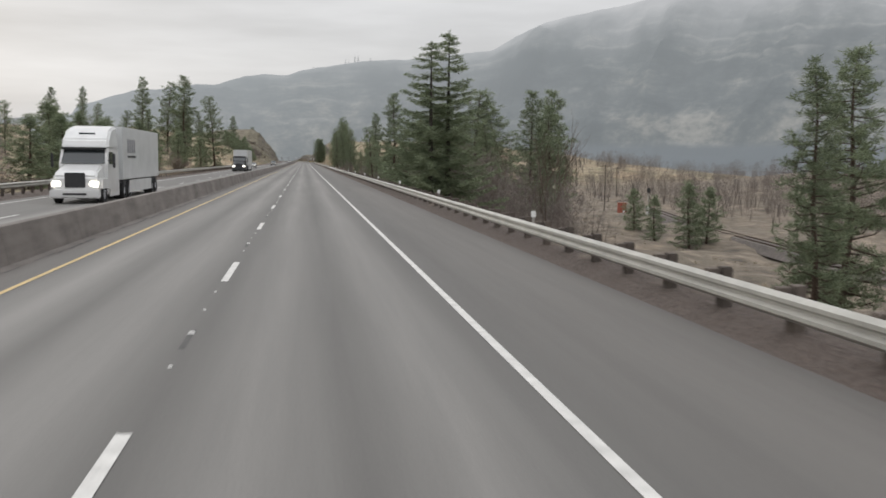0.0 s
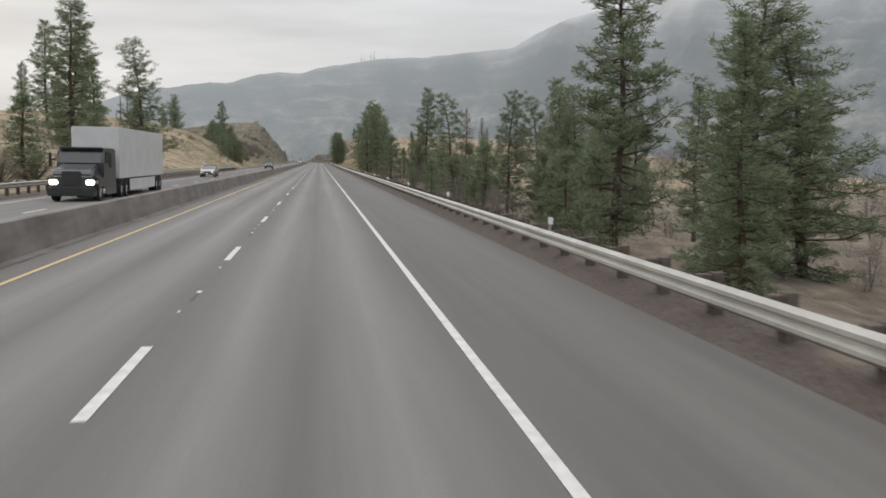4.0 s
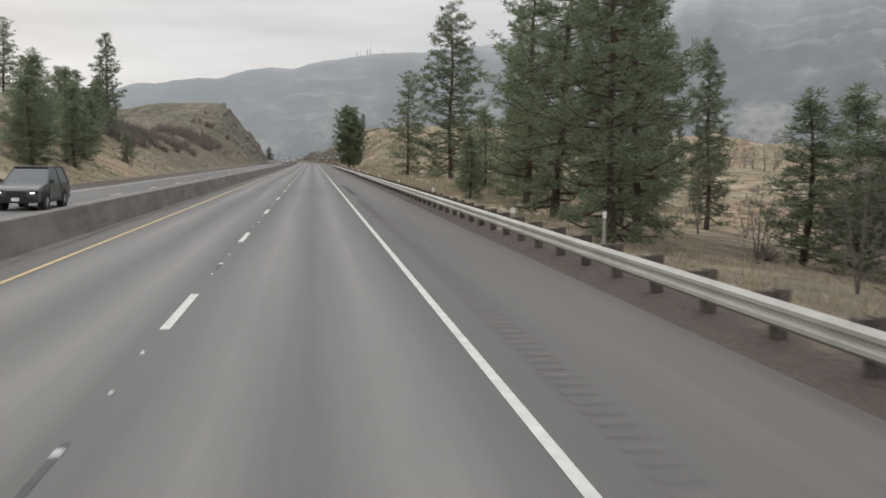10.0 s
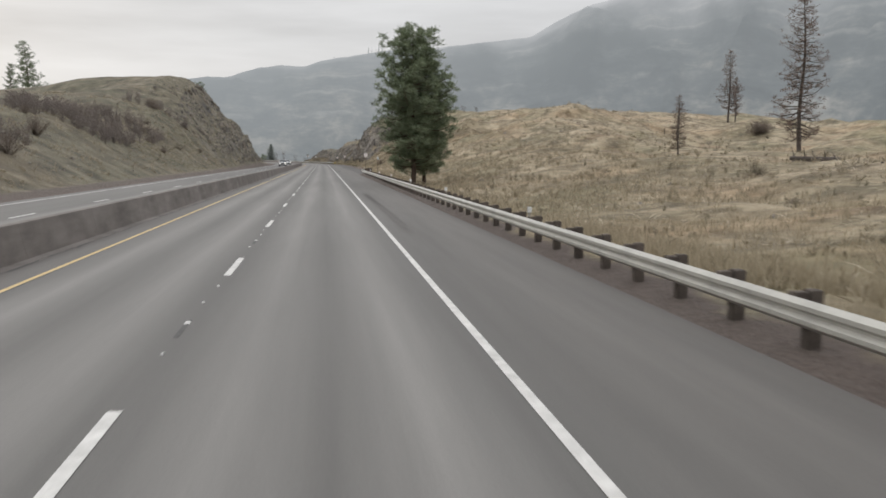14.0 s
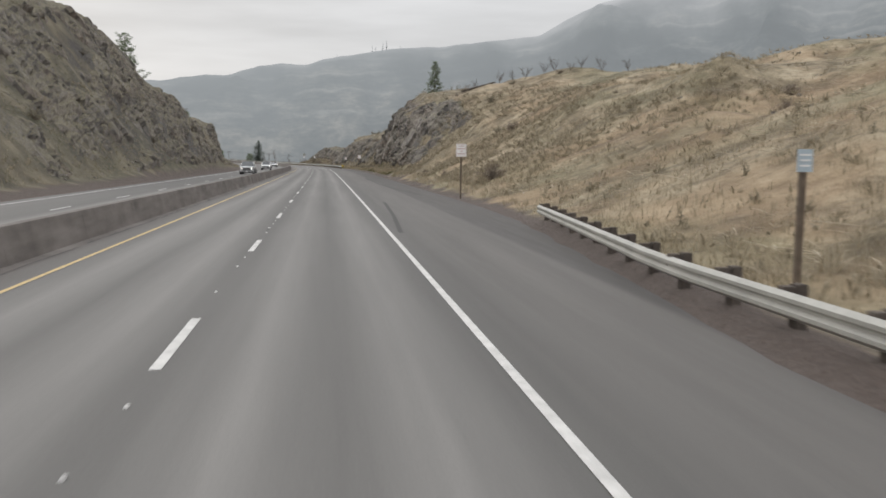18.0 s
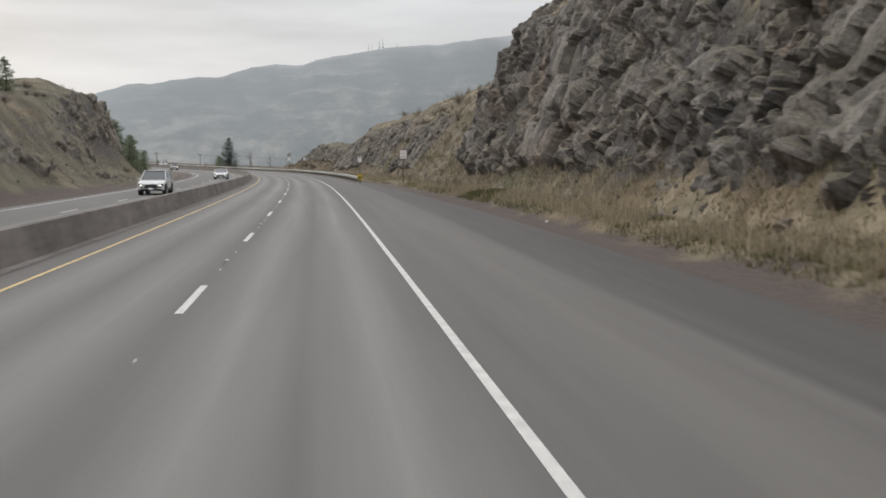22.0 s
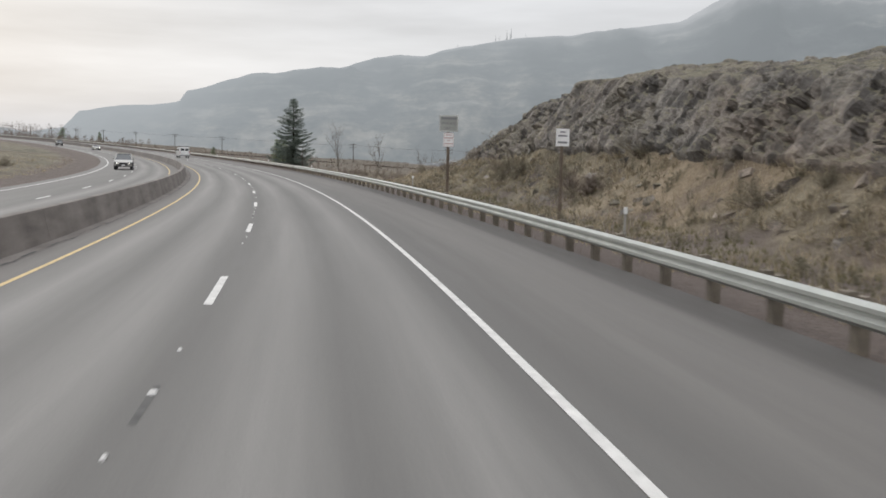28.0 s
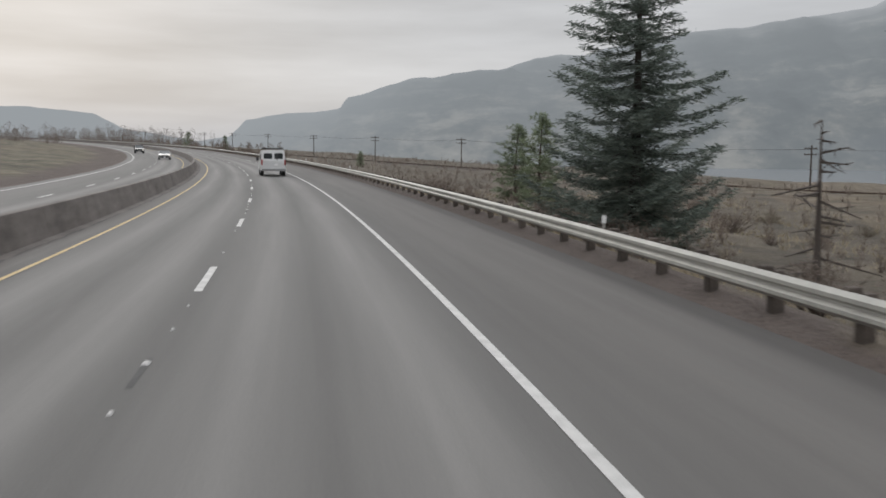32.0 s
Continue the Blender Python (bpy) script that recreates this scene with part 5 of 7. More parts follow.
# the pair of trunks that share one wide crown by the rail, and the lone thick pine
tm, cm = pine_meshes(13.5, 171, 0.225, 0.12, 0.0, 2.3, tip=0.3, clump=0.48, leafy=1.45, full=0.9)
thick = tree_thing("pine_tree", "dense dark green pine with a full rounded crown", "pine tree", (tm, cm), (M_BARK, M_PINE), "pines beside the road")
stand(thick, 490.0, 9.4, 12.9, 13.5, 40, width=1.05)
stand(thick, 493.0, 10.8, 10.6, 13.5, 200, width=1.0)
LOWS = [(748.0, -28.5, 12.8), (744.0, -30.5, 12.2), (752.0, -31.0, 13.2), (740.0, -33.0, 12.6), (736.0, -28.0, 10.8), (815.0, -24.5, 6.8), (822.0, -22.5, 4.2), (808.0, -26.5, 9.0), (801.0, -27.5, 10.5), (796.0, -26.5, 8.5), (378.5, 17.6, 6.6), (240.0, 33.0, 3.5), (250.0, 44.0, 4.5), (231.0, 37.5, 6.0), (227.0, 31.0, 2.5), (262.0, 40.0, 6.5), (331.0, 22.0, 4.8), (329.5, 25.0, 5.0), (316.0, 27.0, 1.5), (325.0, 30.0, 2.2), (313.0, 22.5, 0.8), (308.0, 27.5, 1.6), (362.0, 13.4, 4.0), (1308.0, 30.0, 12.3), (1250.0, 30.0, 9.5), (1104.0, 30.0, 3.6), (424.0, -31.0, 13.5), (433.0, -34.0, 14.5), (441.0, -31.0, 12.5), (449.0, -36.0, 15.5), (457.0, -34.0, 13.5), (466.0, -37.0, 15.0), (318.0, 31.6, 3.0), (321.0, 35.0, 2.6), (337.0, 28.0, 5.5), (331.0, 28.5, 2.5), (334.0, 31.0, 4.0), (100.0, -24.0, 6.5), (106.0, -27.0, 8.0), (92.0, -25.0, 6.0), (118.0, -24.0, 6.5), (140.0, -25.0, 6.0), (152.0, -24.5, 5.5), (304.7, 16.9, 7.2), (383.3, -23.3, 11.0), (376.0, -21.5, 8.5), (391.0, -26.0, 9.5), (398.0, -22.5, 7.0), (410.0, -24.5, 8.6), (345.5, 44.7, 1.6), (348.4, 50.1, 3.0), (352.0, 40.0, 2.0), (371.0, 14.8, 4.2), (365.0, 17.5, 6.2),
        (318.0, 24.0, 6.0), (125.0, 49.4, -1.7), (106.0, 49.4, -0.4), (108.0, 53.0, -1.0), (110.0, 46.5, -2.2), (835.1, -24.4, 4.6), (842.0, -23.5, 3.0), (829.0, -25.5, 6.0), (413.0, -21.0, 5.0), (396.0, -27.0, 11.0), (404.0, -25.0, 10.0), (418.0, -27.0, 10.5), (428.0, -28.0, 10.0), (438.0, -28.0, 9.0), (388.0, -21.0, 7.0), (989.5, 18.6, 4.6), (419.0, 23.0, 1.8),
        (236.0, 24.0, 4.6), (243.0, 21.0, 3.2), (268.0, 27.0, 5.0), (275.0, 23.0, 3.0), (196.0, 24.0, 3.0), (170.0, 27.0, 3.4), (258.0, 19.5, 2.6), (248.0, 15.5, 1.0), (112.0, -26.0, 6.0), (124.0, -31.0, 8.0), (133.0, -27.0, 6.5), (146.0, -33.0, 8.5), (158.0, -29.0, 7.0), (171.0, -34.0, 9.0), (184.0, -28.0, 7.5), (197.0, -33.0, 9.5), (86.0, -30.0, 6.5), (212.0, -27.0, 8.0), (228.0, -24.0, 7.0)]
for i, (s, n, zt) in enumerate(LOWS):
    stand(low_protos[i % 2], s, n, zt, 9.0, width=1.6 if n < 0 else 1.4)
stand(fir_protos[0], 79.1, 12.6, 12.8, 14.0, 20, width=1.15)
stand(fir_protos[1], 80.5, 14.4, 14.0, 14.0, 110, width=1.1)
stand(fir_protos[2], 958.5, 13.8, 10.7, 14.0, 75, width=1.2)
stand(low_protos[1], 966.0, 12.6, 4.2, 9.0, 10, width=1.1)
for i, (s, n, zt) in enumerate([(486.0, 31.5, 7.7), (537.3, 71.1, 27.0), (601.6, 90.3, 26.3), (606.0, 94.0, 21.0), (536.5, 94.7, 22.0), (541.0, 99.0, 20.5), (408.5, 40.0, 9.5), (552.0, 110.0, 20.0), (525.0, 84.0, 15.5)]):
    stand(dead_protos[i % 3], s, n, zt, 18.0)
for i, (s, n, zt) in enumerate([(945.2, 17.7, 6.9), (924.8, 17.8, 4.8), (917.0, 22.0, 2.8), (96.0, 22.0, 4.0), (92.0, 27.0, 5.0), (100.0, 19.0, 2.6), (88.0, 20.0, 3.0), (106.0, 25.0, 5.0), (103.0, 30.0, 6.0), (486.0, -70.0, 22.0)]):
    stand(bare_protos[i % 3], s, n, zt, 9.0)
# low dead bushes along the crest of the road cut
for s, n, h in ((672, 23.5, 2.1), (674, 25, 1.7), (656, 23, 1.3), (655, 26, 1.6), (657, 28.5, 1.4), (656, 30, 1.7), (653, 32, 1.5), (655, 34, 1.9), (652, 37, 1.4), (649, 39, 1.8), (661, 22, 1.2), (650, 35, 1.2), (647, 42, 1.6), (664, 20, 1.1)):
    stand(bare_protos[2], s, n, float(land(s, n)) + h, 9.0, width=1.5)
# distance haze is painted into these needles as a pale blue-grey
M_HAZY = leaf_material('hazy_far_needles', (0.20, 0.22, 0.23), (0.26, 0.28, 0.29))
far_me = pine_protos[3].children[1].data.copy()
far_me.materials.clear()
far_me.materials.append(M_HAZY)
for k, (bb, hh) in enumerate(((2.95, 34), (3.2, 26), (3.5, 42), (3.75, 46), (4.6, 20), (0.6, 16))):
    ii = int(np.argmin(np.abs(mb_ - bb)))
    ob = tagged(new('ridge_tree', None), 'dark conifer on the distant ridge line, greyed by painted haze', 'pine tree', 'trees on the ridge')
    ob.matrix_basis = Matrix.Translation((float(Xm[ii, -1]), float(Ym[ii, -1]), float(Zm[ii, -1]) - 2)) @ Matrix.Diagonal((hh / 20 * 1.1, hh / 20 * 1.1, hh / 20, 1))
    cr = new('crown', far_me)
    cr.parent = ob
for p in [thick] + pine_protos + low_protos + fir_protos + dead_protos + bare_protos:
    for c in list(p.children):
        bpy.data.objects.remove(c)
    bpy.data.objects.remove(p)
# ---- road details ----
M_DARK = simple("dark_seam", (0.075, 0.073, 0.07), 0.9, 0, 0.2, 3.0)
M_MARKER = simple("worn_white_marker", (0.46, 0.45, 0.43), 0.6, 0, 0.25, 0.4)
M_SKID = simple("skid_mark", (0.052, 0.050, 0.047), 0.85, 0, 0.12, 2.0)
M_TYRE_MARK = simple("tyre_mark", (0.110, 0.104, 0.096), 0.85, 0, 0.12, 2.0)


def quads_on_road(name, label, cells, mat, z=0.005, kind="stuff"):
    """Flat patches on the road: (s0, s1, n0, n1)."""
    verts, faces = [], []
    for s0, s1, n0, n1 in cells:
        b0 = len(verts)
        for s, n in ((s0, n0), (s1, n0), (s1, n1), (s0, n1)):
            x, y = place(s, n)
            verts.append((float(x), float(y), float(rise(s)) + z))
        faces.append((b0, b0 + 1, b0 + 2, b0 + 3))
    return tagged(mesh_object(name, verts, faces, mat), label, "road marking", kind=kind)


rng = random.Random(7)
# dusty strip and ragged dark edge along the foot of the barrier
stripe("barrier_foot_strip", -4.36, 0.30, M_BARRIER, "dusty grey-brown strip along the foot of the barrier", rs, 0.005)
rag, q = [], -10.0
while q < 1050:
    step_ = rng.uniform(0.25, 1.1)
    w_ = rng.uniform(0.015, 0.085)
    o_ = -4.20 + rng.gauss(0, 0.025)
    if rng.random() < 0.9:
        rag.append((q, q + step_, o_ - w_ / 2, o_ + w_ / 2))
    q += step_
quads_on_road("ragged_seam", "ragged dark crack along the shoulder by the barrier", rag, M_DARK, 0.009)
marks, slots, bumpsv, bumpsf = [], [], [], []
for k in range(-2, 100):
    base = DASH_END + DASH * k
    for off in (2.4, 4.3, 6.0, 7.7):
        if rng.random() < 0.12:
            continue
        s = base + off + rng.uniform(-0.1, 0.1)
        n = rng.uniform(-0.03, 0.03)
        if off == 4.3:
            slots.append((s - 1.0, s + 0.25, n - 0.035, n + 0.035))
        L, w = (0.09, 0.042) if off == 4.3 else (0.06, 0.022)
        b0 = len(bumpsv)
        for ds, dn, z in ((-L, -w, 0.004), (L, -w, 0.004), (L, w, 0.004), (-L, w, 0.004), (-L * 0.6, -w * 0.6, 0.022), (L * 0.6, -w * 0.6, 0.022), (L * 0.6, w * 0.6, 0.022), (-L * 0.6, w * 0.6, 0.022)):
            x, y = place(s + ds, n + dn)
            bumpsv.append((float(x), float(y), float(rise(s)) + z))
        bumpsf += [tuple(b0 + i for i in q) for q in ((4, 5, 6, 7), (0, 1, 5, 4), (1, 2, 6, 5), (2, 3, 7, 6), (3, 0, 4, 7))]
tagged(mesh_object("lane_markers", bumpsv, bumpsf, M_MARKER), "small white raised pavement markers between lane dashes", "road marking", kind="stuff")
quads_on_road("marker_slots", "dark grooves cut beside the pavement markers", slots, M_DARK, 0.003)
rumble = [(s, s + 0.16, 4.25, 4.62) for a, b in ((292, 345), (352, 372), (440, 470)) for s in np.arange(a, b, 0.34)]
quads_on_road("rumble_strip", "worn rumble strip pressed into the shoulder", rumble, M_TYRE_MARK, 0.004)


def tyre_mark(s0, s1, n_of, w):
    ss = np.arange(s0, s1 + 0.01, 1.0)
    return [(a, b, float(n_of(a)) - w / 2, float(n_of(a)) + w / 2) for a, b in zip(ss, ss[1:])]


tm_cells = tyre_mark(588, 640, lambda s: np.interp(s, [588, 597, 604, 613, 640], [7.9, 7.4, 7.05, 6.8, 6.72]), 0.22) + tyre_mark(558, 578, lambda s: np.interp(s, [558, 566, 578], [4.1, 4.5, 4.9]), 0.16)
quads_on_road("tyre_marks", "dark curved tyre marks on the turnout", tm_cells, M_SKID, 0.004)


# ---- reflectors and delineator posts ----
def reflector(s, n, z0, h, w, label, name="delineator", post=True, tilt=0):
    x, y = place(s, n)
    ob = thing(name, label, "reflector post", group="delineators along the rail")
    ob.matrix_basis = pose(float(x), float(y), float(rise(s)) + z0, 0, tilt, math.degrees(float(heading(s))))
    bm = bmesh.new()
    if post:
        add_box(bm, 0.06, 0.03, h - 0.14)
        part("post", bm, M_STEEL, ob)
        bm = bmesh.new()
    add_box(bm, w, 0.02, 0.16, 0, -0.02, h - 0.16, bevel=0.006)
    part("plate", bm, M_REFLECT, ob, "white reflective plate")
    return ob


s = 22.0
while s < 540:
    reflector(s, 7.32, 0.62, 0.34, 0.12, "small white reflector plate on the guard rail", tilt=random.uniform(-6, 6))
    s += 16.6
for s in (912, 946, 1000, 1035, 1070):
    reflector(s, 7.95, 0.62, 0.30, 0.10, "small white reflector plate on the guard rail")
for s, n, h in ((372, 10.2, 1.15), (318, 9.0, 1.1), (839.5, 8.9, 1.25), (870.0, 8.9, 1.2), (795.0, 9.0, 1.1)):
    x, y, z = set_down(s, n)
    reflector(s, n, z - float(rise(s)), h, 0.10, "white delineator post behind the guard rail")
for s in (262, 300):
    reflector(s, -16.6, -0.4, 1.1, 0.10, "white delineator post behind the guard rail")


# ---- signs ----
M_SIGN = simple("sign_white", (0.82, 0.81, 0.80), 0.5, 0, 0.04, 4.0)
M_SIGN_BLUE = simple("sign_pale_blue", (0.42, 0.50, 0.56), 0.5, 0, 0.05, 4.0)
M_RED = simple("sign_red", (0.55, 0.40, 0.385), 0.5, 0, 0.06, 4.0)
M_BLACK = simple("sign_black", (0.03, 0.03, 0.03), 0.5, 0, 0.05, 4.0)
M_GREY_INK = simple("sign_grey_ink", (0.20, 0.20, 0.21), 0.5, 0, 0.05, 4.0)
M_SIGN_YELLOW = simple("sign_yellow", (0.62, 0.44, 0.02), 0.5, 0, 0.05, 4.0)
M_WOODPOST = simple("sign_post_wood", (0.13, 0.10, 0.075), 0.9, 0, 0.2, 6.0, 0.4)


def panel(parent, w, h, z, mat, bars, bar_mat, y=-0.06, border=None):
    bm = bmesh.new()
    add_box(bm, w, 0.012, h, 0, y, z, bevel=0.004)
    p = part("sign_panel", bm, mat, parent)
    if border is not None:
        bm = bmesh.new()
        t = 0.02
        for sx, sz, x, zz in ((w - 0.05, t, 0, z + 0.025), (w - 0.05, t, 0, z + h - 0.045), (t, h - 0.05, -w / 2 + 0.035, z + 0.025), (t, h - 0.05, w / 2 - 0.035, z + 0.025)):
            add_box(bm, sx, 0.004, sz, x, y - 0.0085, zz)
        part("border", bm, border, p)
    for (bw, bh, bz) in bars:
        bm = bmesh.new()
        add_box(bm, bw, 0.004, bh, 0, y - 0.0085, z + bz)
        part("text_bar", bm, bar_mat, p)
    return p


def sign_words(parent, words, size, x, y, z, mat):
    cu = bpy.data.curves.new("letters", "FONT")
    cu.body, cu.size, cu.align_x, cu.extrude = words, size, "CENTER", 0.002
    cu.materials.append(mat)
    ob = new("letters", cu)
    ob.parent = parent
    ob.matrix_basis = pose(x, y, z, 90, 0, 0)
    return ob


def road_sign(s, n, label, top, post_w=0.09, turn=0, name="road_sign", foot=None):
    x, y, z = set_down(s, n, 0.1)
    if foot is not None:
        z = foot
    ob = thing(name, label, "road sign", group="road signs on the verge")
    ob.matrix_basis = pose(x, y, z, 0, 0, math.degrees(float(heading(s))) + turn)
    bm = bmesh.new()
    add_box(bm, post_w, post_w, top - z, bevel=0.006)
    part("post", bm, M_WOODPOST, ob)
    return ob, z


TEXT4 = [(0.34, 0.05, 0.60), (0.46, 0.06, 0.44), (0.16, 0.05, 0.30), (0.44, 0.06, 0.14)]
ob, z = road_sign(583.2, 9.75, "white parking notice sign with red lettering bars", 3.2)
panel(ob, 0.62, 0.76, 3.25 - 0.76 - z, M_SIGN, TEXT4, M_RED, border=M_RED)
ob, z = road_sign(544.8, 9.7, "small pale blue sign on a wooden post", 2.45, 0.10)
panel(ob, 0.28, 0.38, 2.5 - 0.38 - z, M_SIGN_BLUE, [(0.20, 0.03, 0.27), (0.18, 0.03, 0.18), (0.18, 0.03, 0.09)], M_SIGN)
ob, z = road_sign(729.6, 10.3, "white parking notice sign with red lettering bars", 3.25)
panel(ob, 0.62, 0.76, 3.3 - 0.76 - z, M_SIGN, TEXT4, M_RED, border=M_RED)
ob, z = road_sign(780.4, 11.1, "white parking notice sign with red lettering bars", 2.9)
panel(ob, 0.60, 0.74, 2.95 - 0.74 - z, M_SIGN, TEXT4, M_RED, border=M_RED)
ob, z = road_sign(850.3, 10.8, "white arrow sign with dark lettering bars", 3.2)
panel(ob, 0.50, 0.62, 3.3 - 0.62 - z, M_SIGN, [(0.2, 0.05, 0.48), (0.34, 0.06, 0.34), (0.34, 0.07, 0.10)], M_GREY_INK)
ob, z = road_sign(866.0, 10.0, "grey parking only sign above a white notice on a wooden post", 4.4, 0.13)
p = panel(ob, 1.02, 0.86, 4.4 - 0.86 - z, M_STEEL_NEW, [(0.80, 0.10, 0.64)], M_GREY_INK, y=-0.08, border=M_SIGN)
sign_words(p, "PARKING", 0.185, 0, -0.090, 4.4 - 0.86 - z + 0.37, M_GREY_INK)
sign_words(p, "ONLY", 0.185, 0, -0.090, 4.4 - 0.86 - z + 0.12, M_GREY_INK)
panel(ob, 0.56, 0.74, 3.48 - 0.74 - z, M_SIGN, TEXT4, M_RED, y=-0.08, border=M_RED)

# striped end marker of the second guard rail
x, y = place(744.6, 7.5)
ob = thing("end_marker", "yellow and black striped end marker on the guard rail", "road sign")
ob.matrix_basis = pose(float(x), float(y), 0.0, 0, 0, math.degrees(float(heading(744.6))))
bm = bmesh.new()
add_box(bm, 0.10, 0.08, 0.5, bevel=0.01)
part("post", bm, M_STEEL_NEW, ob)
bm = bmesh.new()
add_box(bm, 0.56, 0.05, 0.54, 0, -0.08, 0.36, bevel=0.03)
pl = part("marker_plate", bm, M_SIGN_YELLOW, ob)
for k in (-1, 0, 1):
    bm = bmesh.new()
    quad = [(-0.22 + k * 0.2, 0.42), (-0.10 + k * 0.2, 0.42), (0.22 + k * 0.2, 0.82), (0.10 + k * 0.2, 0.82)]
    pts = []
    for (qx, qz) in quad:
        pts.append((qx, qz))
    # clip the slanted stripe to the plate
    vs = []
    for (qx, qz) in pts:
        if qx < -0.22:
            qz += (-0.22 - qx) * 1.25
            qx = -0.22
        if qx > 0.22:
            qz -= (qx - 0.22) * 1.25
            qx = 0.22
        vs.append(bm.verts.new((qx, -0.108, min(max(qz, 0.40), 0.84))))
    try:
        bm.faces.new(vs)
    except ValueError:
        pass
    part("black_stripe", bm, M_BLACK, pl)
bm = bmesh.new()
add_box(bm, 0.42, 0.5, 0.34, 0.05, 0.35, 0.40, bevel=0.04)
part("end_shoe", bm, M_STEEL_NEW, ob)

# flat plate and ground strut of the rail terminal
bm = bmesh.new()
add_box(bm, 0.03, 2.3, 0.36, 0.0, 1.9, 0.36, bevel=0.012)
part("terminal_plate", bm, M_STEEL_NEW, ob, "pale galvanized terminal plate")
bm = bmesh.new()
add_tube(bm, (-0.06, 0.3, 0.06), (-0.06, 2.6, 0.05), 0.05, 0.05, 6)
part("ground_strut", bm, M_STEEL_NEW, ob)
bm = bmesh.new()
add_box(bm, 0.16, 0.2, 0.62, 0.14, 0.9, -0.05)
part("post", bm, M_POST_NEW, ob)

# end piece of the left rail
x, y = place(312.4, -15.25)
ob = thing("rail_end", "flared galvanized end piece of the guard rail", "guard rail")
ob.matrix_basis = pose(float(x), float(y), -0.3, 0, 0, 0)
bm = bmesh.new()
add_box(bm, 0.16, 0.5, 0.34, 0, 0, 0.66, bevel=0.05)
part("end_shoe", bm, M_STEEL, ob)
bm = bmesh.new()
add_box(bm, 0.14, 0.18, 0.9, -0.15, -0.2, 0)
part("post", bm, M_POST, ob)


# ---- pole line and railway along the river ----
def utility_pole(x, y, z, h, turn, arms=2, name="utility_pole", label="dark wooden utility pole with cross arms"):
    ob = thing(name, label, "utility pole", group="poles along the railway")
    ob.matrix_basis = pose(x, y, z, 0, random.uniform(-1, 1), turn)
    bm = bmesh.new()
    add_tube(bm, (0, 0, -0.3), (0, 0, h), 0.14, 0.09, 8)
    part("pole", bm, M_POST, ob)
    for k in range(arms):
        bm = bmesh.new()
        add_box(bm, 2.3, 0.1, 0.12, 0, 0.12, h - 0.45 - 0.75 * k)
        arm = part("cross_arm", bm, M_POST, ob)
        for i in range(4):
            bm = bmesh.new()
            add_tube(bm, (-1.0 + 0.66 * i, 0.12, h - 0.33 - 0.75 * k), (-1.0 + 0.66 * i, 0.12, h - 0.18 - 0.75 * k), 0.04, 0.025, 6)
            part("insulator", bm, M_DEAD, arm)
    return ob


P0, DP = Vector((-4.85, 1043.1)), Vector((-27.25, 34.3))
pole_turn = math.degrees(math.atan2(DP.y, DP.x)) - 90
pole_tops = []
for k in range(-2, 13):
    p = P0 + DP * k
    zz = max(-2.3, -2.3 + 1.2 * k)
    utility_pole(p.x, p.y, zz, 6.6, pole_turn)
    pole_tops.append(Vector((p.x, p.y, zz + 6.1)))


def wire(a, b, sag, r, name, label):
    cu = bpy.data.curves.new(name, "CURVE")
    cu.dimensions, cu.bevel_depth, cu.bevel_resolution = "3D", r, 0
    sp = cu.splines.new("POLY")
    sp.points.add(8)
    for i in range(9):
        f = i / 8
        q = a.lerp(b, f) - Vector((0, 0, sag * 4 * f * (1 - f)))
        sp.points[i].co = (*q, 1)
    cu.materials.append(M_BLACK)
    return tagged(new(name, cu), label, "wire", "wires of the pole line")


side = Vector((DP.y, -DP.x, 0)).normalized()
for a, b in zip(pole_tops[:8], pole_tops[1:9]):
    for o in (-0.9, 0.9):
        wire(a + side * o, b + side * o, 0.35, 0.012, "wire", "thin dark wire between utility poles")

M_BALLAST = simple("track_ballast", (0.105, 0.09, 0.08), 0.95, 0, 0.3, 2.0, 0.8)
M_RAIL = simple("rusty_rail", (0.085, 0.055, 0.04), 0.6, 0.4, 0.2, 2.0)


def railway(points, z, label):
    ob = thing("railway_track", label, "railway", kind="structure")
    for nm, prof_, mat in (("ballast", [(-2.6, -0.9), (-1.5, 0.0), (1.5, 0.0), (2.6, -0.9)], M_BALLAST), ("rail", [(-0.79, 0.0), (-0.79, 0.18), (-0.71, 0.18), (-0.71, 0.0)], M_RAIL), ("rail", [(0.71, 0.0), (0.71, 0.18), (0.79, 0.18), (0.79, 0.0)], M_RAIL)):
        verts, faces = [], []
        k = len(prof_)
        for i, p in enumerate(points):
            a, b = points[max(i - 1, 0)], points[min(i + 1, len(points) - 1)]
            d = (b - a).normalized()
            r = Vector((d.y, -d.x))
            for (o, zz) in prof_:
                verts.append((p.x + r.x * o, p.y + r.y * o, z(i) + zz))
        for i in range(len(points) - 1):
            for j in range(k - 1):
                faces.append((i * k + j, (i + 1) * k + j, (i + 1) * k + j + 1, i * k + j + 1))
        mesh_object(nm, verts, faces, mat, ob)
    return ob


off = Vector((-side.x, -side.y)) * 5.0
railway([P0 + DP * k + off for k in np.arange(-5.0, 13, 0.5)], lambda i: -1.25 + max(0, (i - 10)) * 0.5, "rusty railway track on a low ballast bank by the river")


def smooth_line(pts, n=30):
    pts = [Vector(p) for p in pts]
    out = []
    for i in range(len(pts) - 1):
        p0, p1, p2, p3 = pts[max(i - 1, 0)], pts[i], pts[i + 1], pts[min(i + 2, len(pts) - 1)]
        for t in np.linspace(0, 1, n, endpoint=False):
            out.append(0.5 * ((2 * p1) + (p2 - p0) * t + (2 * p0 - 5 * p1 + 4 * p2 - p3) * t * t + (3 * p1 - p0 - 3 * p2 + p3) * t ** 3))
    return out


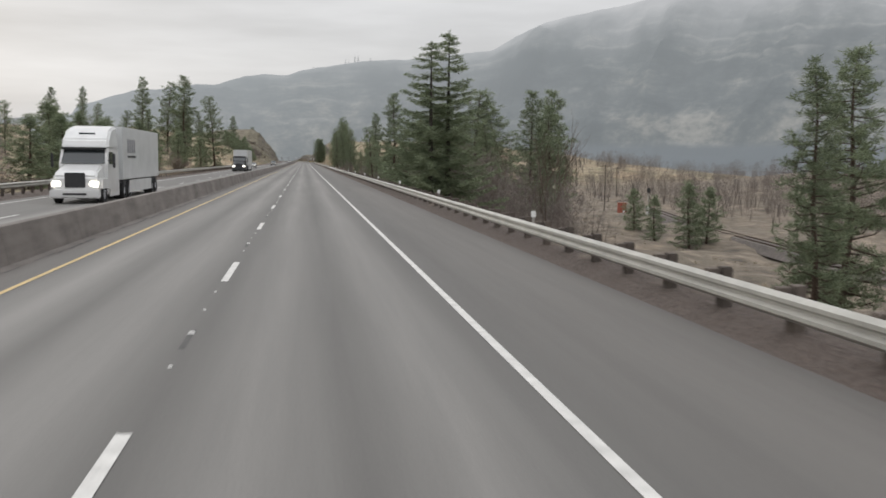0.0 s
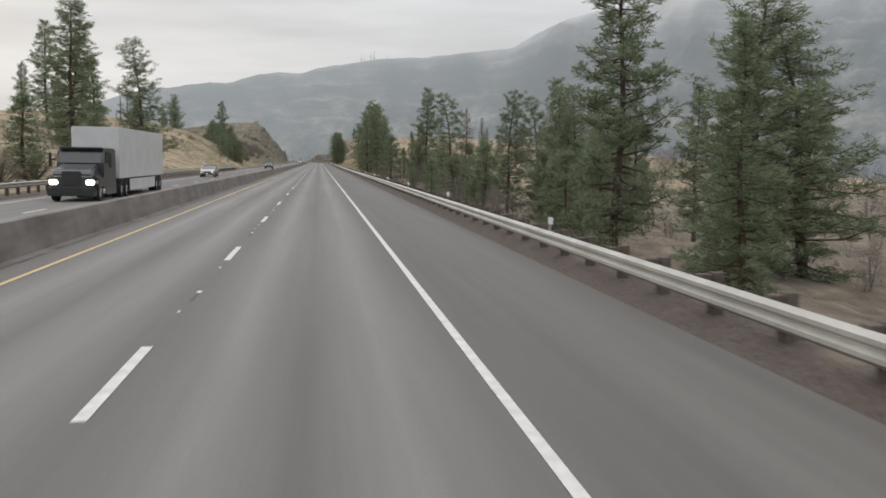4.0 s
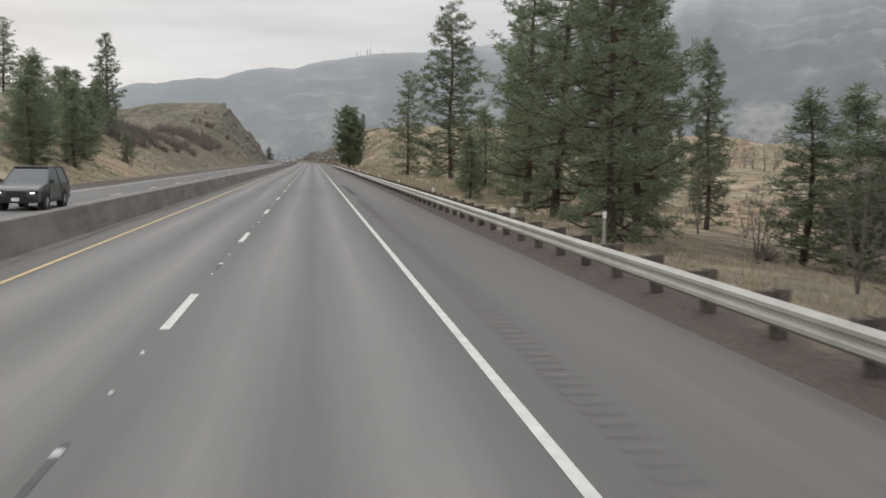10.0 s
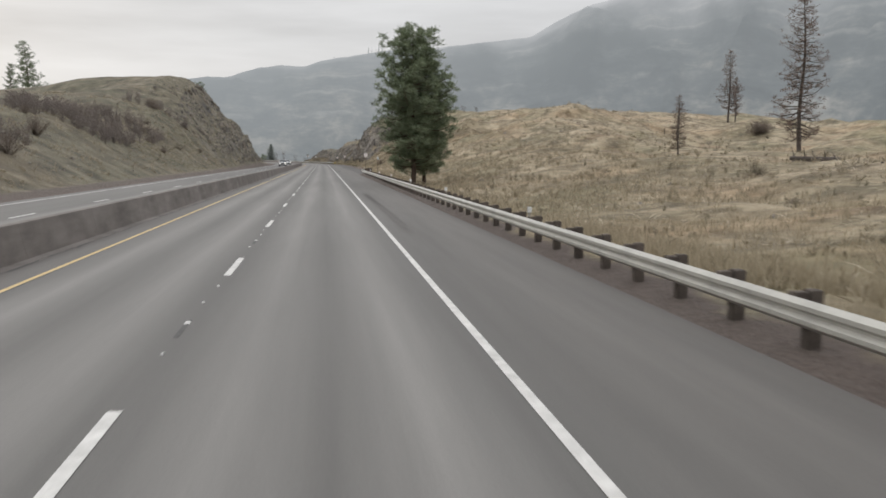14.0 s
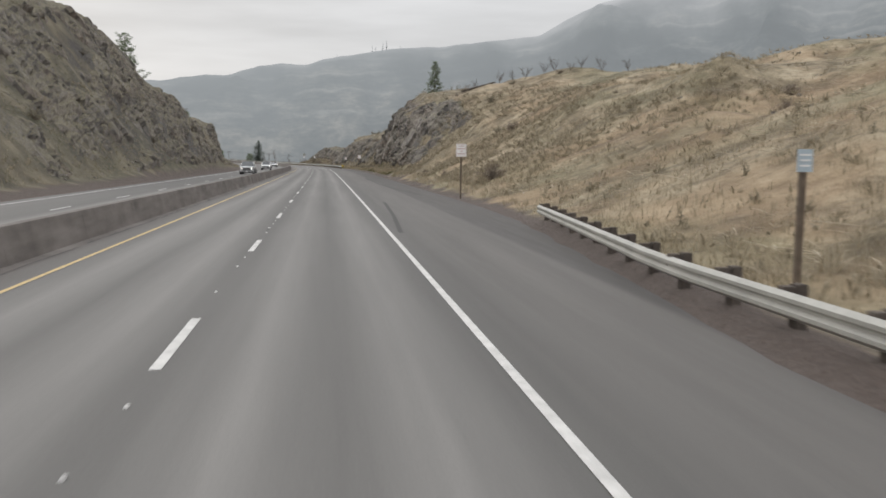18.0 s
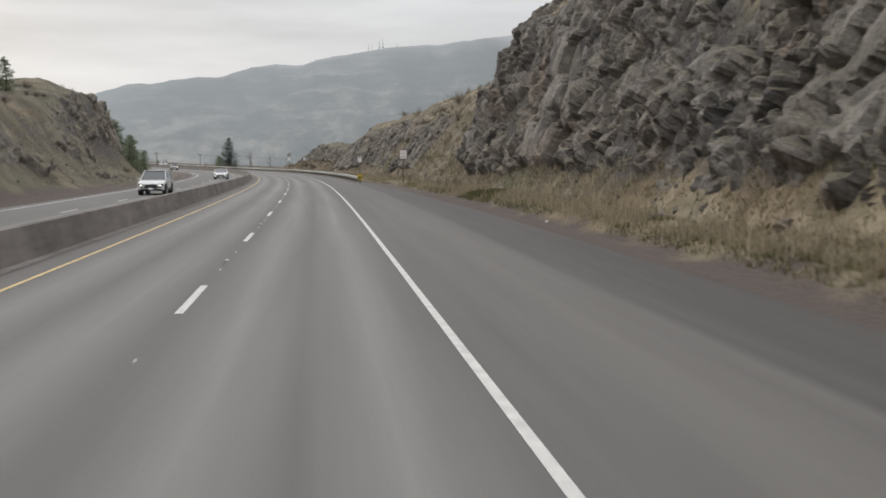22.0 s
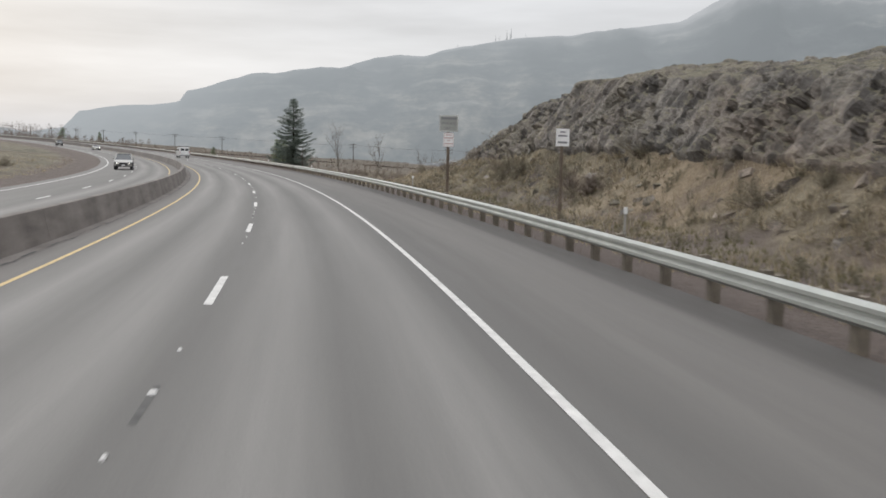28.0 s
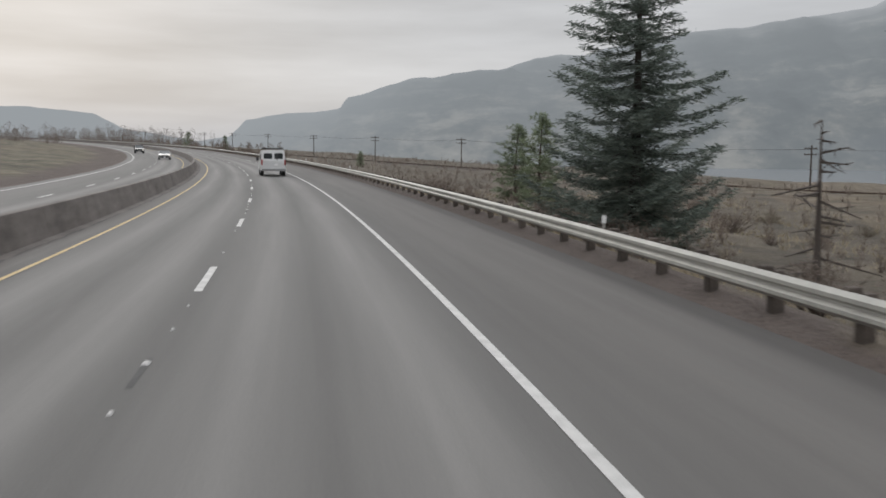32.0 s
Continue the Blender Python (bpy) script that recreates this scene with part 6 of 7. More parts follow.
railway(smooth_line([(52, 60), (64, 132), (80, 203), (95, 290), (104, 400), (108, 520)], 12), lambda i: -7.6, "railway track curving through the valley below the road")
M_CRATE = simple("red_brown_steel", (0.30, 0.085, 0.055), 0.7, 0.1, 0.15, 3.0)
x, y, z = set_down(178.9, 67.3)
ob = thing("equipment_cabinet", "red-brown steel equipment cabinet beside the railway", "cabinet")
ob.matrix_basis = pose(x, y, z, 0, 0, 15)
bm = bmesh.new()
add_box(bm, 1.5, 1.1, 2.2, bevel=0.03)
part("body", bm, M_CRATE, ob)
bm = bmesh.new()
add_box(bm, 1.65, 1.25, 0.12, 0, 0, 2.2, bevel=0.02)
part("roof", bm, M_CRATE, ob)
bm = bmesh.new()
add_box(bm, 0.4, 0.03, 0.5, 0.1, -0.57, 0.3)
part("notice", bm, M_SIGN, ob)
x, y, z = set_down(176.3, 72.0)
ob = thing("railway_signal", "railway signal mast with black target head", "railway signal")
ob.matrix_basis = pose(x, y, z, 0, 0, 0)
bm = bmesh.new()
add_tube(bm, (0, 0, -0.2), (0, 0, 4.6), 0.09, 0.08, 8)
part("mast", bm, M_STEEL, ob)
bm = bmesh.new()
add_box(bm, 0.7, 0.25, 1.0, 0, -0.1, 4.5, bevel=0.08)
part("signal_head", bm, M_BLACK, ob)
bm = bmesh.new()
add_box(bm, 0.5, 0.4, 1.6, 0, 0.1, 0, bevel=0.03)
part("relay_case", bm, M_SIGN, ob)
for s, n, h in ((176.7, 62.7, 9.5), (300, 95, 9), (240, 88, 9)):
    x, y, z = set_down(s, n)
    utility_pole(x, y, z, h, 10, 1)

# small house on the wooded hillside
M_SIDING = simple("grey_blue_siding", (0.30, 0.33, 0.35), 0.8, 0, 0.12, 2.0, 0.2)
M_ROOF = simple("pale_metal_roof", (0.42, 0.45, 0.47), 0.6, 0.1, 0.1, 1.0, 0.2)
x, y, z = set_down(215, -56, 0.2)
ob = thing("house", "small grey-blue house with a pale roof among the pines", "house")
ob.matrix_basis = pose(x, y, z, 0, 0, 12)
bm = bmesh.new()
add_box(bm, 6.5, 5.0, 2.5)
part("wall", bm, M_SIDING, ob)
bm = bmesh.new()
rv = [bm.verts.new(v) for v in ((-3.7, -3.0, 2.4), (3.7, -3.0, 2.4), (3.7, 3.0, 2.4), (-3.7, 3.0, 2.4), (-3.7, 0, 3.9), (3.7, 0, 3.9))]
for f in ((0, 1, 5, 4), (2, 3, 4, 5), (0, 4, 3), (1, 2, 5), (3, 2, 1, 0)):
    bm.faces.new([rv[i] for i in f])
part("roof", bm, M_ROOF, ob)
for wx in (-1.8, 1.4):
    bm = bmesh.new()
    add_box(bm, 1.1, 0.08, 1.0, wx, -2.52, 0.9)
    wn = part("window", bm, M_SIGN, ob, "white window frame")
    bm = bmesh.new()
    add_box(bm, 0.9, 0.04, 0.8, wx, -2.57, 1.0)
    part("pane", bm, M_BLACK, wn, "dark glass pane")

# two-pole power structure on the grassy hill
for s, n, top in ((428.3, -62.0, 26.6), (684.0, -60.0, 24.4)):
    x, y, z = set_down(s, n, 0.3)
    ob = thing("power_structure", "two-pole wooden power line structure on the hill", "utility pole")
    ob.matrix_basis = pose(x, y, z, 0, 0, 20)
    for dx in (-1.1, 1.1):
        bm = bmesh.new()
        add_tube(bm, (dx, 0, 0), (dx, 0, top - z), 0.16, 0.1, 8)
        part("pole", bm, M_POST, ob)
    bm = bmesh.new()
    add_box(bm, 4.2, 0.14, 0.2, 0, 0.14, top - z - 0.8)
    part("cross_arm", bm, M_POST, ob)

# fence posts by the railway and on the dry hill
for s, n in [(526.2, 55.8), (532, 59), (545.8, 70.0), (930, 44), (940, 45), (951, 45), (962, 45), (974, 44), (577, 66), (571, 60), (562, 58)]:
    x, y, z = set_down(s, n)
    ob = tagged(new("fence_post", None), "short weathered wooden fence post", "fence post", "fence posts in the dry grass")
    ob.matrix_basis = pose(x, y, z, 0, random.uniform(-4, 4), 0)
    bm = bmesh.new()
    add_tube(bm, (0, 0, 0), (0, 0, 1.2), 0.07, 0.06, 6)
    part("post", bm, M_POST, ob)
# fallen burnt log on the crest, and the broken stump with limbs
x, y, z = set_down(677.3, 27.5)
ob = thing("fallen_log", "grey fallen tree trunk lying on the crest", "log")
ob.matrix_basis = pose(x, y, z, 0, 0, 0)
bm = bmesh.new()
add_tube(bm, (-3.2, 0, -0.3), (2.6, 1.5, 1.5), 0.20, 0.12, 7)
part("trunk", bm, M_DEAD, ob)
for s_, n_, turn_, len_ in ((538.3, 59.3, 62, 9.0), (541.5, 61.0, 95, 4.2), (474.0, 37.0, 70, 3.5)):
    x, y, z = set_down(s_, n_, 0.05)
    ob = thing("fallen_log", "dark brown fallen log in the dry grass", "log")
    ob.matrix_basis = pose(x, y, z, 0, 0, turn_)
    bm = bmesh.new()
    add_tube(bm, (0, -len_ / 2, 0.15), (0, len_ / 2, 0.28), 0.24, 0.15, 8)
    part("trunk", bm, M_DEAD, ob)
    for k in range(5):
        bm = bmesh.new()
        yy = -len_ / 2 + len_ * (k + 0.5) / 5
        add_tube(bm, (0, yy, 0.25), (0.5 * (-1) ** k, yy + 0.2, 0.75 + 0.1 * k), 0.05, 0.02, 5)
        part("branch_stub", bm, M_DEAD, ob)
x, y, z = set_down(573.6, 67.2, 0.2)
me = dead_meshes(7.8, 262, 14, 0.34, 0.55)
me.transform(Matrix.Diagonal((1.9, 1.9, 1, 1)))
me.materials.append(M_DEAD)
ob = thing("broken_snag", "tall broken dead trunk with a few bare limbs", "dead tree")
ob.matrix_basis = pose(x, y, z, 0, 2, 0)
p = new("trunk", me)
p.parent = ob
x, y, z = set_down(945.5, 12.6, 0.2)
me = dead_meshes(4.2, 260, 26, 0.34, 0.12)
me.materials.append(M_DEAD)
ob = thing("broken_snag", "short broken dead trunk with long drooping bare limbs", "dead tree")
ob.matrix_basis = pose(x, y, z, 0, 0, 0)
p = new("trunk", me)
p.parent = ob


# ---- shrubs ----
def shrub_mesh(seed, h=1.3, r=1.0, sprays=190, twigs=44):
    rng_ = random.Random(seed)
    bm = bmesh.new()
    tips = []
    for _ in range(twigs):
        a, e_ = rng_.uniform(0, 6.283), rng_.uniform(0.35, 1.45)
        L = h * rng_.uniform(0.6, 1.1)
        q = Vector((math.cos(a) * math.cos(e_) * L * r, math.sin(a) * math.cos(e_) * L * r, math.sin(e_) * L))
        add_tube(bm, (0, 0, -0.1), q, 0.018, 0.006, 3)
        tips.append(q)
    me0 = bpy.data.meshes.new("woody_base")
    bm.to_mesh(me0)
    bm.free()
    me0.materials.append(M_SHRUB)
    verts, faces = [], []
    for _ in range(sprays):
        q = rng_.choice(tips) * rng_.uniform(0.35, 1.05)
        tuft(verts, faces, q + Vector((rng_.uniform(-1, 1), rng_.uniform(-1, 1), rng_.uniform(-0.5, 0.5))) * 0.15 * h, 0.15 * h, 5, rng_, 0.9, 0.6)
    me1 = bpy.data.meshes.new("foliage")
    me1.from_pydata(verts, [], faces)
    return me0, me1


M_BRUSH = leaf_material("brown_brush", (0.145, 0.118, 0.102), (0.28, 0.235, 0.198), 0.95)
M_MAUVE = leaf_material("mauve_brown_twigs", (0.145, 0.124, 0.112), (0.27, 0.236, 0.212), 0.95)
M_SAGE = leaf_material("sage_brush", (0.125, 0.115, 0.085), (0.29, 0.26, 0.19), 0.95)
shrub_protos = []
for i in range(4):
    m0, m1 = shrub_mesh(300 + i, 1.3, 0.9 + 0.15 * i)
    m1.materials.append(M_BRUSH if i % 2 == 0 else M_SAGE)
    ob = thing("shrub", "leafless brown shrub on the dry slope" if i % 2 == 0 else "grey-green sagebrush on the dry slope", "shrub", group="shrubs on the slopes")
    for me in (m0, m1):
        p = new(me.name, me)
        p.parent = ob
    shrub_protos.append(ob)
rng = random.Random(11)


def scatter_shrubs(count, s0, s1, n0, n1, size0, size1, kinds=(0, 1, 2, 3)):
    for _ in range(count):
        s, n = rng.uniform(s0, s1), rng.uniform(n0, n1)
        x, y, z = set_down(s, n, 0.1)
        k = rng.uniform(size0, size1)
        o = copy_thing(shrub_protos[rng.choice(kinds)], Matrix.Identity(4))
        o.matrix_basis = pose(x, y, z, 0, 0, rng.uniform(0, 360)) @ Matrix.Diagonal((k, k, k * rng.uniform(0.7, 1.1), 1))


scatter_shrubs(24, 430, 600, -32, -22, 0.8, 1.7, (0, 0, 2))
scatter_shrubs(5, 330, 430, -40, -20, 0.6, 1.2)
scatter_shrubs(20, 560, 700, -30, -18.5, 0.5, 1.1, (0, 2, 1, 3))
scatter_shrubs(24, 690, 800, -29, -18.5, 0.4, 0.9, (0, 2, 1, 3))
scatter_shrubs(16, 570, 652, 12, 36, 0.35, 0.9)
scatter_shrubs(16, 640, 760, 20, 40, 0.4, 1.0)
scatter_shrubs(16, 735, 820, 12, 22, 0.6, 1.2, (1, 3, 0))
scatter_shrubs(14, 712, 746, 11, 22, 0.25, 0.6, (1, 3, 0, 2))
scatter_shrubs(34, 826, 882, 13.4, 16.5, 0.4, 1.05, (1, 3, 0, 2))
scatter_shrubs(46, 892, 1000, 11.0, 36, 0.4, 1.2, (0, 2, 0, 3))
scatter_shrubs(14, 940, 985, 9.8, 13, 0.7, 1.2, (0, 2))
scatter_shrubs(10, 60, 130, 12, 20, 1.2, 2.0, (0, 2))
scatter_shrubs(14, 220, 345, 12, 30, 0.7, 1.4, (0, 2, 1))
scatter_shrubs(16, 400, 600, 20, 85, 0.4, 1.0)
scatter_shrubs(12, -20, 230, -50, -22, 1.6, 3.2, (0, 2))
scatter_shrubs(8, 850, 1000, -40, -22, 0.7, 1.4)
scatter_shrubs(3, 577, 581, 84.5, 88, 2.2, 2.8, (0, 2))
scatter_shrubs(1, 590.1, 590.3, 12.8, 13.0, 1.1, 1.2, (0,))
for p in shrub_protos:
    for c in list(p.children):
        bpy.data.objects.remove(c)
    bpy.data.objects.remove(p)


# ---- dry grass, stones, woods: what nobody could count ----
def grass(name, label, zones, mat, seed):
    r = np.random.RandomState(seed)
    V, Fc = [], []
    base = 0
    for count, s0, s1, n0, n1, h0, h1 in zones:
        count, h0, h1 = int(count * 2.6), h0 * 0.6, h1 * 0.7
        s, n = r.uniform(s0, s1, count), n0 + (n1 - n0) * r.uniform(0, 1, count) ** 1.3
        keep = fbm(s / 6, n / 4, seed, 3) > -0.25
        s, n = s[keep], n[keep]
        edge = np.where(n > 0, n - shoulder_edge(s), -n - 16.2)
        s, n = s[edge > 1.0], n[edge > 1.0]
        x, y = place(s, n)
        z = land(s, n) + rise(s) - 0.04
        m_ = len(s)
        for b in range(4):
            a, hh, ln = r.uniform(0, 6.283, m_), r.uniform(h0, h1, m_), r.uniform(0.15, 0.75, m_)
            w = 0.010 + 0.014 * r.uniform(0, 1, m_)
            bx, by = x + 0.12 * np.cos(a * 3), y + 0.12 * np.sin(a * 3)
            tx, ty = bx + np.cos(a) * ln * hh, by + np.sin(a) * ln * hh
            px, py = -np.sin(a) * w, np.cos(a) * w
            V.append(np.stack([np.stack([bx - px, by - py, z], 1), np.stack([bx + px, by + py, z], 1), np.stack([tx, ty, z + hh], 1)], 1).reshape(-1, 3))
            Fc.append(base + np.arange(m_ * 3).reshape(-1, 3))
            base += m_ * 3
    me = bpy.data.meshes.new(name)
    me.from_pydata(np.concatenate(V).tolist(), [], np.concatenate(Fc).tolist())
    me.materials.append(mat)
    return tagged(new(name, me), label, "grass", kind="stuff")


grass("dry_grass", "straw-coloured dry grass tufts on the slopes", [
    (5000, 360, 470, 8.5, 26, 0.25, 0.6), (8000, 470, 645, 9, 34, 0.2, 0.55), (3000, 640, 745, 9.5, 13.5, 0.12, 0.36), (1700, 640, 722, 10.7, 12.8, 0.25, 0.7), (2600, 356, 440, 8.2, 13, 0.4, 0.95), (3000, 735, 825, 9, 16, 0.2, 0.55),
    (3200, 820, 900, 9, 20, 0.2, 0.55), (1800, 890, 1010, 9, 46, 0.25, 0.7), (4500, 300, 600, -34, -17, 0.2, 0.5), (2500, 600, 810, -24, -17, 0.2, 0.5), (1800, 800, 1000, -34, -18, 0.2, 0.5),
    (2600, 120, 360, 9, 22, 0.25, 0.6), (1500, -20, 130, 9, 20, 0.25, 0.6)], M_STRAW, 3)
M_GREEN = leaf_material("winter_green_grass", (0.075, 0.075, 0.028), (0.17, 0.16, 0.065), 0.9)
grass("green_grass", "short winter-green grass along the verge", [(3600, 690, 800, 9.6, 14.5, 0.10, 0.32), (1800, 820, 890, 9.6, 13, 0.08, 0.3), (2400, 640, 700, 10, 13, 0.08, 0.28), (1500, 540, 660, -26, -18, 0.1, 0.3)], M_GREEN, 9)


def stones(name, label, items, mat, seed):
    r = random.Random(seed)
    verts, faces = [], []
    cube = [(i, j, k) for i in (-1, 1) for j in (-1, 1) for k in (-1, 1)]
    sides = [(0, 1, 3, 2), (4, 6, 7, 5), (0, 4, 5, 1), (2, 3, 7, 6), (1, 5, 7, 3), (0, 2, 6, 4)]
    for s, n, k in items:
        x, y, z = set_down(s, n, k * 0.25)
        b0 = len(verts)
        turn = pose(x, y, z, r.uniform(-35, 35), r.uniform(-35, 35), r.uniform(0, 360))
        sx, sy, sz = r.uniform(0.5, 1.0), r.uniform(0.4, 0.8), r.uniform(0.35, 0.75)
        for v in cube:
            verts.append(turn @ Vector((v[0] * sx * k * r.uniform(0.55, 1), v[1] * sy * k * r.uniform(0.55, 1), v[2] * sz * k * r.uniform(0.55, 1))))
        faces += [tuple(b0 + i for i in t) for t in sides]
    return tagged(mesh_object(name, verts, faces, mat), label, "stones", kind="stuff")


rng = random.Random(21)
M_TUSSOCK = leaf_material("straw_tussock", (0.20, 0.167, 0.113), (0.49, 0.43, 0.325), 0.95)


def tussocks(name, label, zones, mat, seed, blades=13, e0=0.35, e1=1.25):
    """Clumps of arching blades, each clump round one root."""
    r = np.random.RandomState(seed)
    V = []
    for count, s0, s1, n0, n1, h0, h1 in zones:
        s, n = r.uniform(s0, s1, count), n0 + (n1 - n0) * r.uniform(0, 1, count) ** 1.35
        keep = (fbm(s / 9, n / 9, seed, 3) > -0.2) & (np.where(n > 0, n - shoulder_edge(s), -n - 16.2) > 2.0) & ((s < 824) | (s > 876) | (n > 13.2))
        s, n = s[keep], n[keep]
        x, y = place(s, n)
        z = land(s, n) + rise(s) - 0.05
        size = r.uniform(h0, h1, len(s))
        for b in range(blades):
            a, e = r.uniform(0, 6.283, len(s)), r.uniform(e0, e1, len(s))
            L, w = size * r.uniform(0.6, 1.1, len(s)), 0.016 + 0.020 * r.uniform(0, 1, len(s))
            bx, by = x + 0.10 * size * np.cos(a), y + 0.10 * size * np.sin(a)
            mx, my, mz = bx + np.cos(a) * np.cos(e) * L * 0.55, by + np.sin(a) * np.cos(e) * L * 0.55, z + np.sin(e) * L * 0.62
            tx, ty, tz = bx + np.cos(a) * np.cos(e) * L * 1.05, by + np.sin(a) * np.cos(e) * L * 1.05, z + np.sin(e) * L * 0.80
            px, py = -np.sin(a) * w, np.cos(a) * w
            V.append(np.stack([np.stack([bx, by, z], 1), np.stack([mx + px, my + py, mz], 1), np.stack([tx, ty, tz], 1), np.stack([mx - px, my - py, mz], 1)], 1).reshape(-1, 3))
    V = np.concatenate(V)
    me = bpy.data.meshes.new(name)
    me.from_pydata(V.tolist(), [], np.arange(len(V)).reshape(-1, 4).tolist())
    me.materials.append(mat)
    return tagged(new(name, me), label, "grass", kind="stuff")


tussocks("grass_tussocks", "arching straw tussocks on the dry hillside", [(9000, 365, 640, 9.5, 85, 0.3, 0.75), (2200, 640, 900, 10.5, 24, 0.25, 0.6), (1500, 826, 884, 10.5, 16, 0.25, 0.6), (3200, 585, 652, 10.8, 32, 0.3, 0.75), (3600, 300, 600, -50, -18, 0.3, 0.7), (800, 890, 1010, 10, 46, 0.3, 0.7), (1500, 60, 330, 11, 60, 0.3, 0.7)], M_TUSSOCK, 15)
M_BLEACHED = leaf_material("bleached_stalks", (0.34, 0.29, 0.21), (0.60, 0.53, 0.42), 0.95)
tussocks("fallen_stalks", "pale bleached stalks and twigs lying on the dry hill", [(2600, 430, 570, 12, 75, 0.6, 1.5), (900, 560, 650, 12, 45, 0.5, 1.2)], M_BLEACHED, 18, 7, 0.03, 0.35)
M_TAN_ROCK = simple("pale_tan_rock", (0.42, 0.37, 0.29), 0.9, 0, 0.2, 2.0, 0.6)
stones("crest_rocks", "pale tan rocks on the crest of the dry hill", [(rng.gauss(636, 7), rng.gauss(63, 5), rng.uniform(0.3, 1.1)) for _ in range(230)], M_TAN_ROCK, 19)
stones("hill_rocks", "grey stones scattered over the dry hillside", [(rng.uniform(390, 640), rng.uniform(14, 90), rng.uniform(0.08, 0.32)) for _ in range(260)] + [(rng.uniform(480, 620), rng.uniform(-45, -19), rng.uniform(0.12, 0.4)) for _ in range(200)], M_ROCK, 16)
M_PALE = simple("pale_litter", (0.55, 0.54, 0.52), 0.7, 0, 0.2, 6.0)
stones("loose_rocks", "loose dark basalt rubble below the rock faces", [(rng.uniform(640, 730), rng.gauss(12.0, 0.5), rng.uniform(0.06, 0.28)) for _ in range(260)] + [(rng.uniform(742, 818), rng.gauss(12.9, 1.1), rng.uniform(0.08, 0.32)) for _ in range(220)]
       + [(rng.uniform(822, 886), rng.uniform(13, 24), rng.uniform(0.12, 0.5)) for _ in range(420)] + [(rng.uniform(600, 800), rng.gauss(-18.2, 0.7), rng.uniform(0.1, 0.4)) for _ in range(200)], M_ROCK, 5)
M_MORTAR = simple("crumbled_mortar", (0.36, 0.34, 0.315), 0.95, 0, 0.25, 5.0, 0.5)
crumbs = []
for c0 in np.arange(-10, 335, 1.15):
    if rng.random() < 0.8:
        reach = rng.uniform(0.2, 0.7)
        crumbs += [(float(c0) + rng.gauss(0, reach), rng.gauss(-4.515, 0.016), rng.uniform(0.035, 0.115)) for _ in range(rng.randint(5, 16))]
stones("broken_mortar", "pale crumbled mortar along the foot of the barrier", crumbs, M_MORTAR, 24)
stones("barrier_debris", "small grey gravel and dirt along the foot of the barrier", [(rng.uniform(-10, 1000), rng.gauss(-4.33, 0.05), rng.uniform(0.02, 0.06)) for _ in range(2600)], M_BARRIER, 23)
stones("litter", "scattered pale stones and litter on the verge", [(rng.uniform(540, 900), rng.uniform(9.9, 13.5), rng.uniform(0.03, 0.10)) for _ in range(90)] + [(rng.uniform(0, 540), rng.uniform(7.9, 9.5), rng.uniform(0.03, 0.08)) for _ in range(40)], M_PALE, 6)


def boulder(s, n, k, seed):
    r = random.Random(seed)
    bm = bmesh.new()
    bmesh.ops.create_icosphere(bm, subdivisions=2, radius=k)
    for v in bm.verts:
        d = v.co.normalized()
        f = 0.75 + 0.5 * noise.noise(d * 1.7 + Vector((seed, 0, 0)))
        v.co = Vector((d.x * 1.15, d.y * 0.9, d.z * 0.8)) * k * f
    me = bpy.data.meshes.new("boulder")
    bm.to_mesh(me)
    bm.free()
    me.materials.append(M_ROCK)
    ob = tagged(new("boulder", me), "angular dark basalt boulder fallen from the cut", "boulder", "boulders below the rock cut")
    x, y, z = set_down(s, n, 0)
    ob.matrix_basis = pose(x, y, z + k * 0.3, r.uniform(0, 30), r.uniform(0, 30), r.uniform(0, 360))


for i in range(26):
    a, b, c, d = ((645, 712, 11.6, 12.4), (745, 815, 12.2, 13.4), (826, 884, 13, 17))[i % 3]
    boulder(rng.uniform(a, b), rng.uniform(c, d), rng.uniform(0.13, 0.30), 40 + i)


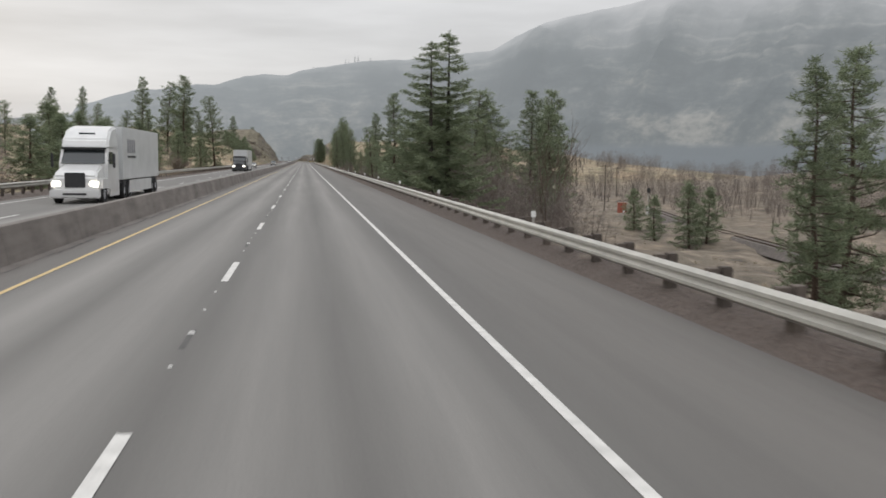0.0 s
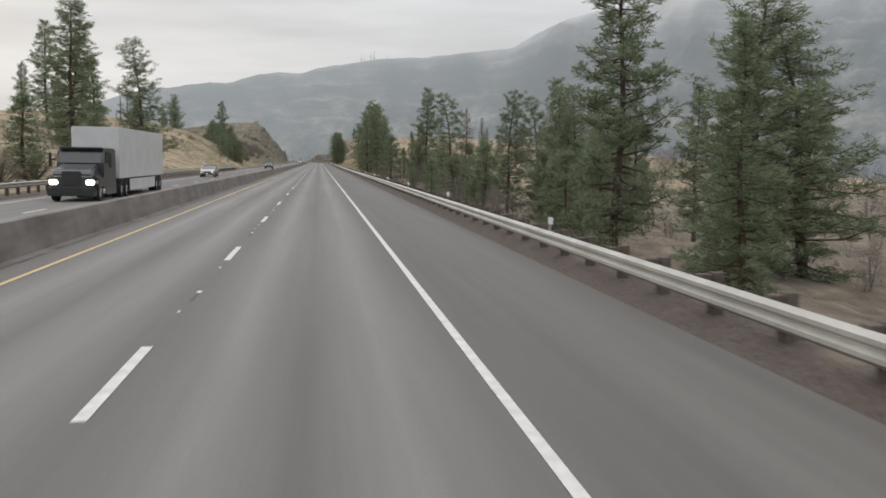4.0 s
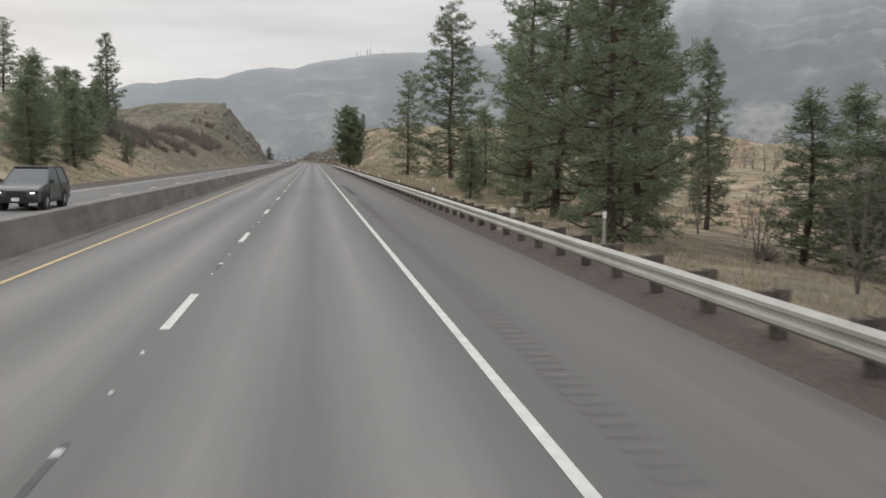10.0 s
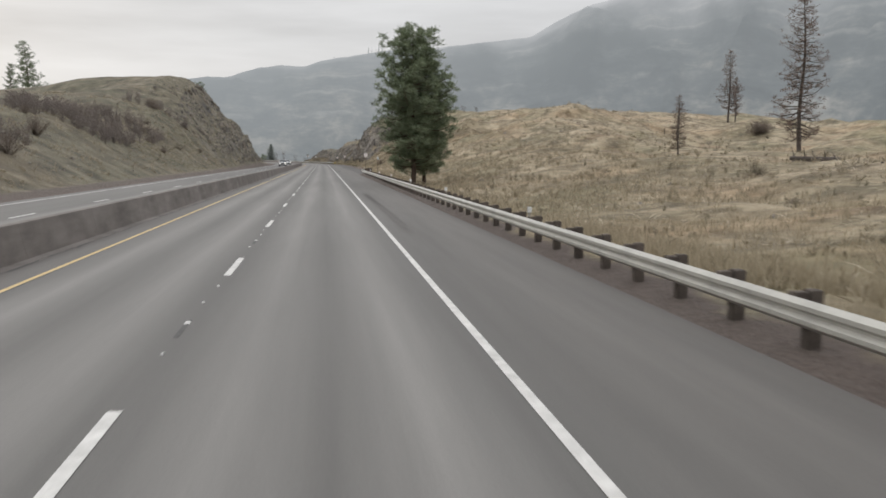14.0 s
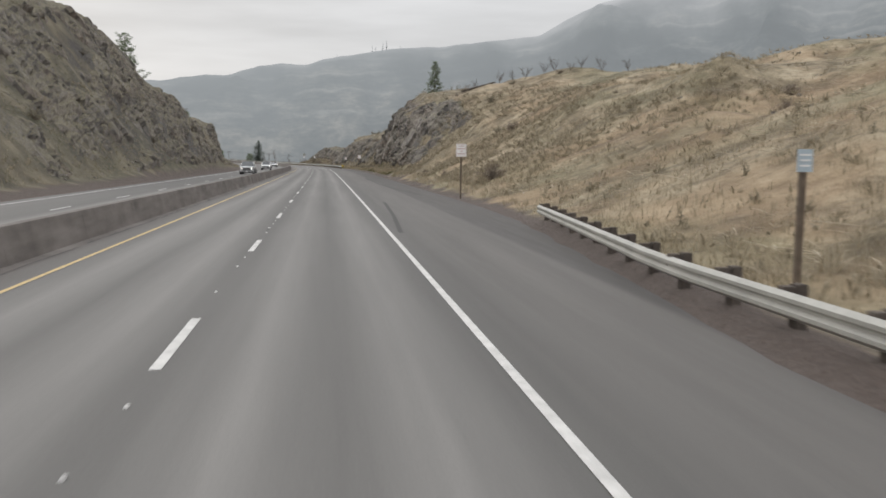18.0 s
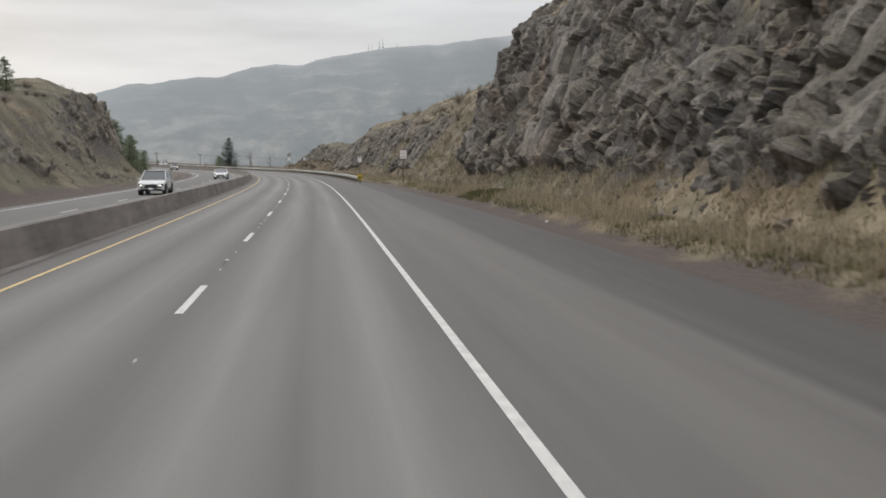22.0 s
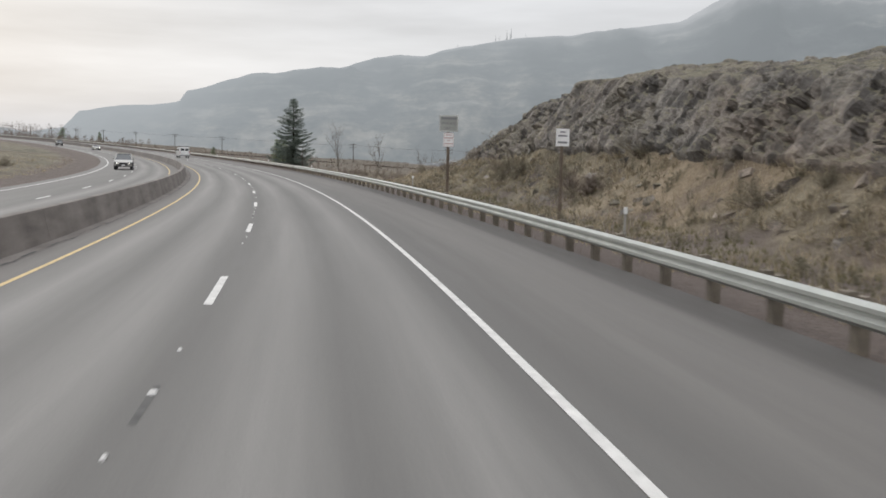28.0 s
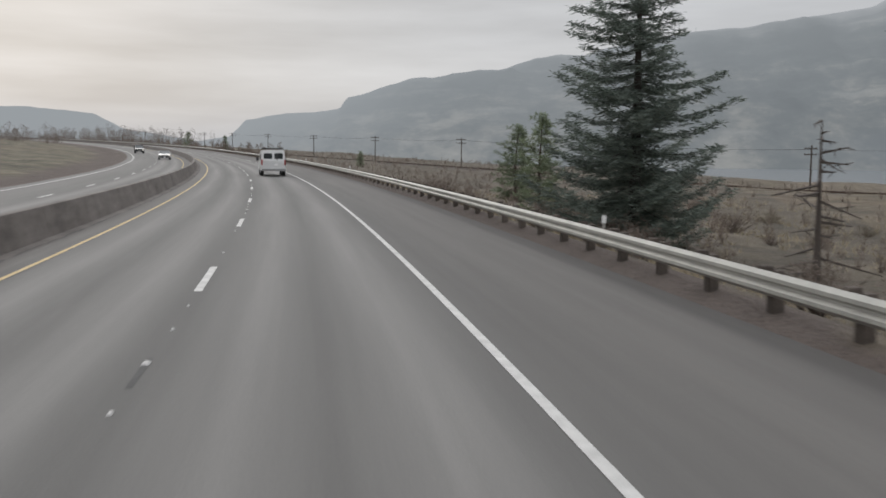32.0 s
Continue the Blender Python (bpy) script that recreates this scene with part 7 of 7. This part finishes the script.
def far_woods(name, label, items, mat, seed, density=220, twig=0.0):
    """Leafless trees: forked stems and a haze of thin twigs that fills a rounded crown."""
    r = np.random.RandomState(seed)
    quads = []
    for s, n, h in items:
        x, y, z = set_down(s, n, 0.2)
        o = np.array((x, y, z))
        w = 0.025 + 0.004 * h
        stems = r.randint(2, 5)
        tips = o + np.stack([r.uniform(-0.22, 0.22, stems) * h, r.uniform(-0.22, 0.22, stems) * h, r.uniform(0.55, 0.9, stems) * h], 1)
        for tp in tips:
            mid_ = o + (tp - o) * 0.5 + np.array((0, 0, 0.06 * h))
            for sd in (np.array((w, 0, 0)), np.array((0, w, 0))):
                quads.append([o - sd, o + sd, mid_ + sd * 0.7, mid_ - sd * 0.7])
                quads.append([mid_ - sd * 0.7, mid_ + sd * 0.7, tp + sd * 0.2, tp - sd * 0.2])
        a, u, q = r.uniform(0, 6.283, density), r.uniform(0.12, 1.0, density), np.sqrt(r.uniform(0, 1, density))
        rad = 0.36 * h * np.sin(np.pi * np.clip(u * 0.86 + 0.12, 0, 1)) ** 0.7 * q * (0.75 + 0.35 * np.sin(2 * a + s))
        c = o + np.stack([np.cos(a) * rad, np.sin(a) * rad, u * h * (1 - 0.12 * q)], 1)
        d = np.stack([np.cos(a) * 0.6 + r.uniform(-0.6, 0.6, density), np.sin(a) * 0.6 + r.uniform(-0.6, 0.6, density), r.uniform(0.1, 1.3, density)], 1)
        d *= (min(0.10 * h, 0.55) * r.uniform(0.6, 1.4, density) / np.linalg.norm(d, axis=1))[:, None]
        sd = np.cross(d, r.uniform(-1, 1, (density, 3)))
        sd *= ((twig or w * 0.42) / np.maximum(np.linalg.norm(sd, axis=1), 1e-6))[:, None]
        quads.extend(np.stack([c - sd, c + d * 0.5 - sd * 0.5, c + d, c + sd], 1))
    V = np.array(quads).reshape(-1, 3)
    me = bpy.data.meshes.new(name)
    me.from_pydata(V.tolist(), [], np.arange(len(V)).reshape(-1, 4).tolist())
    me.materials.append(mat)
    return tagged(new(name, me), label, "woods", kind="stuff")


rng = random.Random(31)
far_woods("valley_woods", "leafless brown-grey woods on the valley floor", [(rng.uniform(60, 240), rng.uniform(78, 190), rng.uniform(4.5, 9)) for _ in range(560)] + [(rng.uniform(230, 470), rng.uniform(72, 170), rng.uniform(4, 8)) for _ in range(420)], M_MAUVE, 1)
far_woods("verge_woods", "leafless brown thicket on the slope below the road", [(rng.uniform(83, 108), rng.uniform(14.5, 31), rng.uniform(4.5, 8.5)) for _ in range(85)] + [(rng.uniform(180, 350), rng.uniform(13, 70), rng.uniform(1.5, 4.5)) for _ in range(170)], M_MAUVE, 2, 300)
far_woods("hillside_woods", "leafless brown trees on the hillside", [(rng.uniform(60, 300), rng.uniform(-110, -26), rng.uniform(2.5, 6)) for _ in range(380)], M_MAUVE, 3)
far_woods("distant_woods", "dark leafless trees and thickets at the far bend", [(rng.uniform(1180, 1640), rng.uniform(13, 34), rng.uniform(1.5, 4.5)) for _ in range(260)] + [(rng.uniform(1360, 1640), rng.uniform(14, 60), rng.uniform(6, 11)) for _ in range(110)] + [(rng.uniform(1250, 1640), rng.uniform(-70, -19), rng.uniform(3, 8)) for _ in range(150)], M_BRUSH, 4, 150, 0.07)
far_woods("hill_brush", "low leafless brown brush on the hill above the opposite lanes", [(q_, -24.5 - 13 * rng.random(), rng.uniform(0.9, 2.5)) for q_ in [rng.uniform(430, 600) for _ in range(1500)] if fbm(q_ / 14, 0.0, 44, 2) > -0.1], M_MAUVE, 6, 130, 0.035)
far_woods("sage_brush", "low grey-green sage and weeds over the dry hill and cuts", [(rng.uniform(436, 570), 10.5 + 36 * rng.random(), rng.uniform(0.25, 0.7)) for _ in range(420)] + [(rng.uniform(702, 765), 10.8 + 17 * rng.random(), rng.uniform(0.3, 0.95)) for _ in range(900)] + [(rng.uniform(828, 884), 10.5 + 5 * rng.random(), rng.uniform(0.25, 0.7)) for _ in range(300)], M_SAGE, 9, 60, 0.022)
far_woods("river_brush", "low brown brush and weeds on the flat by the river", [(rng.uniform(892, 1250), 10.5 + 60 * rng.random() ** 1.2, rng.uniform(0.4, 1.4)) for _ in range(1900)], M_BRUSH, 7, 64, 0.026)
# ---- vehicles ----
def paint(name, colour, rough=0.3):
    m, nt, ln, b = material(name, rough)
    co = obj_coord(nt)
    f = noise_tex(nt, ln, co, 1.2, 5)
    ln.new(ramp(nt, ln, f, [(0.3, tuple(c * 0.86 for c in colour)), (0.7, colour)]), b.inputs["Base Color"])
    b.inputs["Coat Weight"].default_value = 0.5
    b.inputs["Coat Roughness"].default_value = 0.12
    return m


def lamp_glow(name, colour, strength):
    m, nt, ln, b = material(name, 0.3)
    b.inputs["Base Color"].default_value = (*colour, 1)
    b.inputs["Emission Color"].default_value = (*colour, 1)
    b.inputs["Emission Strength"].default_value = strength
    return m


M_CAR_WHITE = paint("white_car_paint", (0.68, 0.68, 0.67))
M_CAR_SILVER = paint("silver_beige_paint", (0.42, 0.41, 0.38))
M_CAR_DARK = paint("dark_green_paint", (0.05, 0.055, 0.05))
M_CAR_BLACK = paint("black_cab_paint", (0.03, 0.032, 0.035))
M_TRAILER = paint("white_trailer_paint", (0.62, 0.63, 0.63), 0.45)
M_GLASS = paint("tinted_vehicle_glass", (0.035, 0.042, 0.045), 0.08)
M_RUBBER = simple("tyre_rubber", (0.02, 0.02, 0.02), 0.85, 0, 0.2, 8.0)
M_RIM = simple("wheel_alloy", (0.35, 0.35, 0.36), 0.4, 0.8, 0.1, 5.0)
M_PLASTIC = simple("black_plastic", (0.028, 0.028, 0.03), 0.6, 0, 0.1, 5.0)
M_CHROME = simple("dull_chrome", (0.45, 0.45, 0.46), 0.25, 0.9, 0.05, 5.0)
M_HEAD = lamp_glow("lit_headlight", (1.0, 0.95, 0.85), 3.5)
M_TAIL = simple("tail_light_red", (0.30, 0.02, 0.02), 0.3, 0, 0.05, 4.0)


def shell(outline, w, tumble=0.0, z_ref=0.9, bev=0.05):
    """A body from a side outline (y, z), narrowing above z_ref."""
    bm = bmesh.new()
    sides = []
    for sd in (-1, 1):
        sides.append([bm.verts.new((sd * (w / 2 - tumble * max(0, z - z_ref)), y, z)) for y, z in outline])
    k = len(outline)
    bm.faces.new(sides[0])
    bm.faces.new(sides[1][::-1])
    for i in range(k):
        j = (i + 1) % k
        bm.faces.new((sides[0][j], sides[0][i], sides[1][i], sides[1][j]))
    bmesh.ops.recalc_face_normals(bm, faces=bm.faces)
    if bev:
        bmesh.ops.bevel(bm, geom=list(bm.edges), offset=bev, segments=2, affect="EDGES", clamp_overlap=True)
    return bm


def wheel(parent, x, y, r, w):
    bm = bmesh.new()
    prof_ = [(r * 0.62, -w / 2), (r * 0.94, -w / 2), (r, -w * 0.32), (r, w * 0.32), (r * 0.94, w / 2), (r * 0.62, w / 2)]
    rings = []
    for i in range(20):
        a = 2 * math.pi * i / 20
        rings.append([bm.verts.new((o, math.cos(a) * rad, math.sin(a) * rad)) for rad, o in prof_])
    for i in range(20):
        for j in range(len(prof_) - 1):
            bm.faces.new((rings[i][j], rings[(i + 1) % 20][j], rings[(i + 1) % 20][j + 1], rings[i][j + 1]))
    wh = new("wheel", None)
    wh.parent = parent
    wh.matrix_basis = pose(x, y, r)
    part("tyre", bm, M_RUBBER, wh)
    bm = bmesh.new()
    add_tube(bm, (-w * 0.36, 0, 0), (w * 0.36, 0, 0), r * 0.63, r * 0.63, 16)
    for i in range(5):
        a = 2 * math.pi * i / 5
        for sd in (-1, 1):
            add_tube(bm, (sd * w * 0.40, 0, 0), (sd * w * 0.38, math.cos(a) * r * 0.5, math.sin(a) * r * 0.5), 0.05, 0.04, 4)
    part("rim", bm, M_RIM, wh)


def box_part(name, parent, mat, sx, sy, sz, x, y, z, bev=0.02, label=""):
    bm = bmesh.new()
    add_box(bm, sx, sy, sz, x, y, z, bevel=bev)
    return part(name, bm, mat, parent, label)


def seat_vehicle(ob, s, n, oncoming=True):
    x, y = place(s, n)
    z = float(rise(s)) - (0.085 if n < -5 else 0.0)
    ob.matrix_basis = pose(float(x), float(y), z, 0, 0, math.degrees(float(heading(s))) + (180 if oncoming else 0))
    return ob


def passenger_car(label, category, name, mat, L, W, H, hood, kind, s, n, lit=True):
    """kind: sedan, suv or pickup; the nose points along +y."""
    ob = thing(name, label, category)
    f, r = L / 2, -L / 2
    belt = H * (0.62 if kind != "sedan" else 0.66)
    zb = 0.28 if kind == "sedan" else 0.36
    body = [(f - 0.05, zb), (f, zb + 0.2), (f - 0.03, belt - 0.30), (f - 0.16, belt - 0.19), (f - 0.55, belt - 0.09), (f - hood, belt)]
    if kind == "sedan":
        body += [(r + 0.75, belt), (r + 0.08, belt - 0.06), (r, belt - 0.3), (r + 0.06, zb)]
    else:
        body += [(r + 0.06, belt), (r, belt - 0.2), (r + 0.04, zb)]
    if kind == "pickup":
        body = [(f - 0.04, zb), (f, zb + 0.2), (f, belt - 0.20), (f - 0.10, belt - 0.10), (f - 0.5, belt - 0.045), (f - hood, belt), (r + 0.06, belt), (r, belt - 0.2), (r + 0.04, zb)]
    bm = shell(body, W, 0.05, belt - 0.3, 0.05)
    for v in bm.verts:
        # the nose is rounded seen from above
        k = (v.co.y - (f - 0.6)) / 0.6
        if k > 0:
            v.co.x *= 1 - 0.09 * k * k
    part("body", bm, mat, ob)
    if kind == "pickup":
        top = [(f - hood + 0.1, belt - 0.03), (f - hood - 0.85, H - 0.03), (f - hood - 2.3, H - 0.03), (f - hood - 2.45, belt - 0.03)]
    elif kind == "suv":
        top = [(f - hood + 0.1, belt - 0.03), (f - hood - 0.9, H - 0.03), (r + 0.45, H - 0.03), (r + 0.08, belt - 0.03)]
    else:
        top = [(f - hood + 0.15, belt - 0.03), (f - hood - 0.95, H - 0.03), (r + 1.45, H - 0.03), (r + 0.6, belt - 0.03)]
    part("cabin_glass", shell(top, W - 0.10, 0.28, belt, 0.03), M_GLASS, ob, "dark tinted glass")
    (y0, z0), (y1, z1), (y2, z2), (y3, z3) = top
    wt = W - 0.10 - 2 * 0.28 * (H - belt)
    bm = bmesh.new()
    add_box(bm, wt + 0.05, y1 - y2 + 0.12, 0.06, 0, (y1 + y2) / 2, H - 0.045, bevel=0.025)
    part("roof", bm, mat, ob)
    for sd in (-1, 1):
        xb, xt = sd * (W / 2 - 0.05), sd * (wt / 2 + 0.01)
        for (ya, za, yb, zb_) in ((y0, z0, y1, z1), (y3, z3, y2, z2), ((y1 + y2) / 2, belt - 0.03, (y1 + y2) / 2, z1)):
            bm = bmesh.new()
            add_tube(bm, (xb, ya, za), (xt, yb, zb_), 0.035, 0.03, 5)
            part("pillar", bm, mat, ob)
        box_part("door_mirror", ob, mat, 0.22, 0.10, 0.15, sd * (W / 2 + 0.08), f - hood - 0.15, belt + 0.02, 0.03)
        hh, hw = (0.20, 0.26) if kind == "pickup" else (0.13, 0.30)
        box_part("headlight_housing", ob, M_GLASS, hw + 0.06, 0.12, hh + 0.05, sd * (W / 2 - 0.27), f - 0.05, belt - 0.43, 0.03)
        box_part("headlight", ob, M_HEAD if lit else M_GLASS, hw * 0.75, 0.12, hh * 0.75, sd * (W / 2 - 0.29), f - 0.035, belt - 0.40, 0.03, "lit headlight" if lit else "")
        box_part("fog_lamp", ob, M_PLASTIC, 0.20, 0.06, 0.10, sd * (W / 2 - 0.34), f - 0.02, zb + 0.17, 0.02)
        box_part("sill", ob, M_PLASTIC, 0.08, L - 2.7, 0.16, sd * (W / 2 - 0.025), 0.03, zb - 0.03, 0.02)
        ym = (y1 + y2) / 2
        for ys in (y0 - 0.22, ym, max(y3 + 0.12, r + 1.42)):
            box_part("door_seam", ob, M_PLASTIC, 0.03, 0.014, belt - zb - 0.22, sd * (W / 2 - 0.012), ys, zb + 0.14, 0.0)
        for ys in (ym + 0.14, max(y3 + 0.26, r + 1.56)):
            box_part("door_handle", ob, mat, 0.05, 0.17, 0.035, sd * (W / 2 + 0.005), ys, belt - 0.24, 0.01)
        box_part("tail_light", ob, M_TAIL, 0.14, 0.06, 0.28, sd * (W / 2 - 0.12), r + 0.0, belt - 0.42, 0.02)
        rad = 0.33 if kind == "sedan" else 0.38
        for yy in (f - 0.92, r + 0.98):
            bm = bmesh.new()
            add_tube(bm, (sd * (W / 2 - 0.25), yy, rad + 0.02), (sd * (W / 2 + 0.006), yy, rad + 0.02), rad * 1.17, rad * 1.17, 20)
            part("wheel_arch", bm, M_PLASTIC, ob)
            wheel(ob, sd * (W / 2 - 0.09), yy, rad, 0.23)
    if kind == "pickup":
        gr = box_part("grille", ob, M_PLASTIC, W * 0.56, 0.08, 0.38, 0, f - 0.01, belt - 0.56, 0.03)
        for zz in (0.09, 0.22):
            box_part("grille_bar", gr, M_CHROME, W * 0.53, 0.03, 0.045, 0, f + 0.035, belt - 0.56 + zz, 0.01)
        box_part("bumper", ob, M_CHROME, W * 0.92, 0.20, 0.20, 0, f - 0.01, zb + 0.06, 0.05)
        box_part("air_dam", ob, M_PLASTIC, W * 0.86, 0.14, 0.16, 0, f - 0.06, zb - 0.09, 0.04)
    else:
        box_part("grille", ob, M_PLASTIC, W * 0.44, 0.06, 0.17, 0, f - 0.02, belt - 0.47, 0.02)
        box_part("lower_intake", ob, M_PLASTIC, W * 0.50, 0.06, 0.13, 0, f - 0.01, zb + 0.15, 0.02)
        box_part("bumper", ob, M_PLASTIC, W * 0.84, 0.16, 0.13, 0, f - 0.04, zb - 0.02, 0.05)
    box_part("number_plate", ob, M_SIGN, 0.30, 0.02, 0.14, 0, f + 0.075, zb + 0.06, 0.0)
    if kind == "pickup":
        box_part("cargo_bed", ob, M_PLASTIC, W - 0.3, y3 - r - 0.35, 0.02, 0, (y3 + r) / 2, belt + 0.004, 0.0)
    return seat_vehicle(ob, s, n)


passenger_car("white crew cab pickup truck with headlights lit", "pickup truck", "pickup_truck", M_CAR_WHITE, 5.7, 2.0, 1.92, 1.35, "pickup", 661.2, -8.9)
passenger_car("white sport utility car with headlights lit", "car", "suv_car", M_CAR_WHITE, 4.7, 1.88, 1.75, 1.2, "suv", 716.0, -9.3)
passenger_car("white sedan on the opposite carriageway", "car", "sedan_car", M_CAR_WHITE, 4.7, 1.82, 1.45, 1.3, "sedan", 776.5, -8.6)
passenger_car("silver-beige sport utility car with headlights lit", "car", "suv_car", M_CAR_SILVER, 4.7, 1.85, 1.72, 1.25, "suv", 923.0, -10.7)
passenger_car("dark green sport utility car with headlights lit", "car", "suv_car", M_CAR_DARK, 4.6, 1.85, 1.78, 1.25, "suv", 337.0, -9.9)
passenger_car("beige sedan with headlights lit behind the truck", "car", "sedan_car", M_CAR_SILVER, 4.6, 1.8, 1.45, 1.3, "sedan", 233.0, -11.6)
passenger_car("beige sedan with headlights lit at the bend", "car", "sedan_car", M_CAR_SILVER, 4.6, 1.8, 1.45, 1.3, "sedan", 1075.0, -8.4)
passenger_car("dark sport utility car with headlights lit at the bend", "car", "suv_car", M_CAR_DARK, 4.6, 1.85, 1.75, 1.3, "suv", 1130.0, -11.2)


def semi_truck(label, mat, s, n, length=15.5, marks=True, fairing=True):
    """Tractor with sleeper and box trailer; the nose points along +y, at y = 0."""
    ob = thing("semi_truck", label, "truck")
    W = 2.45
    part("cab_hood", shell([(0.0, 0.55), (-0.05, 1.35), (-0.35, 1.62), (-1.75, 1.95), (-1.75, 0.55)], 2.1, 0.12, 1.0, 0.09), mat, ob)
    part("cab", shell([(-1.7, 0.6), (-1.7, 1.95), (-2.15, 2.75), (-4.6, 2.75), (-4.6, 0.6)], W - 0.1, 0.04, 2.0, 0.07), mat, ob)
    if fairing:
        part("roof_fairing", shell([(-2.1, 2.72), (-2.35, 3.2), (-3.1, 3.75), (-4.55, 3.95), (-4.55, 2.72)], W - 0.15, 0.06, 2.8, 0.10), mat, ob)
    part("windscreen", shell([(-1.66, 1.97), (-1.68, 2.0), (-2.10, 2.68), (-2.14, 2.66)], W - 0.35, 0.1, 2.0, 0.01), M_GLASS, ob, "dark tinted glass")
    box_part("sun_visor", ob, M_PLASTIC, W - 0.3, 0.22, 0.10, 0, -2.0, 2.68, 0.03)
    if fairing:
        box_part("fairing_window", ob, M_GLASS, 0.8, 0.05, 0.16, 0, -2.72, 3.38, 0.01)
    box_part("grille", ob, M_PLASTIC, 0.95, 0.06, 0.72, 0, 0.0, 0.82, 0.02)
    box_part("bumper", ob, mat, 2.35, 0.25, 0.42, 0, 0.0, 0.30, 0.06)
    box_part("bumper_vent", ob, M_PLASTIC, 1.1, 0.05, 0.10, 0, 0.12, 0.45, 0.01)
    for sd in (-1, 1):
        box_part("headlight", ob, M_HEAD, 0.42, 0.14, 0.26, sd * 0.88, -0.04, 0.86, 0.05, "lit headlight")
        box_part("fender", ob, mat, 0.34, 1.5, 0.75, sd * 1.05, -0.95, 0.62, 0.14)
        box_part("side_window", ob, M_GLASS, 0.03, 0.9, 0.62, sd * (W / 2 - 0.045), -2.55, 1.95, 0.01)
        box_part("mirror", ob, M_PLASTIC, 0.12, 0.16, 0.75, sd * (W / 2 + 0.26), -1.75, 1.75, 0.04)
        box_part("mirror_arm", ob, M_PLASTIC, 0.3, 0.05, 0.05, sd * (W / 2 + 0.1), -1.75, 2.1, 0.01)
        box_part("side_skirt", ob, mat, 0.05, 2.3, 0.55, sd * (W / 2 - 0.1), -3.5, 0.30, 0.01)
        box_part("trailer_skirt", ob, M_TRAILER, 0.04, length * 0.42, 0.68, sd * (W / 2 + 0.02), -length * 0.62, 0.36, 0.01)
        wheel(ob, sd * 1.02, -1.0, 0.5, 0.30)
        for yy in (-5.7, -7.0, -length + 1.0, -length + 2.25):
            wheel(ob, sd * 0.98, yy, 0.5, 0.52)
    bx = box_part("trailer_box", ob, M_TRAILER, 2.55, length - 5.0, 2.85, 0, -5.0 - (length - 5.0) / 2, 1.10, 0.03)
    box_part("trailer_frame", ob, M_PLASTIC, 2.2, length - 5.4, 0.18, 0, -5.2 - (length - 5.4) / 2, 0.92, 0.0)
    if marks:
        for i in range(4):
            box_part("letter_block", bx, M_GREY_INK, 0.012, 0.42, 0.75, -1.282, -6.6 - 0.62 * i, 2.55, 0.0)
            box_part("letter_block", bx, M_GREY_INK, 0.012, 0.42, 0.75, 1.282, -6.6 - 0.62 * i, 2.55, 0.0)
        for sd in (-1, 1):
            box_part("text_bar", bx, M_BLACK, 0.012, 2.5, 0.12, sd * 1.282, -7.6, 2.28, 0.0)
    return seat_vehicle(ob, s, n)


semi_truck("white semi truck with box trailer and headlights lit", M_CAR_WHITE, 45.0, -9.55, 17.0)
semi_truck("black semi truck with white box trailer", M_CAR_BLACK, 165.0, -10.3, 19.0, marks=False, fairing=False)


def cargo_van(s, n):
    ob = thing("cargo_van", "white cargo van with black roof rack driving ahead", "van")
    L, W, H = 5.6, 2.0, 2.08
    f, r = L / 2, -L / 2
    part("body", shell([(f, 0.42), (f, 0.95), (f - 0.75, 1.18), (f - 1.45, 1.98), (f - 1.8, H), (r + 0.22, H), (r + 0.02, 1.15), (r, 0.42)], W, 0.13, 1.1, 0.07), M_CAR_WHITE, ob)
    for sd in (-1, 1):
        w_ = box_part("rear_window", ob, M_GLASS, 0.66, 0.03, 0.52, sd * 0.42, r + 0.085, 1.30, 0.03, "dark tinted glass")
        w_.matrix_basis = pose(0, -0.0, 0, 0, 0, 0)
        box_part("rear_door", ob, M_CAR_WHITE, 0.88, 0.03, 0.66, sd * 0.45, r + 0.005, 0.56, 0.012)
        box_part("tail_light", ob, M_TAIL, 0.13, 0.07, 0.42, sd * 0.90, r + 0.01, 0.88, 0.02)
        box_part("side_window", ob, M_GLASS, 0.03, 1.6, 0.5, sd * (W / 2 - 0.055), -0.6, 1.26, 0.01)
        box_part("front_window", ob, M_GLASS, 0.03, 0.8, 0.5, sd * (W / 2 - 0.055), 1.05, 1.26, 0.01)
        box_part("door_mirror", ob, M_PLASTIC, 0.22, 0.12, 0.28, sd * (W / 2 + 0.12), f - 1.45, 1.22, 0.03)
        box_part("rack_rail", ob, M_PLASTIC, 0.06, 3.2, 0.06, sd * 0.72, -0.8, H + 0.16, 0.01)
        for yy in (f - 1.0, r + 1.15):
            wheel(ob, sd * (W / 2 - 0.14), yy, 0.37, 0.25)
    for yy in (-2.2, -1.2, -0.2, 0.7):
        box_part("rack_bar", ob, M_PLASTIC, 1.6, 0.06, 0.07, 0, yy, H + 0.09, 0.01)
    box_part("ladder_frame", ob, M_PLASTIC, 0.10, 0.03, 0.56, 0.30, r + 0.06, 1.28, 0.0)
    box_part("rear_bumper", ob, M_CHROME, 1.9, 0.18, 0.20, 0, r - 0.04, 0.40, 0.03)
    box_part("number_plate", ob, M_SIGN, 0.30, 0.02, 0.15, 0.22, r - 0.025, 0.84, 0.0)
    box_part("windscreen", ob, M_GLASS, 1.5, 0.03, 0.7, 0, f - 1.08, 1.2, 0.01)
    return seat_vehicle(ob, s, n, oncoming=False)


cargo_van(1004.0, 1.95)
